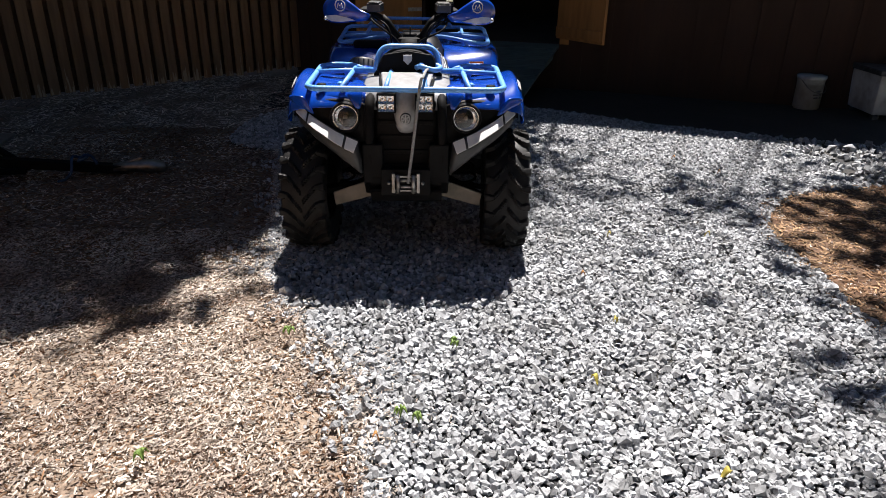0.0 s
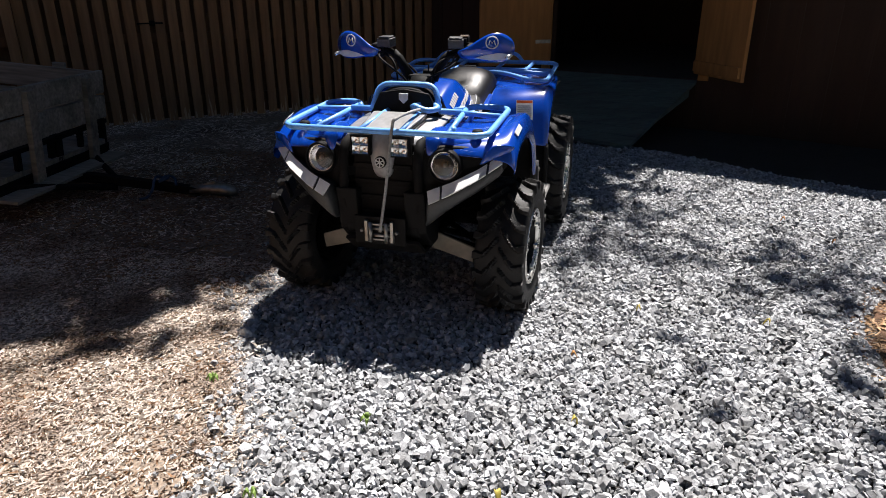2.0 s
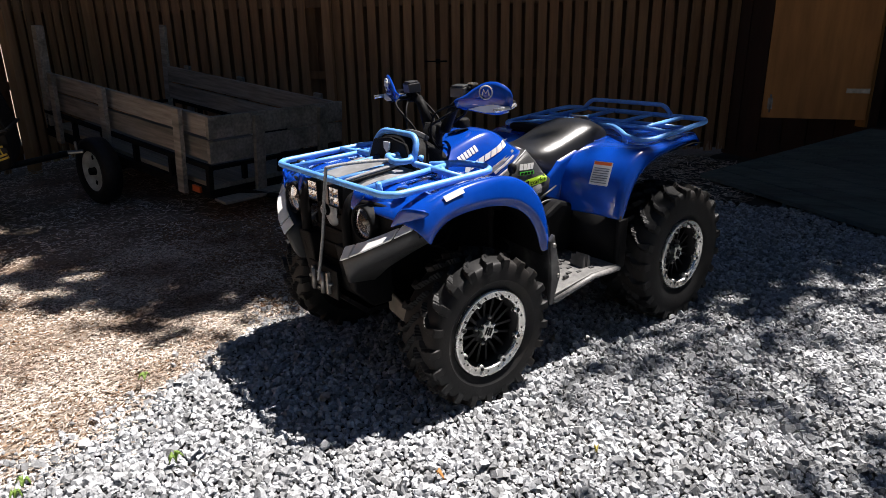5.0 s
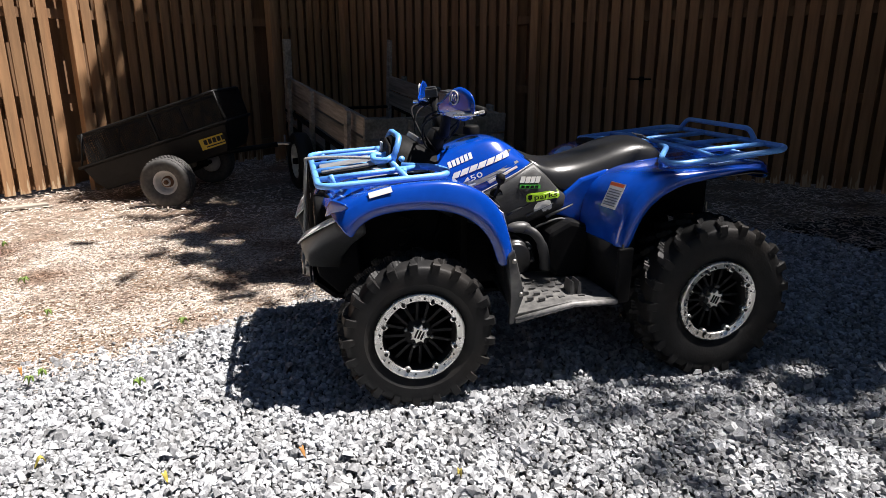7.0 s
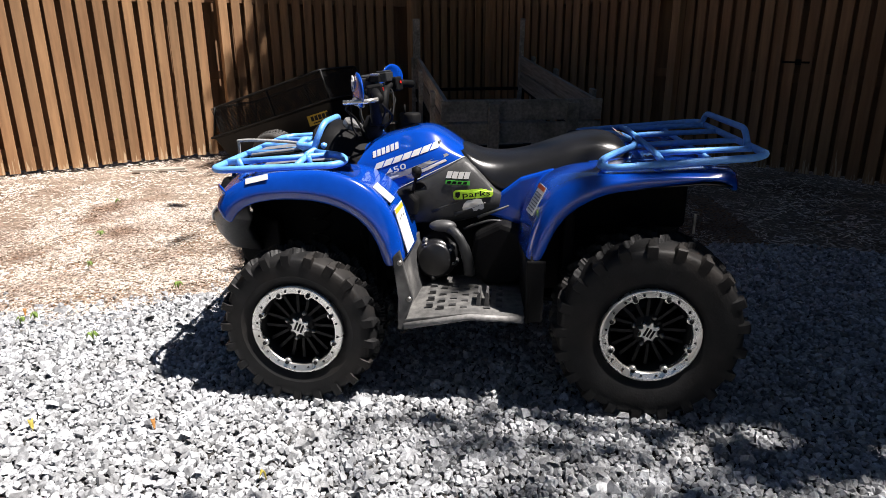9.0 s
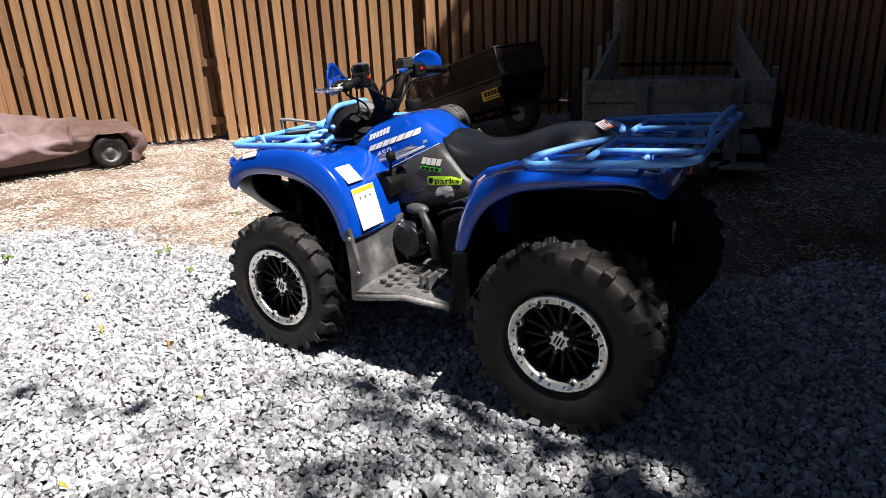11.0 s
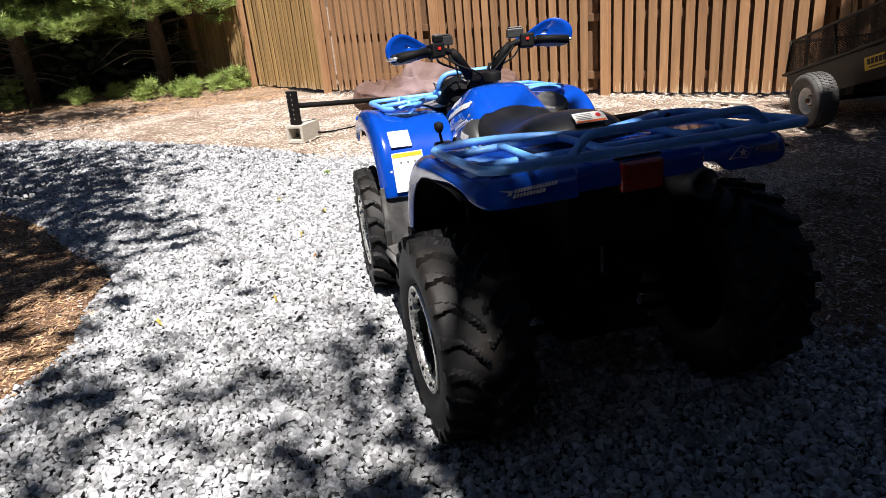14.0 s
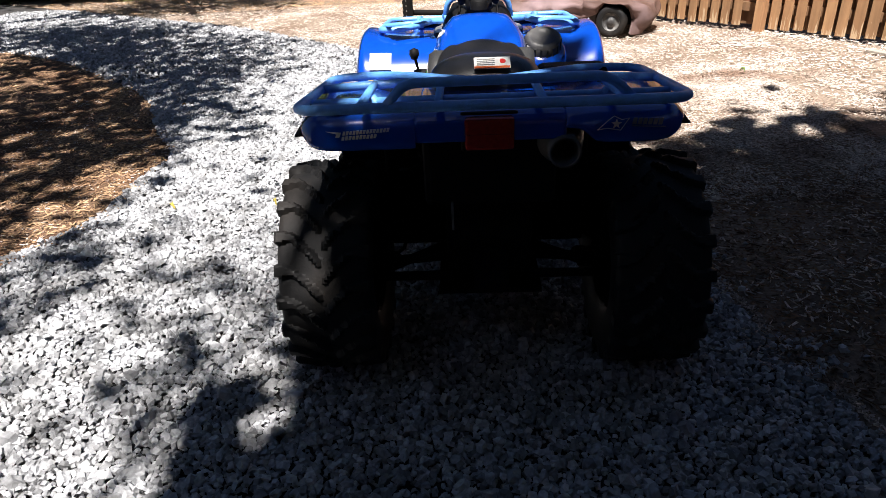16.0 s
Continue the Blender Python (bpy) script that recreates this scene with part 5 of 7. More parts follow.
    # engine, belt case, frame
    P("engine_block", prism([(-0.42, 0.34), (0.16, 0.34), (0.20, 0.62), (-0.05, 0.66), (-0.40, 0.70), (-0.48, 0.55)], -0.15, 0.15), "dark", bevel=0.015)
    P("gearbox", prism([(0.16, 0.32), (0.66, 0.30), (0.70, 0.44), (0.60, 0.72), (0.20, 0.72)], -0.13, 0.13), "dark", bevel=0.015)
    P("front_frame", prism([(-0.90, 0.38), (-0.44, 0.32), (-0.44, 0.80), (-0.86, 0.80)], -0.13, 0.13), "dark", bevel=0.015)
    P("inner_panel", box(-0.34, 0.34, 0.33, 0.37, 0.27, 0.80), "dark", bevel=0.01)
    P("inner_panel", box(-0.32, 0.32, -0.40, -0.37, 0.30, 0.78), "dark", bevel=0.01)
    P("underbody", box(-0.18, 0.18, 0.30, 0.80, 0.60, 0.84), "dark", bevel=0.02)
    P("clutch_cover", moved(lathe([(0.001, 0.042), (0.06, 0.042), (0.066, 0.036), (0.069, 0.03), (0.076, 0.028), (0.08, 0.015), (0.081, -0.1)], 36), Matrix.Translation((0.25, -0.15, 0.483))), "seat", "round glossy black belt-case cover")
    for a in (-0.2, 0.6, 2.1, 3.4, 4.6):
        P("cover_bolt", moved(lathe([(0.001, 0.008), (0.006, 0.007), (0.007, 0.0)], 8), Matrix.Translation((0.277, -0.15 + 0.072 * math.cos(a), 0.483 + 0.072 * math.sin(a)))), "steel")
        P("cover_lug", moved(lathe([(0.001, 0.012), (0.012, 0.01), (0.014, -0.03)], 10), Matrix.Translation((0.262, -0.15 + 0.078 * math.cos(a), 0.483 + 0.078 * math.sin(a)))), "panel")
    P("belt_case", prism([(0.0, 0.58), (0.10, 0.63), (0.20, 0.60), (0.22, 0.46), (0.16, 0.38), (0.04, 0.38), (-0.02, 0.44)], 0.14, 0.27), "black", "black belt case", bevel=0.02)
    P("air_duct", tube(smooth_line([(0.235, -0.105, 0.597), (0.268, -0.075, 0.592), (0.282, -0.045, 0.555), (0.284, -0.024, 0.49), (0.278, -0.016, 0.425)], 6), [0.016] * 14 + [0.019] * 11, 12, flat=1.2), "panel", "thick graphite cooling duct")
    pod = [[(0.235 + 0.03 * math.cos(a) * r, y, 0.607 + 0.026 * math.sin(a) * r) for a in [2 * math.pi * q / 14 for q in range(14)]] for y, r in ((-0.178, 0.15), (-0.168, 0.6), (-0.145, 0.92), (-0.115, 1.0), (-0.09, 0.85), (-0.075, 0.45), (-0.07, 0.1))]
    P("duct_end", loft(pod), "guard", "smooth grey egg-shaped duct end", subsurf=1)
    P("panel_edge", tube(smooth_line([(0.196, -0.045, 0.585), (0.205, 0.0, 0.607), (0.206, 0.06, 0.624), (0.203, 0.11, 0.618), (0.198, 0.145, 0.597)], 5), 0.006, 6), "panel")
    for s in (1, -1):
        P("side_cover", prism([(0.03, 0.645), (0.1, 0.735), (0.17, 0.79), (0.30, 0.83), (0.30, 0.535), (0.195, 0.54), (0.146, 0.605), (0.10, 0.628)], s * 0.15, s * 0.192), "blue", "blue side cover below the seat", bevel=0.012)
    P("gear_lever", tube(smooth_line([(0.225, -0.25, 0.69), (0.25, -0.235, 0.75), (0.262, -0.22, 0.805)], 4), 0.006, 8), "black")
    P("gear_knob", moved(lathe([(0.001, -0.02), (0.012, -0.018), (0.02, 0.0), (0.018, 0.018), (0.001, 0.026)], 16, "z"), Matrix.Translation((0.264, -0.218, 0.82))), "black", "black gear knob")
    P("gear_gate", prism([(-0.33, 0.66), (-0.22, 0.65), (-0.215, 0.715), (-0.25, 0.755), (-0.33, 0.74)], 0.20, 0.275), "black", "black gear lever gate", bevel=0.012)
    # right-hand fuel cap
    fm = Matrix.Translation((-0.25, -0.262, 0.815)) @ Matrix.Rotation(radians(-26), 4, "X") @ Matrix.Scale(1.28, 4)
    P("fuel_neck", lathe([(0.085, -0.12), (0.078, -0.01), (0.062, 0.008), (0.001, 0.008)], 28, "z"), "blue", m=fm)
    cap = P("fuel_cap", lathe([(0.001, 0.044), (0.034, 0.044), (0.038, 0.048), (0.05, 0.046), (0.056, 0.036), (0.056, 0.006)], 28, "z"), "guard", "round ridged dark grey fuel cap", m=fm)
    for k in range(18):
        part("cap_ridge", box(0.055, 0.059, -0.003, 0.003, 0.008, 0.036), "guard", cap, m=Matrix.Rotation(2 * math.pi * k / 18, 4, "Z"))
    P("black_box", box(-0.37, -0.16, 0.38, 0.47, 0.862, 0.9), "black", "black tool bag under the rack edge", bevel=0.02)

    # tail light and muffler
    tl = P("tail_light", box(-0.06, 0.064, 0.868, 0.898, 0.795, 0.878), "tail_red", "dark red tail light lens", bevel=0.008)
    part("lens_rib", box(-0.055, 0.059, 0.898, 0.902, 0.834, 0.838), "tail_red", tl)
    P("tail_light_base", box(-0.07, 0.074, 0.855, 0.87, 0.785, 0.886), "black", bevel=0.005)
    P("muffler", moved(lathe([(0.001, -0.30), (0.05, -0.30), (0.062, -0.27), (0.065, -0.02), (0.055, 0.03), (0.042, 0.05), (0.042, 0.10), (0.034, 0.10), (0.034, 0.03), (0.001, 0.02)], 28, "y"), Matrix.Translation((-0.185, 0.80, 0.785))), "guard", "dull grey muffler with an open round outlet")
    P("licence_bracket", box(0.10, 0.106, 0.85, 0.86, 0.56, 0.64), "steel")
    P("tow_plate", prism([(0.70, 0.36), (0.86, 0.36), (0.86, 0.39), (0.70, 0.42)], -0.05, 0.05), "dark")

    # rear rack
    half = [(0.06, 0.608, 0.905), (0.16, 0.585, 0.91), (0.25, 0.52, 0.905), (0.34, 0.45, 0.892), (0.43, 0.432, 0.885), (0.464, 0.47, 0.886), (0.464, 0.925, 0.926), (0.43, 0.968, 0.932)]
    rr = P("rear_rack", tube(rounded_line(half + [(-x, y, z) for x, y, z in reversed(half)], 0.06), 0.0125, 10), "rack", "rear luggage rack in chipped light blue paint")
    for s in (1, -1):
        for x in (0.31, 0.125):
            part("rack_tube", tube([(s * x, 0.64, 0.91), (s * x, 0.70, 0.916), (s * x, 0.966, 0.931)], 0.0108, 10), "rack", rr)
        part("rack_leg", tube([(s * 0.30, 0.80, 0.917), (s * 0.28, 0.80, 0.88)], 0.012, 8), "rack", rr)
        part("rack_leg", tube([(s * 0.33, 0.455, 0.89), (s * 0.32, 0.48, 0.84)], 0.012, 8), "rack", rr)
    part("rack_tube", tube(rounded_line([(-0.464, 0.635, 0.90), (-0.30, 0.64, 0.91), (0.30, 0.64, 0.91), (0.464, 0.635, 0.90)], 0.05), 0.0118, 10), "rack", rr)
    part("rack_tube", tube([(-0.455, 0.80, 0.905), (0.455, 0.80, 0.905)], 0.010, 10), "rack", rr)
    part("rack_rail", tube(rounded_line([(0.245, 0.966, 0.934), (0.20, 0.964, 0.986), (-0.27, 0.956, 0.986), (-0.325, 0.956, 0.934)], 0.035), 0.0115, 10), "rack", rr)

    # steering column, bars, grips and hand guards
    P("steering_column", tube([(0, -0.46, 0.80), (0, -0.40, 1.0)], 0.022, 12), "black")
    bar = P("handlebar", tube(rounded_line([(-0.375, -0.33, 1.10), (-0.19, -0.385, 1.115), (-0.115, -0.40, 1.09), (-0.06, -0.405, 0.985), (0.06, -0.405, 0.985), (0.115, -0.40, 1.09), (0.19, -0.385, 1.115), (0.375, -0.33, 1.10)], 0.05), 0.0135, 10), "black", "black steel handlebar")
    for s in (1, -1):
        P("riser", tube([(s * 0.055, -0.405, 0.985), (s * 0.108, -0.402, 1.075), (s * 0.135, -0.398, 1.1)], [0.024, 0.02, 0.017], 12), "black", "thick black padded handlebar riser")
    P("bar_clamp", box(-0.055, 0.055, -0.44, -0.375, 0.965, 1.005), "black", bevel=0.008)
    P("bar_pad", moved(lathe([(0.001, 0.028), (0.03, 0.028), (0.036, 0.02), (0.036, -0.01)], 20, "z"), Matrix.Translation((0, -0.27, 0.985))), "black", "round black cap on the tank top")
    P("cap_stalk", tube([(0.0, -0.30, 1.0), (0.002, -0.30, 1.045)], 0.004, 6), "black")
    for s in (1, -1):
        P("grip", tube([(s * 0.245, -0.368, 1.112), (s * 0.30, -0.352, 1.108), (s * 0.378, -0.329, 1.10)], [0.017, 0.0165, 0.018], 14), "black", "black rubber grip")
        P("switch_box", box(-0.03, 0.03, -0.03, 0.03, -0.03, 0.03), "black", "black switch housing", m=pose(s * 0.205, -0.378, 1.11, 10, 0, s * 16), bevel=0.008)
        P("switch", box(-0.006, 0.006, 0.03, 0.035, 0.0, 0.011), "red", "red switch", m=pose(s * 0.205, -0.378, 1.11, 10, 0, s * 16))
        P("master_cylinder", join(box(-0.035, 0.035, -0.035, 0.02, 0.02, 0.058), box(-0.03, 0.03, -0.03, 0.015, 0.058, 0.066)), "panel", "dark brake fluid reservoir" if s < 0 else "dark lever clamp", m=pose(s * 0.16, -0.40, 1.105, 6, 0, s * 14), bevel=0.005)
        P("brake_lever", tube(smooth_line([(s * 0.19, -0.42, 1.11), (s * 0.24, -0.445, 1.108), (s * 0.32, -0.42, 1.10), (s * 0.375, -0.40, 1.096)], 5), [0.009] * 10 + [0.007] * 6, 8, flat=0.7), "alu", "polished brake lever")
        g = [(0.185, 1.112), (0.225, 1.13), (0.27, 1.16), (0.315, 1.184), (0.36, 1.188), (0.40, 1.168), (0.418, 1.135), (0.412, 1.095), (0.38, 1.07), (0.325, 1.07), (0.265, 1.078), (0.205, 1.085)]
        cy = lambda x: -0.462 + 0.36 * max(0.0, x - 0.2) + 0.35 * max(0, x - 0.33) ** 1.5
        dense = [(p.x, p.y) for p in smooth_line([(x, z, 0) for x, z in g], 4, True)]
        cx, cz = 0.31, 1.132
        rings = [[(s * (cx + (x - cx) * q), cy(cx + (x - cx) * q) - 0.012 * (1 - q * q), cz + (z - cz) * q) for x, z in dense] for q in (1.0, 0.75, 0.5, 0.25, 0.02)]
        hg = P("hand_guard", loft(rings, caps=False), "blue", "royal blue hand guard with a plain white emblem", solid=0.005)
        em = [(0.33 + 0.025 * math.cos(a), 1.15 + 0.025 * math.sin(a)) for a in [2 * math.pi * k / 20 for k in range(20)]]
        part("emblem", tube([(s * x, cy(x) - 0.0155, z) for x, z in em], 0.0028, 6, True), "white", hg, "plain white ring")
        part("emblem", tube([(s * x, cy(x) - 0.0158, z) for x, z in ((0.316, 1.139), (0.322, 1.16), (0.33, 1.146), (0.338, 1.16), (0.344, 1.139))], 0.0028, 6), "white", hg, "plain white zigzag")
        sw = [(0.255, 1.085), (0.30, 1.097), (0.355, 1.106), (0.41, 1.10), (0.40, 1.084), (0.375, 1.076), (0.325, 1.075)]
        V = [(s * x, cy(x) - 0.013, z) for x, z in sw]
        part("swoosh", mesh("swoosh", V, [tuple(range(len(V)))]), "white", hg, "white swoosh", solid=0.003)
        P("guard_bracket", tube(smooth_line([(s * 0.22, -0.435, 1.098), (s * 0.32, -0.405, 1.104), (s * 0.395, -0.37, 1.098)], 4), 0.011, 8, flat=1.5), "black", "black bracket with a pale print across the guard")
        for k in range(3):
            P("print_bar", box(-0.008, 0.008, 0.0, 0.002, -0.006, 0.006), "white", "plain white print block", m=pose(s * (0.30 + 0.025 * k), -0.40 + 0.01 * k, 1.103))
        lip = [(0.26, 1.088), (0.33, 1.09), (0.40, 1.086), (0.402, 1.076), (0.37, 1.07), (0.31, 1.07)]
        P("guard_lip", mesh("lip", [(s * x, cy(x) + 0.006, z) for x, z in lip], [tuple(range(len(lip)))]), "white", "white lower lip of the hand guard", solid=0.004)
        P("guard_mount", tube([(s * 0.385, -0.33, 1.10), (s * 0.405, -0.37, 1.095), (s * 0.40, -0.45, 1.09)], 0.008, 8), "alu")
        P("cable", tube(smooth_line([(s * 0.17, -0.42, 1.10), (s * 0.10, -0.49, 1.06), (s * 0.08, -0.50, 0.97), (s * 0.09, -0.46, 0.90)], 6), 0.0045, 6), "black")
        P("cable", tube(smooth_line([(s * 0.18, -0.40, 1.09), (s * 0.13, -0.36, 1.05), (s * 0.05, -0.38, 1.0), (s * 0.03, -0.45, 0.90)], 6), 0.004, 6), "black")
    for k, (x0, x1, back) in enumerate(((0.15, 0.02, -0.36), (-0.15, -0.03, -0.37), (0.19, 0.05, -0.50), (-0.19, -0.05, -0.50))):
        P("cable", tube(smooth_line([(x0, -0.40, 1.10), (x0 * 0.85, back, 1.05 + 0.03 * (k % 2)), (x1, back + 0.01, 0.99), (x1 * 1.2, -0.44, 0.91)], 6), 0.005, 6), "black")
    P("column_cover", loft([[(0.06 * math.cos(a), -0.45 + 0.05 * math.sin(a), 0.90) for a in [2 * math.pi * k / 14 for k in range(14)]], [(0.045 * math.cos(a), -0.42 + 0.035 * math.sin(a), 1.0) for a in [2 * math.pi * k / 14 for k in range(14)]]]), "black", "black boot round the steering column")
    P("action_mount", join(tube([(0.19, -0.385, 1.115), (0.195, -0.385, 1.15)], 0.008, 8), box(0.175, 0.215, -0.395, -0.36, 1.145, 1.17), box(0.18, 0.21, -0.41, -0.395, 1.15, 1.163)), "black", "small black accessory clamp", bevel=0.003)
    P("clamp_face", box(0.178, 0.212, -0.392, -0.363, 1.171, 1.176), "alu", "bare metal top of the clamp")
    return quad


build_quad()


# ---- utility trailer with board sides ----
def build_trailer():
    # local x runs from the tongue end backwards, y across (near side towards -y), origin on the ground under the front middle
    u, o = Vector((-0.976, -0.219, 0)), Vector((-2.89, 0.2, 0))
    m = Matrix.Translation(o) @ Matrix.Rotation(math.atan2(u.y, u.x), 4, "Z")
    tr = thing("utility_trailer", "weathered grey utility trailer with plank sides, standing in the shade", "trailer", m)
    tilt = pose(0, 0, -0.03, 0, -5.6, 0)

    def P(name, me, mat, label="", m=None, **k):
        flat = name in ("wheel", "axle", "safety_chain", "strap", "coupler", "coupler_latch", "tongue")
        return part(name, me, mat, tr, label, m=(m or Matrix()) if flat else tilt @ (m or Matrix()), **k)
    L, W = 2.78, 0.66
    # y is mirrored: +y points to the near side
    for i in range(9):
        y = -W + 0.02 + i * (2 * W - 0.04) / 9
        P("deck_plank", box(0.0, L, y + 0.004, y + (2 * W - 0.04) / 9 - 0.004, 0.285, 0.32), "deck_wood")
    for y in (-W, W):
        P("frame_rail", box(0, L, y - 0.025, y + 0.025, 0.22, 0.285), "dark")
        P("top_rail", box(0, L, y - 0.022, y + 0.022, 0.44, 0.47), "dark")
        for x in (0.03, 0.55, 1.1, 1.65, 2.2, 2.74):
            P("rail_post", box(x - 0.02, x + 0.02, y - 0.02, y + 0.02, 0.285, 0.44), "dark")
        for z0, z1 in ((0.675, 0.835), (0.49, 0.655)):
            P("side_board", box(0.03 if y > 0 else 0.03, L, y - 0.038 * (1 if y > 0 else -1) - 0.018, y - 0.038 * (1 if y > 0 else -1) + 0.018, z0, z1), "grey_wood", bevel=0.004)
        for x in (0.34, 1.5, 2.45):
            s = 1 if y > 0 else -1
            P("stake", box(x - 0.045, x + 0.045, y + s * 0.024, y + s * 0.062, 0.20, 0.86), "grey_wood", bevel=0.004, m=pose(0, 0, 0))
        P("corner_post", box(L - 0.09, L, y - (0.06 if y > 0 else -0.02) - 0.0, y + (0.02 if y > 0 else 0.06), 0.32, 1.26), "grey_wood", bevel=0.004)
    for x in (0.0, L - 0.05):
        P("frame_rail", box(x, x + 0.05, -W, W, 0.215, 0.28), "dark")
        P("top_rail", box(x, x + 0.04, -W, W, 0.435, 0.465), "dark")
    for y in (-0.35, 0.0, 0.35):
        P("rail_post", box(0.01, 0.04, y - 0.02, y + 0.02, 0.285, 0.44), "dark")
    for z0, z1 in ((0.675, 0.84), (0.49, 0.655)):
        P("front_board", box(-0.012, 0.024, -W - 0.01, W + 0.01, z0, z1), "grey_wood", bevel=0.004)
    for y in (0.24, -0.42):
        P("stake", box(-0.052, -0.014, y - 0.045, y + 0.045, 0.19, 0.82), "grey_wood", bevel=0.004)
    P("front_ledge", box(-0.16, -0.02, -W, W, 0.205, 0.225), "deck_wood", "pale board along the front sill")
    P("side_marker", box(0.10, 0.20, W + 0.026, W + 0.05, 0.245, 0.295), "orange", "orange side marker reflector", bevel=0.004)
    # tongue with coupler, jack foot and a blue strap
    P("tongue", prism([(0.3, 0.20), (-0.26, 0.165), (-1.0, 0.075), (-1.0, 0.02), (-0.26, 0.105), (0.3, 0.14)], -0.098, -0.028, "xz"), "dark", "dark steel tongue", bevel=0.005)
    for s in (1, -1):
        P("tongue_brace", tube([(0.05, s * 0.5, 0.25), (-0.40, -0.06 + s * 0.035, 0.15)], 0.022, 8), "dark")
    P("tongue_post", box(0.0, 0.05, -0.10, -0.03, 0.15, 0.47), "dark", bevel=0.003)
    cup = [[(x, -0.063 + w * math.cos(a), zc + h * math.sin(a)) for a in [2 * math.pi * q / 12 for q in range(12)]] for x, w, zc, h in ((-0.93, 0.038, 0.055, 0.035), (-1.06, 0.04, 0.062, 0.04), (-1.14, 0.05, 0.062, 0.046), (-1.2, 0.053, 0.056, 0.042), (-1.245, 0.04, 0.048, 0.03), (-1.262, 0.015, 0.045, 0.012))]
    P("coupler", loft(cup), "steel", "worn steel ball coupler")
    P("coupler_latch", prism([(-1.0, 0.09), (-1.10, 0.125), (-1.12, 0.118), (-1.08, 0.09)], -0.073, -0.053, "xz"), "steel", bevel=0.003)
    P("strap", tube(smooth_line([(-0.84, -0.03, 0.10), (-0.80, -0.10, 0.13), (-0.77, -0.06, 0.155), (-0.74, 0.0, 0.13), (-0.79, -0.03, 0.15), (-0.72, -0.11, 0.13), (-0.70, -0.03, 0.15), (-0.70, 0.04, 0.08), (-0.66, 0.05, 0.03), (-0.62, 0.08, 0.025)], 5), 0.009, 7), "strap", "faded blue strap wound on the tongue")
    P("safety_chain", tube(smooth_line([(-0.72, -0.10, 0.10), (-0.80, -0.14, 0.03), (-0.92, -0.12, 0.025), (-1.0, -0.15, 0.02)], 5), 0.008, 6), "steel")
    for s in (1, -1):
        rim = P("wheel", moved(lathe([(0.001, 0.03), (0.05, 0.035), (0.08, 0.02), (0.15, 0.02), (0.17, 0.05), (0.175, 0.06), (0.18, 0.05), (0.17, -0.06), (0.001, -0.06)], 36, "y"), Matrix.Rotation(0 if s > 0 else math.pi, 4, "Z")), "white", "white painted steel wheel", m=pose(1.36, s * (W + 0.2), 0.285))
        part("tyre", lathe([(0.172, -0.06), (0.2, -0.075), (0.25, -0.08), (0.28, -0.06), (0.286, 0.0), (0.28, 0.06), (0.25, 0.08), (0.2, 0.075), (0.172, 0.06)], 40, "y"), "rubber", rim)
        part("hub", moved(lathe([(0.001, 0.085), (0.03, 0.08), (0.035, 0.03), (0.06, 0.028)], 16, "y"), Matrix.Rotation(0 if s > 0 else math.pi, 4, "Z")), "dark", rim)
        for k in range(5):
            a = 2 * math.pi * k / 5
            part("slot", box(-0.018, 0.018, 0.018 if s > 0 else -0.024, 0.024 if s > 0 else -0.018, -0.012, 0.012), "dark", rim, m=Matrix.Translation((0.115 * math.cos(a), 0, 0.115 * math.sin(a))) @ Matrix.Rotation(-a, 4, "Y"))
    P("axle", tube([(1.36, -W - 0.2, 0.285), (1.36, W + 0.2, 0.285)], 0.025, 8), "dark")


build_trailer()


# ---- black dump cart, tipped back ----
def build_cart():
    d = Vector((0.22, 0.975, 0))
    ang = math.atan2(d.y, d.x)
    base = Matrix.Translation((-3.487, -2.114, 0)) @ Matrix.Rotation(ang, 4, "Z")
    cart = thing("dump_cart", "black poly dump cart with mesh sides, tipped back on two wheels", "cart", base)
    body = pose(-0.22, 0.0, 0.22, 0, -17, 0)
    P = lambda name, me, mat, label="", parent=None, **k: part(name, me, mat, parent or cart, label, **k)
    # local: x along the cart towards its tongue, +y away behind, wheels at y 0 and 1.1
    y0, y1 = 0.20, 0.94

    def ring(z, gx, gy):
        return [(-0.60 - gx, y0 - gy, z), (0.82 + gx, y0 - gy, z), (0.82 + gx, y1 + gy, z), (-0.60 - gx, y1 + gy, z)]
    tub = loft([ring(0.02, -0.10, -0.06), ring(0.12, -0.04, -0.03), ring(0.27, 0.0, 0.0), ring(0.275, 0.03, 0.03), ring(0.30, 0.03, 0.03), ring(0.30, 0.0, 0.0), ring(0.14, -0.06, -0.05), ring(0.05, -0.12, -0.08)], smooth=False)
    P("tub", tub, "cart", "black moulded tub", m=body, bevel=0.012)
    # mesh sides: frame tube and crossed wires
    top = rounded_line([(-0.47, y0, 0.56), (0.82, y0, 0.57), (0.82, y1, 0.57), (-0.47, y1, 0.56)], 0.05, closed=True)
    P("mesh_frame", tube(top, 0.013, 8, True), "cart", "black steel top rail", m=body)
    for x, y in ((-0.6, y0), (0.82, y0), (0.82, y1), (-0.6, y1), (0.18, y0), (0.18, y1)):
        P("mesh_post", tube([(x, y, 0.29), (x + (0.13 if x < 0 else 0), y, 0.57)], 0.011, 8), "cart", m=body)

    def wire_panel(a, b, lo, hi, step=0.021):
        V, F = [], []
        a, b = Vector(a), Vector(b)
        ln = (b - a).length
        n = int((ln + hi - lo) / step)
        t = 0.0026
        dd = (b - a).normalized()
        for sgn in (1, -1):
            for i in range(n + 1):
                s0 = i * step - (hi - lo)
                p, q = [s0, lo], [s0 + (hi - lo), hi]
                if p[0] < 0:
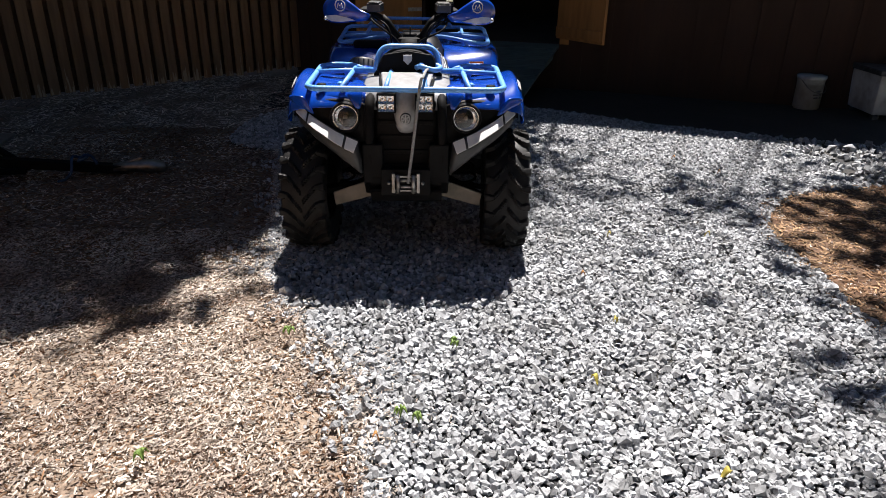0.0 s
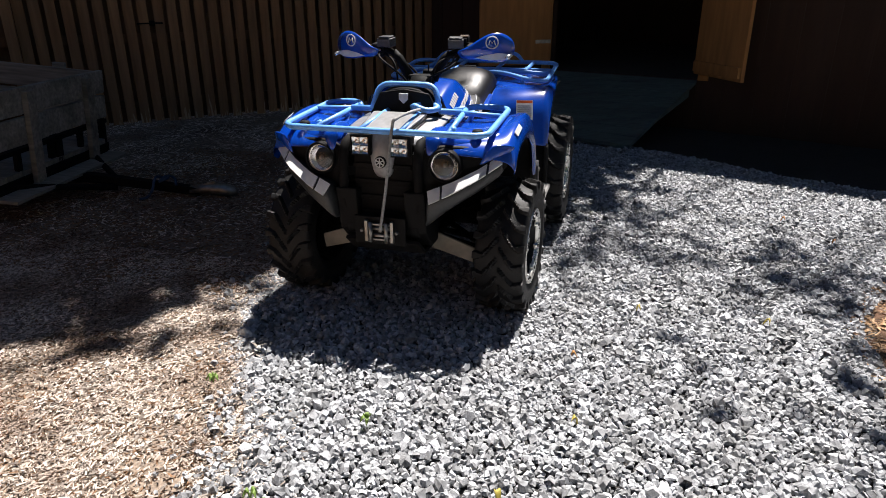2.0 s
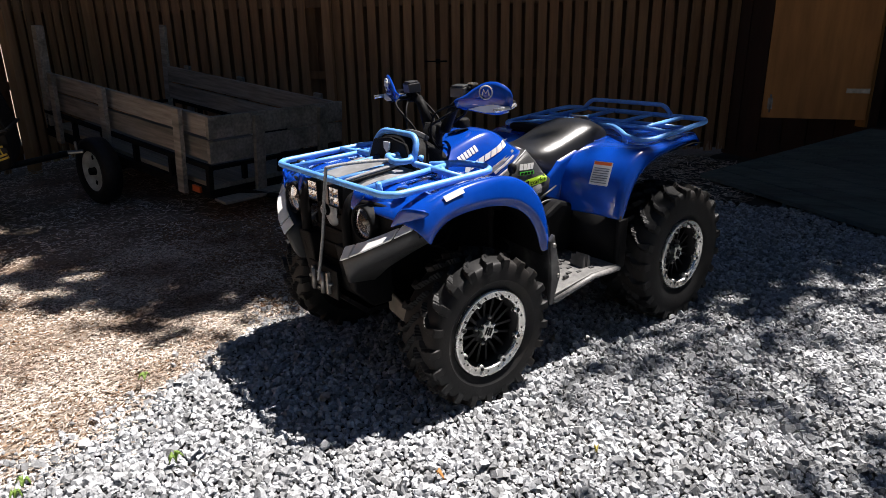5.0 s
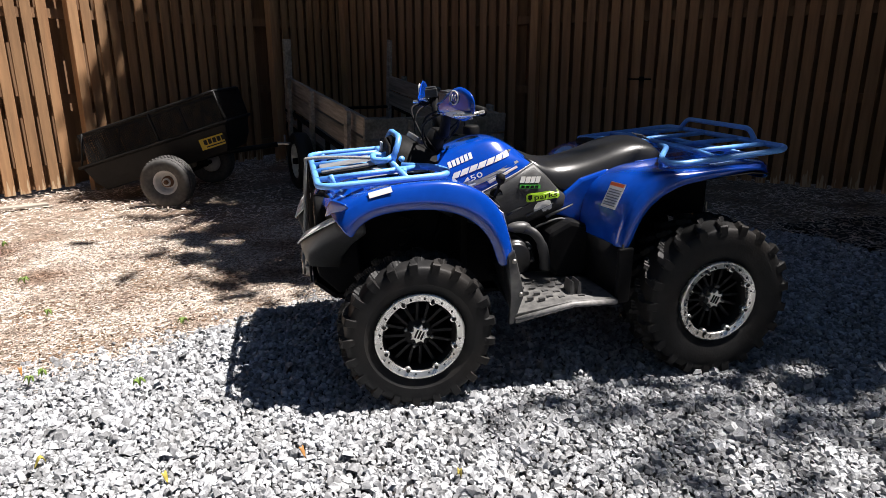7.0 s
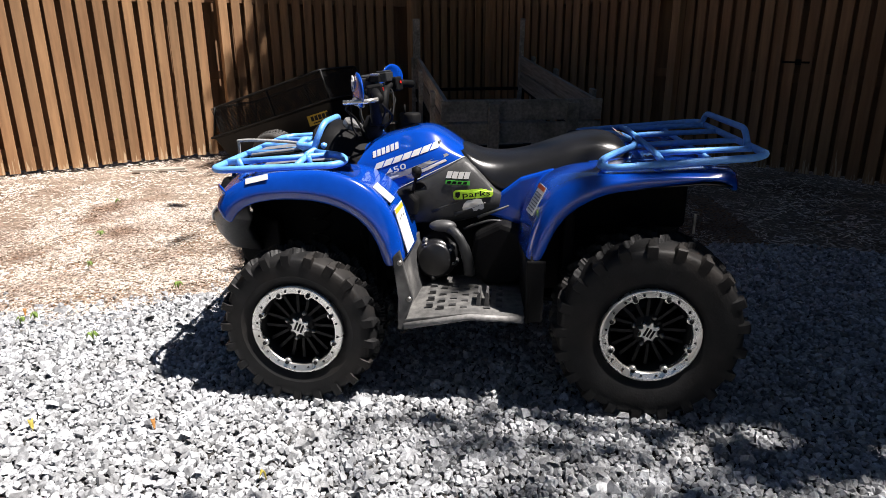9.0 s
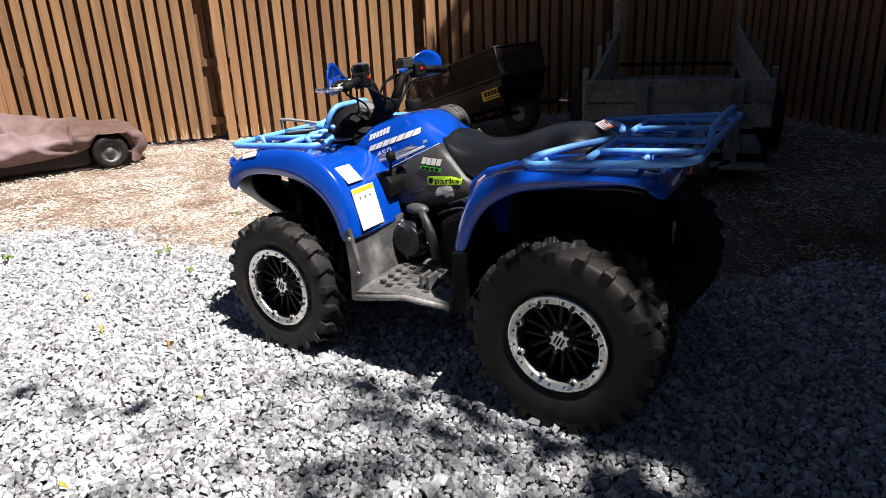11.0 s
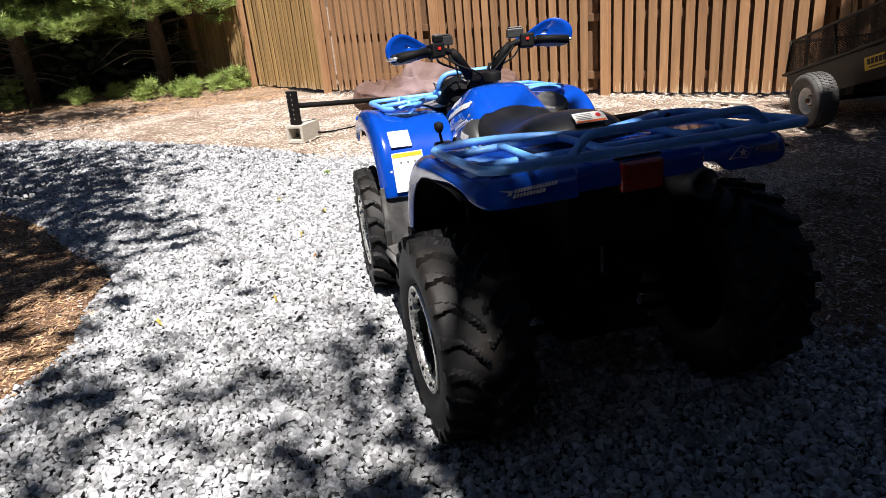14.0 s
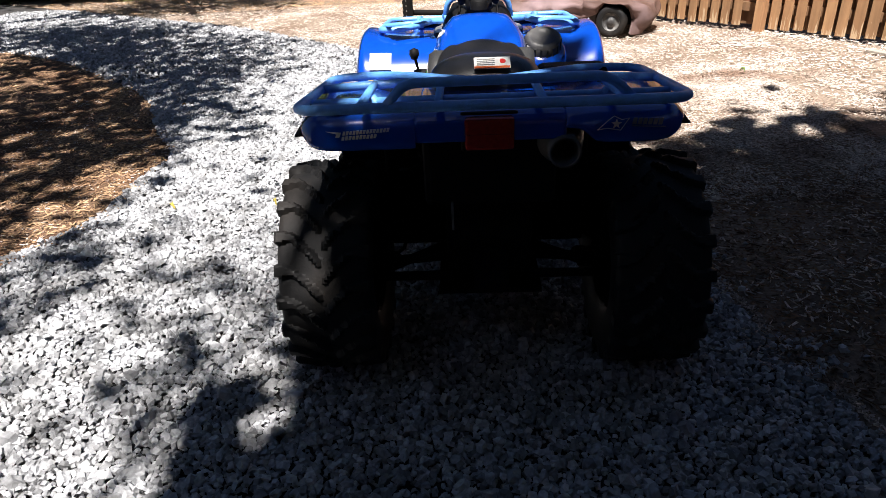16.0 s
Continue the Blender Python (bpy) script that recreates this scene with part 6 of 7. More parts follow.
                    p = [0, lo + (0 - s0)]
                if q[0] > ln:
                    q = [ln, hi - (s0 + (hi - lo) - ln)]
                if q[0] - p[0] < 0.01:
                    continue
                if sgn < 0:
                    p[0], q[0] = ln - p[0], ln - q[0]
                A, B = a + dd * p[0], a + dd * q[0]
                A.z, B.z = p[1], q[1]
                w = Vector((0, 0, t))
                k = len(V)
                nrm = dd.cross(Vector((0, 0, 1))) * (0.002 if sgn > 0 else -0.002)
                V += [A - w + nrm, B - w + nrm, B + w + nrm, A + w + nrm, A - w - nrm, B - w - nrm, B + w - nrm, A + w - nrm]
                F += [tuple(k + j for j in f) for f in BOX]
        return mesh("wires", V, F)
    for a, b in (((-0.5, y0, 0), (0.82, y0, 0)), ((0.82, y0, 0), (0.82, y1, 0)), ((-0.5, y1, 0), (0.82, y1, 0)), ((-0.52, y0, 0), (-0.52, y1, 0))):
        P("mesh_panel", wire_panel(a, b, 0.30, 0.57), "cart", "black expanded-metal mesh side", m=body)
    sg = P("sign_plate", box(0.53, 0.76, y0 - 0.012, y0 - 0.004, 0.10, 0.20), "yellow", "yellow maker's plate with plain dark blocks", m=body)
    for k in range(5):
        part("sign_block", box(0.567 + 0.043 * k, 0.60 + 0.043 * k, y0 - 0.0145, y0 - 0.0125, 0.14, 0.185), "cart", sg)
    part("sign_block", box(0.58, 0.76, y0 - 0.0145, y0 - 0.0125, 0.115, 0.125), "cart", sg)
    # wheels with wide turf tyres
    for y, f in ((-0.04, -1), (1.16, 1)):
        w = P("wheel", moved(lathe([(0.001, 0.05), (0.04, 0.05), (0.045, 0.0), (0.085, 0.0), (0.1, 0.05), (0.125, 0.075), (0.132, 0.07), (0.12, -0.07), (0.001, -0.07)], 32, "y"), Matrix.Rotation(0 if f > 0 else math.pi, 4, "Z")), "white", "off-white steel wheel with a rusty hub", m=pose(0.0, y, 0.229) @ Matrix.Scale(0.87, 4))
        tyre = lathe([(0.125, -0.075), (0.16, -0.105), (0.215, -0.11), (0.245, -0.095), (0.256, -0.05), (0.258, 0.0), (0.256, 0.05), (0.245, 0.095), (0.215, 0.11), (0.16, 0.105), (0.125, 0.075)], 48, "y")
        blocks = []
        for k in range(44):
            a = 2 * math.pi * k / 44
            for j in range(5):
                off = (j - 2) * 0.038
                blocks.append(moved(mesh("b", box_verts(-0.011, 0.011, off - 0.014, off + 0.014, 0.248 - 0.012 * (abs(j - 2) == 2), 0.264 - 0.012 * (abs(j - 2) == 2)), BOX), Matrix.Rotation(a + (0.07 if j % 2 else 0), 4, "Y")))
        part("tyre", join(tyre, *blocks), "turf", w, "dusty black turf tyre with small tread blocks")
        part("hub", moved(lathe([(0.001, 0.075), (0.022, 0.07), (0.026, 0.04), (0.055, 0.035), (0.06, 0.0)], 20, "y"), Matrix.Rotation(0 if f > 0 else math.pi, 4, "Z")), "mud", w, "rusty brown hub")
    P("axle", tube([(0, -0.02, 0.229), (0, 1.14, 0.229)], 0.02, 8), "dark")
    for y in (0.28, 0.86):
        P("axle_bracket", box(-0.05, 0.05, y - 0.02, y + 0.02, 0.22, 0.33), "dark")
    P("drawbar", tube([(-0.1, 0.57, 0.30), (0.3, 0.57, 0.40), (0.82, 0.72, 0.46)], 0.025, 8), "cart", "black drawbar towards the utility trailer")
    P("hitch", join(box(0.76, 0.94, 0.70, 0.79, 0.455, 0.475), tube([(0.89, 0.745, 0.47), (0.89, 0.745, 0.55)], 0.012, 8)), "steel", "bright steel hitch end with pin", bevel=0.003)


build_cart()


# ---- covered implement on the mulch, its hitch propped on a hollow block ----
def build_covered():
    root = thing("covered_implement", "low two-wheeled implement under a crumpled brown cloth cover", "implement", Matrix.Translation((-1.14, -5.6, 0)) @ Matrix.Rotation(radians(-25), 4, "Z"))
    n, k = 170, 100
    noise.seed_set(3)
    hx = [-1.0, -0.85, -0.62, -0.5, -0.15, 0.1, 0.2, 0.33, 0.40, 0.62, 0.75, 1.0]
    hz = [0.27, 0.31, 0.395, 0.415, 0.485, 0.555, 0.595, 0.555, 0.455, 0.38, 0.355, 0.36]
    # folds as lines in plan: start, end, height, half width
    folds = [((0.12, 0.1), (-0.6, 0.40), 0.035, 0.11), ((0.3, 0.16), (0.46, 0.32), 0.05, 0.07), ((0.23, 0.2), (0.14, 0.42), 0.04, 0.05), ((0.46, 0.32), (0.02, 0.43), 0.06, 0.09),
             ((0.02, 0.43), (-0.22, 0.27), 0.06, 0.09), ((-0.22, 0.27), (-0.52, 0.44), 0.05, 0.08), ((0.58, 0.36), (0.96, 0.28), 0.05, 0.09), ((0.92, 0.3), (0.86, -0.3), 0.035, 0.10),
             ((-0.1, 0.05), (-0.5, -0.05), 0.03, 0.10), ((0.7, 0.1), (0.5, 0.44), 0.04, 0.07), ((0.36, 0.26), (-0.02, 0.33), -0.06, 0.09), ((-0.1, 0.36), (-0.45, 0.32), -0.05, 0.07),
             ((0.55, 0.2), (0.62, 0.45), -0.045, 0.07), ((0.22, -0.1), (0.25, -0.4), 0.04, 0.09), ((-0.3, 0.1), (-0.8, -0.2), 0.03, 0.08), ((-0.7, 0.44), (-0.9, 0.1), 0.03, 0.08)]

    def fold(x, y):
        z = 0.0
        for (ax, ay), (bx, by), h, w in folds:
            ex, ey = bx - ax, by - ay
            f = max(0.0, min(1.0, ((x - ax) * ex + (y - ay) * ey) / (ex * ex + ey * ey)))
            away = math.hypot(x - ax - ex * f, y - ay - ey * f)
            z += 1.25 * h * max(0.0, 1 - away / w) ** 1.2 * math.sin(math.pi * (0.12 + 0.76 * f))
        return z
    V, F = [], []
    for i in range(n):
        for j in range(k):
            u, v = -1 + 2 * i / (n - 1), -1 + 2 * j / (k - 1)
            r = (abs(u) ** 6 + abs(v) ** 6) ** (1 / 6)
            q = min(1.0, r / 0.8) / max(r, 1e-6)
            # plan: rounded rectangle, skirt hanging beyond the rim
            x, y = 0.0 + 0.95 * u * q, 0.02 + 0.47 * v * q
            wx = 0.05 * noise.noise(Vector((x * 3, y * 3, 1)))
            wy = 0.05 * noise.noise(Vector((x * 3, y * 3, 7)))
            ridge = float(np.interp(x, hx, hz))
            rim = 0.30 + 0.03 * noise.noise(Vector((x * 2.2, y * 2.2, 5)))
            if x < -0.3:
                rim += 0.06
            z = rim + (ridge - rim) * math.exp(-((y - 0.1) / 0.25) ** 2)
            small = 1 - 2 * abs(noise.noise(Vector(((x + wx) * 2.2, (y + wy) * 5.0, 0.4))))
            z += fold(x + wx, y + wy) + 0.032 * (max(0, small) ** 4 - 0.2)
            d = max(0.0, (r - 0.8) / 0.2)
            if d > 0:
                low = 0.05
                if v > 0.5:
                    low = float(np.interp(x, [-0.95, -0.88, -0.78, -0.70, -0.52, -0.44, -0.3, 0.0, 0.3, 0.6, 0.75, 0.86], [0.03, 0.10, 0.30, 0.345, 0.345, 0.235, 0.19, 0.165, 0.15, 0.19, 0.14, 0.03]))
                z = z * (1 - d) + min(low, z) * d
                wave = 1 - 2 * abs(noise.noise(Vector((x * 3.0 + 0.8 * d, y * 3.0, 8 + 0.9 * d))))
                out = 0.075 * wave * math.sin(min(1, d * 1.15) * math.pi) - 0.035 * d
                x += out * math.copysign(1, u) * (abs(u) >= abs(v))
                y += out * math.copysign(1, v) * (abs(v) > abs(u))
            V.append((x, y, max(0.03, z)))
    for i in range(n - 1):
        for j in range(k - 1):
            a = i * k + j
            F.append((a, a + k, a + k + 1, a + 1))
    part("cover", mesh("cover", V, F, True), "cover", root, "brown cloth cover lying in deep folds, mauve patches standing for sunlit cloth", solid=0.006)
    low = [(-0.44, -0.36), (0.68, -0.36), (0.80, -0.2), (0.80, 0.3), (0.68, 0.40), (-0.44, 0.40)]
    # The shade under the cover is put into this body's near-black colour.
    part("body", loft([[(0.05 + (x - 0.05) * q, y * q, z) for x, y in low] for z, q in ((0.045, 0.93), (0.09, 0.99), (0.27, 1.0))], smooth=False), "maroon", root, "maroon body, near black for the shade under the cover", bevel=0.02)
    part("frame", box(-0.75, -0.34, -0.30, 0.32, 0.11, 0.19), "dark", root)
    for y in (0.45, -0.40):
        w = part("wheel", lathe([(0.001, 0.045), (0.03, 0.05), (0.05, 0.02), (0.08, 0.02), (0.095, 0.05)], 24, "y"), "guard", root, "dull grey steel wheel", m=pose(-0.61, y, 0.168))
        part("tyre", lathe([(0.095, -0.05), (0.13, -0.062), (0.158, -0.05), (0.168, 0), (0.158, 0.05), (0.13, 0.062), (0.095, 0.05)], 32, "y"), "rubber", w)
    inv = root.matrix_basis.inverted()

    def world_tube(line, r):
        return moved(tube(line, r, 8), inv)
    part("hitch_bar", world_tube([(-0.55, -5.40, 0.22), (0.62, -4.72, 0.375)], 0.028), "dark", root, "long black hitch bar")
    pl = box(-0.035, 0.035, -0.06, 0.06, 0.185, 0.53)
    part("hitch_plate", moved(pl, inv @ Matrix.Translation((0.655, -4.70, 0)) @ Matrix.Rotation(radians(28), 4, "Z")), "dark", root, "upright black steel plate with bolt holes", bevel=0.004)
    hole = lathe([(0.001, 0.004), (0.008, 0.004), (0.009, 0.0)], 8)
    for kz in range(6):
        for sy in (-0.045, 0.045):
            part("plate_bolt", moved(hole, inv @ Matrix.Translation((0.655, -4.70, 0)) @ Matrix.Rotation(radians(28), 4, "Z") @ Matrix.Translation((0.035, sy, 0.25 + 0.05 * kz))), "steel", root)
    part("chain", world_tube(smooth_line([(0.62, -4.74, 0.12), (0.35, -4.9, 0.03), (-0.1, -5.1, 0.02)], 6), 0.01), "dark", root)
    # hollow block
    bm = bmesh.new()
    W, H, D, t = 0.2, 0.185, 0.36, 0.032
    out = [(-W / 2, 0), (W / 2, 0), (W / 2, H), (-W / 2, H)]
    inn = [(-W / 2 + t, t), (W / 2 - t, t), (W / 2 - t, H - t), (-W / 2 + t, H - t)]
    V = [(x, -D / 2, z) for x, z in out] + [(x, -D / 2, z) for x, z in inn] + [(x, D / 2, z) for x, z in out] + [(x, D / 2, z) for x, z in inn]
    F = []
    for i in range(4):
        j = (i + 1) % 4
        F += [(i, j, 4 + j, 4 + i), (8 + i, 12 + i, 12 + j, 8 + j), (i, 8 + i, 8 + j, j), (4 + i, 4 + j, 12 + j, 12 + i)]
    me = join(mesh("block", V, F), box(-W / 2 + t - 0.004, W / 2 - t + 0.004, -0.016, 0.016, t - 0.004, H - t + 0.004))
    bm.from_mesh(me)
    bmesh.ops.recalc_face_normals(bm, faces=bm.faces)
    bm.to_mesh(me)
    bm.free()
    ob = part("concrete_block", me, "concrete", None, m=pose(0.59, -4.80, 0.0, 0, 0, -35), bevel=0.005)
    tagged(ob, "pale hollow concrete block propping the hitch plate", "concrete block")


build_covered()


# ---- shaded things beside the shed ----
def build_pail():
    m = pose(3.98, 2.97, 0, 0, 0, 20) @ Matrix.Scale(0.88, 4)
    pail = thing("pail", "dirty white plastic pail with a faded print", "bucket", m)
    part("body", lathe([(0.001, 0.004), (0.125, 0.004), (0.13, 0.012), (0.148, 0.34), (0.155, 0.345), (0.155, 0.37), (0.146, 0.37), (0.143, 0.02), (0.001, 0.018)], 40, "z"), "pail", pail)
    part("lid", lathe([(0.158, 0.355), (0.16, 0.378), (0.15, 0.384), (0.001, 0.38)], 40, "z"), "pail", pail)
    for k, w in enumerate((0.07, 0.09, 0.05)):
        part("print_bar", box(-w, w * 0.4, -0.1465, -0.1435, 0.14 + 0.035 * k, 0.155 + 0.035 * k), "ink", pail, "plain dark print bar", m=pose(0, 0.003 - 0.002 * k, 0, 0, 0, 0))
    part("handle", tube(smooth_line([(-0.155, 0, 0.34), (-0.12, -0.12, 0.24), (0, -0.165, 0.20), (0.12, -0.12, 0.24), (0.155, 0, 0.34)], 6), 0.004, 6), "steel", pail)
    tote = thing("storage_box", "grey storage box with a lid in the shade", "box", pose(4.56, 2.66, 0, 0, 0, 84))
    part("body", loft([[(-0.25, -0.2, 0.05), (0.25, -0.2, 0.05), (0.25, 0.2, 0.05), (-0.25, 0.2, 0.05)], [(-0.28, -0.22, 0.42), (0.28, -0.22, 0.42), (0.28, 0.22, 0.42), (-0.28, 0.22, 0.42)]], smooth=False), "pail", tote, bevel=0.01)
    part("lid", box(-0.3, 0.3, -0.24, 0.24, 0.42, 0.47), "guard", tote, bevel=0.01)
    for x in (-0.2, 0.2):
        for y in (-0.15, 0.15):
            part("foot", box(x - 0.03, x + 0.03, y - 0.03, y + 0.03, 0, 0.05), "guard", tote)


build_pail()

# latch on the north fence
fa = Vector((FENCE_A_END[0] - CORNER[0], FENCE_A_END[1] - CORNER[1], 0)).normalized()
lat = thing("gate_latch", "small dark metal gate latch on the shaded fence", "latch", Matrix.Translation((-3.965, 2.76, 1.05)) @ Matrix.Rotation(math.atan2(fa.y, fa.x), 4, "Z"))
part("latch_plate", box(-0.09, 0.09, -0.02, 0.012, -0.025, 0.025), "dark", lat, bevel=0.004)
part("latch_bar", tube([(-0.13, -0.025, 0.0), (0.12, -0.025, 0.0)], 0.009, 8), "dark", lat)


# ---- trees ----
def leaf_cloud(centres, per, spread, size, seed):
    rng = np.random.default_rng(seed)
    C = np.repeat(np.asarray(centres), per, 0)
    P = C + rng.normal(0, 1, C.shape) * np.asarray(spread)
    a = rng.normal(0, 1, C.shape)
    a /= np.linalg.norm(a, axis=1)[:, None]
    b = np.cross(a, rng.normal(0, 1, C.shape))
    b /= np.linalg.norm(b, axis=1)[:, None]
    s = rng.uniform(0.6, 1.3, (len(P), 1)) * size
    V = np.stack([P - a * s, P + b * s * 0.55, P + a * s, P - b * s * 0.55], 1).reshape(-1, 3)
    return bulk_mesh("leaves", V, np.arange(len(V)).reshape(-1, 4))


def build_tree(name, base, crown, radii, clumps, per, size, seed, label, mat="leaf", thick=1.0, hollow=0.35):
    rnd = random.Random(seed)
    root = thing(name, label, "tree", pose(*base))
    c = Vector(crown) - Vector(base)
    top = c + Vector((0, 0, radii[2] * 0.6))
    trunk = smooth_line([(0, 0, -0.1), (c.x * 0.15, c.y * 0.15, c.z * 0.35), (c.x * 0.7, c.y * 0.7, c.z * 0.8), tuple(top)], 6)
    part("trunk", tube(trunk, [(0.2 * (1 - 0.85 * i / (len(trunk) - 1)) + 0.02) * thick for i in range(len(trunk))], 10), "bark", root)
    pts = []
    while len(pts) < clumps:
        p = Vector((rnd.uniform(-1, 1), rnd.uniform(-1, 1), rnd.uniform(-1, 1)))
        if hollow < p.length < 1:
            pts.append((c.x + p.x * radii[0], c.y + p.y * radii[1], c.z + p.z * radii[2]))
    for i, p in enumerate(pts[:14]):
        s = trunk[len(trunk) // 2 + (i % 8)]
        mid = (Vector(s) + Vector(p)) / 2 + Vector((0, 0, -0.2))
        part("limb", tube(smooth_line([s, mid, p], 4), [(0.034 - 0.0034 * k) * thick for k in range(9)], 5), "bark", root)
    sp = (0.34, 0.34, 0.22)
    part("crown", leaf_cloud(pts, per, sp, size, seed), mat, root)
    tagged(root, label, "tree", group="leafy trees")
    return root


build_tree("shade_tree", (-6.6, 7.8, 0), (-4.0, 4.85, 8.4), (3.0, 2.7, 2.0), 280, 46, 0.15, 11, "tall leafy tree behind the shaded fence")
build_tree("shade_tree", (-8.6, 5.8, 0), (-6.1, 3.2, 8.0), (2.0, 2.1, 1.8), 300, 46, 0.16, 15, "tall leafy tree behind the fence corner")
build_tree("shade_tree", (-2.6, 9.0, 0), (-1.95, 4.85, 7.8), (2.05, 2.5, 1.9), 310, 46, 0.15, 12, "tall leafy tree behind the shed")
build_tree("shade_tree", (0.6, 9.8, 0), (0.25, 5.3, 7.2), (0.72, 1.2, 1.1), 120, 46, 0.15, 14, "tall leafy tree over the shed roof")
# Unseen handful of leaves, placed to cast dapples beside the quad.
build_tree("shade_tree", (3.2, 9.9, 0), (1.33, 4.08, 7.5), (0.12, 0.2, 0.2), 4, 15, 0.09, 31, "unseen slim tree with few leaves, placed to dapple the gravel", thick=0.35)
build_tree("shade_tree", (5.6, 8.6, 0), (3.78, 1.1, 7.6), (1.35, 3.1, 1.3), 126, 33, 0.11, 13, "leafy tree overhanging the driveway")
# Two more unseen crowns of few leaves, added for gravel dapples.
build_tree("shade_tree", (5.0, 9.4, 0), (1.76, 6.78, 13.6), (0.2, 0.3, 0.6), 6, 19, 0.10, 16, "unseen slim tree above the shed, placed to dapple the gravel", thick=0.22)
build_tree("shade_tree", (6.4, 8.4, 0), (2.55, 4.72, 10.0), (0.33, 0.1, 0.4), 6, 19, 0.10, 29, "unseen slim leaning tree, placed to dapple the driveway", thick=0.3)
build_tree("shade_tree", (10.5, -5.5, 0), (5.3, -6.1, 7.0), (1.9, 1.3, 0.8), 60, 34, 0.12, 37, "leafy tree leaning over the end of the drive", thick=0.8)
build_tree("shade_tree", (10.5, 3.0, 0), (6.0, -2.2, 7.2), (2.1, 2.1, 1.3), 80, 40, 0.13, 17, "leafy tree beyond the driveway")

# Unseen crown added to close a sunny gap between two shadows.
build_tree("shade_tree", (-4.8, 8.8, 0), (-1.32, 3.12, 7.8), (0.68, 0.68, 0.9), 42, 46, 0.14, 18, "unseen tall tree added to fill a gap in the shade")
build_tree("shade_tree", (-3.4, 11.0, 0), (-2.6, 8.2, 8.0), (2.2, 1.7, 1.4), 200, 46, 0.16, 20, "tall leafy tree far behind the shaded fence")
build_tree("shade_tree", (-7.4, 4.6, 0), (-3.95, 1.45, 8.0), (0.3, 0.3, 0.5), 16, 40, 0.14, 23, "tall leafy tree reaching over the dump cart", thick=0.6)
# Unseen low canopy, added to keep sky light off fence and trailer.
build_tree("shade_tree", (-7.0, 6.4, 0), (-4.7, 2.7, 4.9), (2.4, 1.4, 0.8), 120, 46, 0.15, 41, "unseen low leafy tree added to block sky light over the shaded fence")
build_tree("shade_tree", (-9.4, 3.8, 0), (-5.55, 1.15, 8.0), (1.05, 1.0, 1.0), 120, 46, 0.15, 19, "tall leafy tree behind the long fence")


def build_pine(base, height, reach, seed, boughs, low=0.5, crown=False, foliage="sunlit_needles", twigs=0, label="white pine with long soft needle sprays, boughs hanging low", thicket=0, skirt=0):
    """Trunk, drooping boughs and tufts of long needles."""
    rng = np.random.default_rng(seed)
    root = thing("pine_tree", label, "tree", pose(*base))
    part("trunk", tube([(0, 0, -0.1), (0.05, 0, height * 0.5), (0, 0.05, height)], [0.026 * height, 0.018 * height, 0.005 * height], 12), "bark", root)
    tips = []
    for i in range(boughs):
        z = low + (height - low) * (i / boughs) ** 1.3
        a = rng.uniform(0, 2 * math.pi)
        ln = reach * (1 - 0.7 * z / height) * rng.uniform(0.75, 1.1)
        p0 = Vector((0, 0, z))
        p1 = Vector((math.cos(a) * ln * 0.5, math.sin(a) * ln * 0.5, z + 0.12 * ln))
        p2 = Vector((math.cos(a) * ln, math.sin(a) * ln, z - 0.05 * ln))
        ln_pts = smooth_line([p0, p1, p2], 5)
        part("bough", tube(ln_pts, [0.028 - 0.0022 * k for k in range(len(ln_pts))], 5), "bark", root)
        for k in range(int(10 + 8 * ln)):
            t = rng.uniform(0.35, 1.0)
            q = p0 * (1 - t) ** 2 + p1 * 2 * t * (1 - t) + p2 * t * t
            side = rng.normal(0, 0.16 * ln * (1.15 - t) + 0.06, 3)
            tips.append(q + Vector((side[0], side[1], side[2] * 0.45)))
    # the lowest sunny boughs reach out over the yard, thick with tufts
    for i in range(skirt):
        a, z, ln = radians(rng.uniform(15, 172)), rng.uniform(1.45, 2.5), reach * rng.uniform(0.55, 0.85)
        z -= 0.3 * max(0.0, -math.cos(a))
        p0, p1 = Vector((0, 0, z)), Vector((math.cos(a) * ln * 0.5, math.sin(a) * ln * 0.5, z + 0.12))
        p2 = Vector((math.cos(a) * ln, math.sin(a) * ln, z - rng.uniform(0.0, 0.2)))
        way = smooth_line([p0, p1, p2], 5)
        part("bough", tube(way, [0.022 - 0.0017 * k for k in range(len(way))], 5), "bark", root)
        for k in range(34):
            t = rng.uniform(0.5, 1.02)
            q = p0 * (1 - t) ** 2 + p1 * 2 * t * (1 - t) + p2 * t * t
            side = rng.normal(0, 0.12, 3)
            tips.append(q + Vector((side[0], side[1], side[2] * 0.35)))
    T = np.array([tuple(t) for t in tips])
    per = 26
    C = np.repeat(T, per, 0)
    d = rng.normal(0, 1, C.shape)
    d[:, 2] = np.abs(d[:, 2]) * 0.55 + 0.05
    d[:, :2] += C[:, :2] / (np.linalg.norm(C[:, :2], axis=1)[:, None] + 0.1) * 0.7
    d /= np.linalg.norm(d, axis=1)[:, None]
    ln = rng.uniform(0.09, 0.16, (len(C), 1))
    w = np.cross(d, rng.normal(0, 1, C.shape))
    w /= np.linalg.norm(w, axis=1)[:, None]
    w *= 0.0042
    C = C + rng.normal(0, 0.025, C.shape)
    V = np.stack([C - w, C + w, C + d * ln], 1).reshape(-1, 3)
    part("needles", bulk_mesh("needles", V, np.arange(len(V)).reshape(-1, 3)), foliage, root)
    for i in range(twigs):
        a, z, ln = rng.uniform(0, 2 * math.pi), rng.uniform(0.3, 1.3), rng.uniform(0.6, 1.7)
        ca, sa, bend = math.cos(a) * ln, math.sin(a) * ln, rng.uniform(-0.3, 0.3)
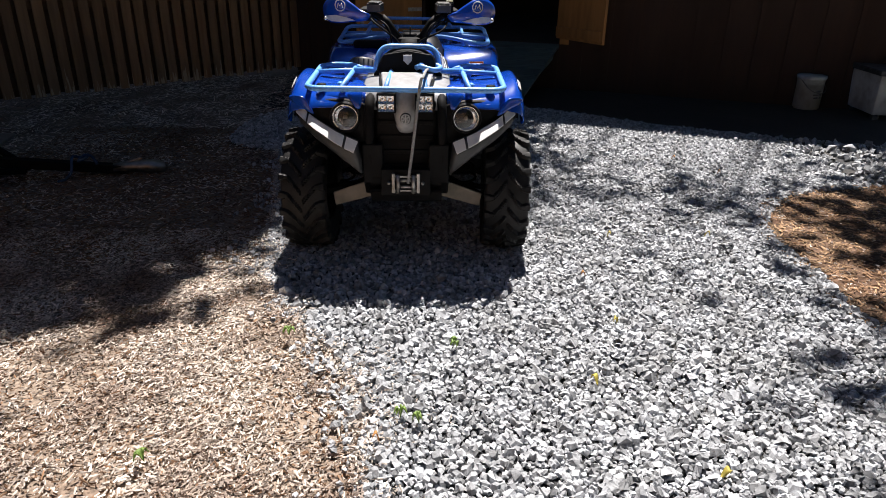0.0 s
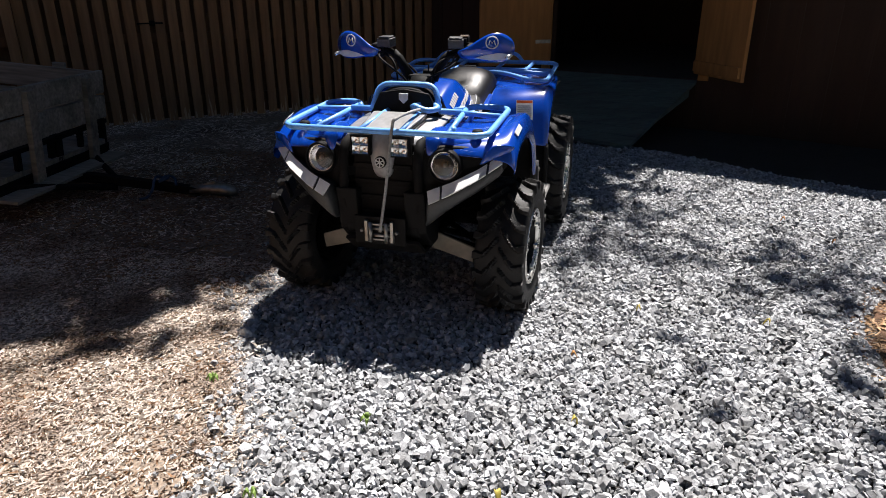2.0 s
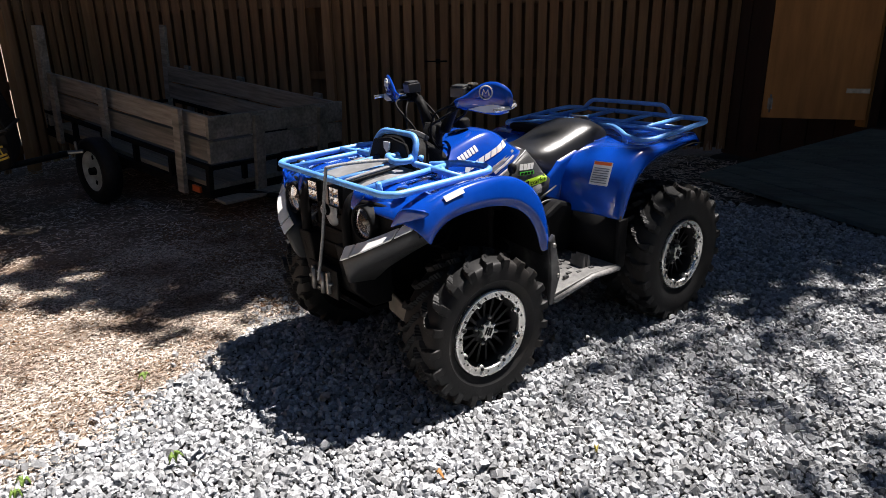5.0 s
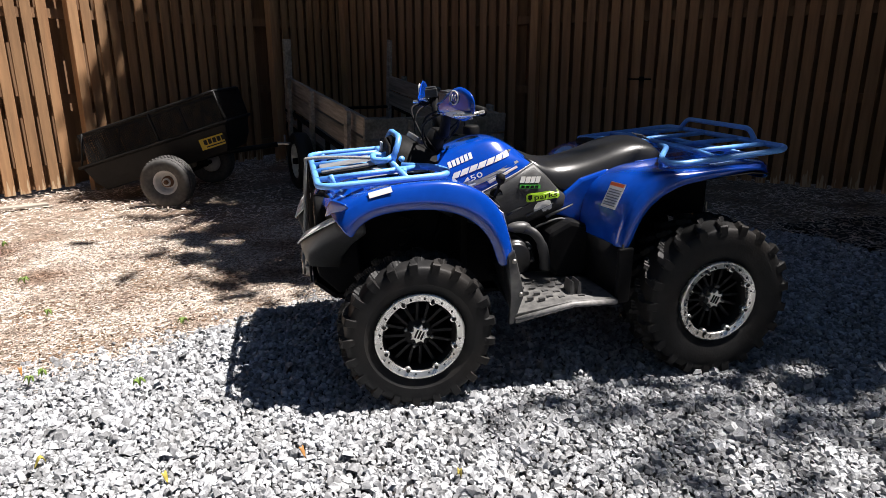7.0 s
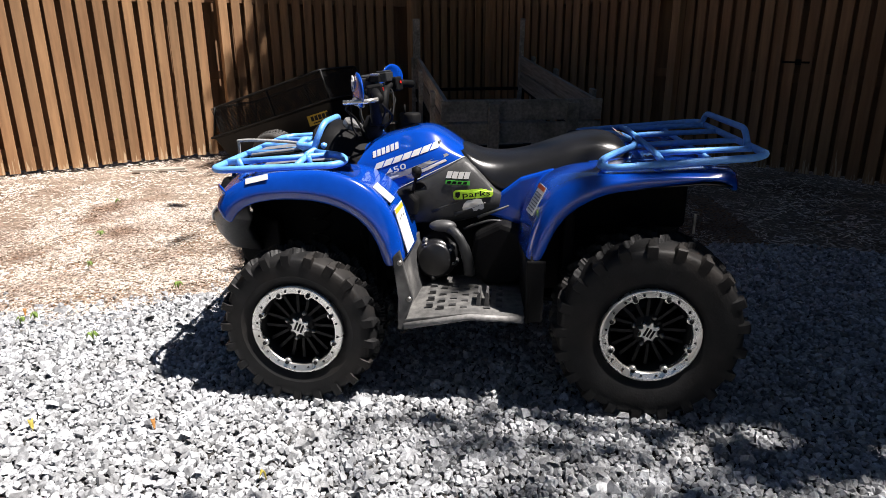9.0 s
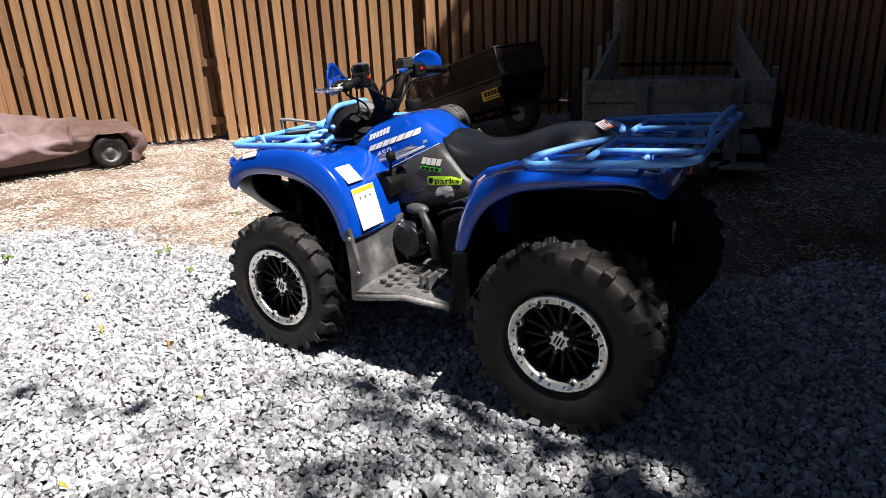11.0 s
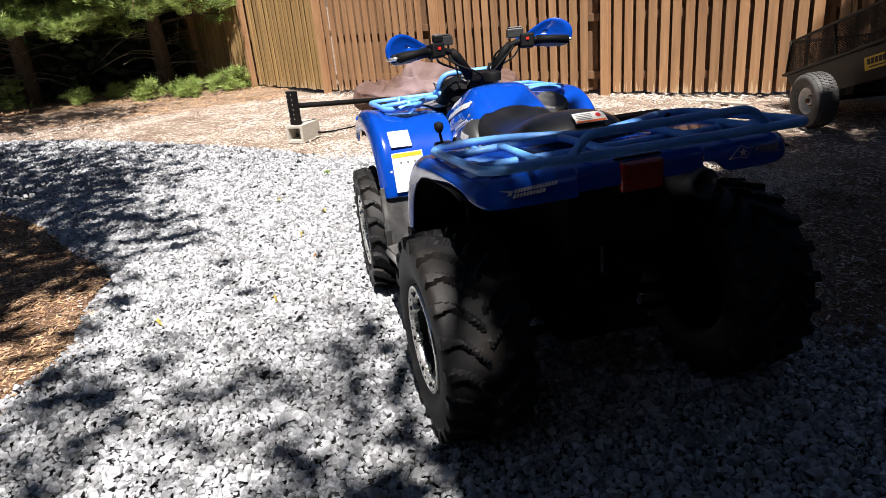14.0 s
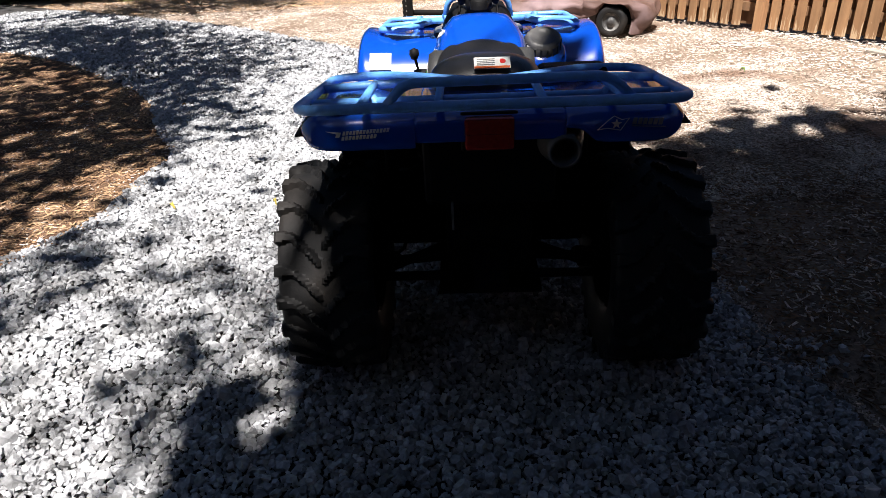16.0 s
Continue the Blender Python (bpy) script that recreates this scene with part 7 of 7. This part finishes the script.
        way = smooth_line([(0, 0, z), (ca * 0.5 - sa * bend, sa * 0.5 + ca * bend, z + 0.1), (ca, sa, z - rng.uniform(-0.1, 0.35))], 4)
        part("dead_twig", tube(way, [0.011 - 0.0009 * k for k in range(len(way))], 4), "dead_wood", root)
    if thicket:
        a, q = rng.uniform(0, 2 * math.pi, thicket), np.sqrt(rng.uniform(0, 1, thicket)) * 1.9
        low_pts = np.stack([q * np.cos(a), q * np.sin(a), rng.uniform(0.1, 3.2, thicket)], 1)
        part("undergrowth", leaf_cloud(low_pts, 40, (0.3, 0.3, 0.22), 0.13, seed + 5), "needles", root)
    if crown:
        pts = []
        while len(pts) < 270:
            p = rng.uniform(-1, 1, 3)
            if 0.25 < np.linalg.norm(p) < 1:
                pts.append((p[0] * 2.5, 0.5 + p[1] * 2.1, height * 0.78 + p[2] * 1.3))
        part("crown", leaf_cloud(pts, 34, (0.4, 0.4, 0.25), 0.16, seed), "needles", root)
    tagged(root, label, "tree", group="pine seedlings" if height < 1 else "pine trees")
    return root


SEEDLINGS = ((5.5, -11.9, 0.75), (4.2, -11.4, 0.36), (3.6, -11.8, 0.3), (3.2, -11.9, 0.34), (2.87, -10.65, 0.44), (2.15, -10.35, 0.38), (2.35, -10.8, 0.3), (1.6, -10.6, 0.42), (1.35, -10.9, 0.5), (6.2, -10.6, 0.6))
build_pine((2.75, -12.3, 0), 6.5, 2.9, 21, 60, low=1.5, crown=True, twigs=30, skirt=44)
build_pine((5.2, -12.2, 0), 6.5, 2.7, 22, 54, low=1.6, crown=True, twigs=30, skirt=40)
build_pine((8.0, -11.0, 0), 6.5, 2.7, 24, 52, low=1.0, crown=True, twigs=12)
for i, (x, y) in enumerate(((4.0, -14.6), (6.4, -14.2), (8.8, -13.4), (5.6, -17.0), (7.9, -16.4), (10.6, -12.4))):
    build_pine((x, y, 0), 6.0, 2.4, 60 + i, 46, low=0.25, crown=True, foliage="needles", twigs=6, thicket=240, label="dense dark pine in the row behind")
for x, y, h in SEEDLINGS:
    build_pine((x, y, 0), 0.8 * h, 0.12 + 0.26 * h, int(x * 100), 6, low=0.05, label="small bushy pine seedling at the edge of the trees")


# ---- loose gravel, mulch and litter ----
def random_turns(rng, n, tilt):
    yaw = rng.uniform(0, 2 * math.pi, n)
    ax, ay = rng.normal(0, tilt, n), rng.normal(0, tilt, n)
    cz, sz, cx, sx, cy, sy = np.cos(yaw), np.sin(yaw), np.cos(ax), np.sin(ax), np.cos(ay), np.sin(ay)
    R = np.zeros((n, 3, 3))
    R[:, 0, 0], R[:, 0, 1], R[:, 0, 2] = cz * cy, cz * sy * sx - sz * cx, cz * sy * cx + sz * sx
    R[:, 1, 0], R[:, 1, 1], R[:, 1, 2] = sz * cy, sz * sy * sx + cz * cx, sz * sy * cx - cz * sx
    R[:, 2, 0], R[:, 2, 1], R[:, 2, 2] = -sy, cy * sx, cy * cx
    return R


def scatter(rng, outline, box4, per_m2, avoid=None):
    x0, x1, y0, y1 = box4
    n = int((x1 - x0) * (y1 - y0) * per_m2)
    X, Y = rng.uniform(x0, x1, n), rng.uniform(y0, y1, n)
    k = inside(outline, X, Y) if outline else np.ones(n, bool)
    if avoid:
        for a in avoid:
            k &= ~inside(a, X, Y)
    return X[k], Y[k]


def stones(name, X, Y, size, rng, label, flat=0.66, lift=0.0, tilt=0.75, sides=5):
    """Crushed stones: blunt broken blocks, narrower at the top."""
    turn = np.arange(sides) * 2 * np.pi / sides
    ring = np.stack([np.cos(turn), np.sin(turn)], 1)
    V0 = np.concatenate([np.c_[ring, np.full(sides, -0.5)], np.c_[ring * 0.7, np.full(sides, 0.55)]])
    F0 = []
    for k in range(sides):
        j = (k + 1) % sides
        F0 += [(k, j, sides + j), (k, sides + j, sides + k)]
    F0 = np.array(F0 + [(sides, sides + k, sides + k + 1) for k in range(1, sides - 1)])
    n = len(X)
    S = size * np.exp(rng.normal(0, 0.26, (n, 1))) * np.stack([np.ones(n), rng.uniform(0.6, 1.0, n), rng.uniform(0.55, 0.95, n) * flat / 0.62], 1)
    J = rng.uniform(-0.24, 0.24, (n, 2 * sides, 3))
    J[:, sides:, :2] += rng.uniform(-0.22, 0.22, (n, 1, 2))
    V = (V0[None] + J) * S[:, None, :]
    V = np.einsum("nij,nkj->nki", random_turns(rng, n, tilt), V)
    Z = S[:, 2] * rng.uniform(0.3, 1.0, n) + 0.004 + lift
    V += np.stack([X, Y, Z], 1)[:, None, :]
    F = (F0[None] + (np.arange(n) * len(V0))[:, None, None]).reshape(-1, 3)
    tagged(part(name, bulk_mesh(name, V.reshape(-1, 3), F), "stone"), label, "gravel", group="gravel", kind="stuff")


def chips(name, X, Y, length, rng, label, mat="chip", lift=0.0):
    n = len(X)
    V0 = np.array([(-0.5, -0.5, -0.5), (0.5, -0.5, -0.5), (-0.5, 0.1, 0.5), (0.5, 0.1, 0.5), (-0.5, 0.5, -0.5), (0.5, 0.5, -0.5)])
    F0 = np.array([(0, 1, 3, 2), (2, 3, 5, 4)])
    L = length * np.exp(rng.normal(0, 0.4, n))
    S = np.stack([L, np.minimum(L * 0.5, rng.uniform(0.004, 0.013, n) * (length / 0.025) ** 0.6), rng.uniform(0.0012, 0.004, n)], 1)
    V = V0[None] * S[:, None, :]
    V[:, :, 1] *= np.where(V0[:, 0] > 0, 1.0, 0.55)[None]
    V = np.einsum("nij,nkj->nki", random_turns(rng, n, 0.14), V)
    V += np.stack([X, Y, rng.uniform(0.004, 0.022, n) + lift], 1)[:, None, :]
    F = (F0[None] + (np.arange(n) * 6)[:, None, None]).reshape(-1, 4)
    tagged(part(name, bulk_mesh(name, V.reshape(-1, 3), F), mat), label, "mulch", group="wood mulch", kind="stuff")


def packed(rng, outline, box4, step, avoid=()):
    """Places side by side, shaken off an even grid."""
    gx, gy = np.meshgrid(np.arange(box4[0], box4[1], step), np.arange(box4[2], box4[3], step * 0.87))
    gx = gx + (np.arange(gx.shape[0]) % 2)[:, None] * step / 2
    X = gx.ravel() + rng.uniform(-0.36, 0.36, gx.size) * step
    Y = gy.ravel() + rng.uniform(-0.36, 0.36, gx.size) * step
    k = inside(outline, X, Y)
    for a in avoid:
        k &= ~inside(a, X, Y)
    return X[k], Y[k]


rng = np.random.default_rng(7)
NEAR = (-1.6, 3.0, -3.6, 2.7)
X, Y = scatter(rng, DRIVE, NEAR, 500, [ISLAND])
stones("gravel", X, Y, 0.0105, rng, "grey crushed stone lying deep in the drive", sides=4)
X, Y = packed(rng, DRIVE, NEAR, 0.0192, [ISLAND])
stones("gravel", X, Y, 0.0128, rng, "loose grey crushed stone with pale sunlit faces", lift=0.006, tilt=0.6)
X, Y = scatter(rng, DRIVE, (-1.6, 3.0, -4.3, -3.6), 2600, [ISLAND])
X2, Y2 = scatter(rng, DRIVE, (-1.6, 3.0, 2.7, 3.2), 2200)
X, Y = np.concatenate([X, X2]), np.concatenate([Y, Y2])
stones("gravel", X, Y, 0.0128, rng, "loose grey crushed stone by the long fence")
X, Y = scatter(rng, DRIVE, (-0.5, 8.0, -9.5, -4.3), 2000, [ISLAND])
stones("gravel", X, Y, 0.0145, rng, "loose grey crushed stone further down the drive", sides=4)
X, Y = scatter(rng, DRIVE, (3.0, 8.0, -4.3, 2.9), 600, [ISLAND])
stones("gravel", X, Y, 0.022, rng, "loose grey crushed stone along the shed", sides=4)
def patchy(X, Y, rng, keep, f=2.3):
    """Thin out the places between denser patches."""
    v = np.array([noise.noise(Vector((x * f, y * f, 0.7))) + 0.5 * noise.noise(Vector((x * f * 3, y * f * 3, 3.1))) for x, y in zip(X, Y)])
    k = rng.uniform(0, 1, len(X)) < np.clip(keep + 0.9 * v, 0.25, 1)
    return X[k], Y[k]


MULCH_NEAR = (-2.4, 0.6, -3.3, -0.5)
X, Y = patchy(*scatter(rng, None, MULCH_NEAR, 9500, [DRIVE]), rng, 0.75)
chips("wood_mulch", X, Y, 0.011, rng, "fine pale wood fibres")
X, Y = patchy(*scatter(rng, None, MULCH_NEAR, 8000, [DRIVE]), rng, 0.65)
chips("wood_mulch", X, Y, 0.018, rng, "loose pale tan wood chips")
X, Y = scatter(rng, None, MULCH_NEAR, 2200, [DRIVE])
chips("wood_mulch", X, Y, 0.012, rng, "dark brown crumbled bark among the chips", mat="chip_brown")
X, Y = scatter(rng, None, (-2.9, -2.4, -4.4, 1.6), 3000, [DRIVE])
X2, Y2 = scatter(rng, None, (-2.4, 0.0, -0.5, 1.6), 1900, [DRIVE])
X3, Y3 = scatter(rng, None, (-2.4, 1.2, -4.4, -3.3), 3600, [DRIVE])
X, Y = patchy(np.concatenate([X, X2, X3]), np.concatenate([Y, Y2, Y3]), rng, 0.65)
chips("wood_mulch", X, Y, 0.021, rng, "loose tan wood chips")
X, Y = scatter(rng, None, (-2.9, 0.0, -0.9, 1.8), 2200, [DRIVE])
chips("wood_mulch", X, Y, 0.021, rng, "dark brown bark mulch before the trailer", mat="chip_brown")
X, Y = scatter(rng, None, (-7.0, -2.9, -5.0, 4.5), 850)
chips("wood_mulch", X, Y, 0.032, rng, "loose tan wood chips along the fences")
X, Y = scatter(rng, None, (-4.0, 3.0, -8.6, -4.4), 2400, [DRIVE])
chips("wood_mulch", *patchy(X, Y, rng, 0.7, 1.2), 0.018, rng, "loose tan wood chips before the long fence")
X, Y = scatter(rng, None, (3.0, 8.0, -10.5, -4.4), 1100, [DRIVE])
chips("wood_mulch", X, Y, 0.017, rng, "tan wood chips beyond the end of the drive")
X, Y = scatter(rng, None, (0.5, 8.0, -13.5, -8.4), 700, [DRIVE])
chips("wood_mulch", X, Y, 0.04, rng, "red-brown needles and bark under the pines", mat="litter")
X, Y = scatter(rng, None, (-2.9, -0.3, 1.8, 4.6), 900, [DRIVE])
chips("wood_mulch", X, Y, 0.04, rng, "loose wood chips in the shade by the shed")
X, Y = scatter(rng, ISLAND_SPILL, (1.5, 3.4, -3.6, 0.5), 4200)
chips("wood_mulch", X, Y, 0.026, rng, "red-brown pine needles and bark crumbs on the bare patch", mat="litter")
X, Y = scatter(rng, ISLAND, (1.5, 3.4, -3.6, 0.5), 700)
chips("wood_mulch", X, Y, 0.016, rng, "loose wood chips on the bare patch")
X, Y = scatter(rng, ISLAND_SPILL, (3.4, 7.0, -6.0, 0.5), 900)
chips("wood_mulch", X, Y, 0.045, rng, "pine needles and bark crumbs further along the bare patch", mat="litter")
# stray stones over the border
def along_edge(n, shift, spread):
    t, seg = rng.uniform(0, 1, n), rng.integers(3, 13, n)
    clump = np.array([noise.noise(Vector((EX[k] * 3 + q * 2, EY[k] * 3, 0.5))) for q, k in zip(t, seg)])
    off = shift + spread * (np.abs(rng.normal(0, 1, n)) * np.clip(0.5 + 2 * clump, 0.1, 2))
    return EX[seg] * (1 - t) + EX[seg + 1] * t + off, EY[seg] * (1 - t) + EY[seg + 1] * t + rng.normal(0, 0.04, n)


EX, EY = np.array([e[0] for e in EDGE]), np.array([e[1] for e in EDGE])
X, Y = along_edge(1300, 0.02, -0.09)
stones("gravel", X, Y, 0.0115, rng, "stray stones on the mulch border", lift=0.008)
X, Y = along_edge(5000, -0.04, 0.09)
chips("wood_mulch", X, Y, 0.013, rng, "wood crumbs strewn over the edge of the gravel", lift=0.012)


def fallen(name, x, y, size, mat, seed, label, n=1):
    rnd = random.Random(seed)
    V, F = [], []
    for q in range(n):
        a = rnd.uniform(0, 6.28)
        o = len(V)
        for k in range(9):
            s = k / 8
            w = math.sin(math.pi * s) ** 0.7 * 0.28 * size
            c, sn = math.cos(a), math.sin(a)
            px, pz = (s - 0.5) * size if n == 1 else s * size, 0.02 * math.sin(s * 4) + (0.03 * s if n > 1 else 0)
            for v, dz in ((-w, 0.008), (0, 0), (w, 0.008)):
                V.append((px * c - v * sn, px * sn + v * c, pz + dz))
        for k in range(8):
            b = o + 3 * k
            F += [(b, b + 1, b + 4, b + 3), (b + 1, b + 2, b + 5, b + 4)]
    ob = part(name, mesh(name, V, F, True), mat, None, m=pose(x, y, 0.035, rnd.uniform(-12, 12), rnd.uniform(-12, 12), rnd.uniform(0, 360)), solid=0.0015)
    tagged(ob, label, "leaf" if n == 1 else "weed", group="fallen leaves" if n == 1 else "weed sprouts")


for i, (x, y, s, mt) in enumerate(((0.857, -1.491, 0.055, "yleaf"), (1.58, -0.58, 0.06, "yleaf"), (0.817, -1.066, 0.05, "oleaf"), (0.68, -1.9, 0.07, "yleaf"), (1.055, -0.592, 0.05, "yleaf"),
                                   (0.95, -2.35, 0.07, "yleaf"), (-0.05, -2.2, 0.05, "oleaf"), (1.9, 0.9, 0.06, "oleaf"), (2.3, -2.6, 0.07, "oleaf"), (2.1, 0.55, 0.05, "oleaf"))):
    fallen("fallen_leaf", x, y, s * 0.5, mt, i, "yellow fallen leaf on the gravel" if mt == "yleaf" else "dry orange-brown fallen leaf on the ground")
for i, (x, y, s) in enumerate(((0.2, -1.687, 0.05), (-0.426, -1.611, 0.05), (0.541, -2.92, 0.07), (0.02, -2.1, 0.045), (0.08, -2.13, 0.04), (-0.7, -2.3, 0.05), (-1.3, -2.6, 0.06), (-2.2, -3.0, 0.07))):
    fallen("weed_sprout", x, y, s * 0.5, "sprout", 40 + i, "small green weed sprouting through the stones", n=5)
plank = part("loose_board", box(-0.25, 0.25, -0.045, 0.045, 0.0, 0.02), "grey_wood", None, m=pose(-3.65, -3.45, 0.012, 1, 1, 114), bevel=0.003)
tagged(plank, "pale weathered board lying on the mulch", "board")
stick = part("twig", tube(smooth_line([(0, 0, 0.02), (0.12, 0.03, 0.03), (0.26, 0.02, 0.02)], 4), [0.005 - 0.0004 * k for k in range(9)], 6), "bark", None, m=pose(-1.35, -0.55, 0, 0, 0, 55))
tagged(stick, "thin dry twig on the mulch", "twig")
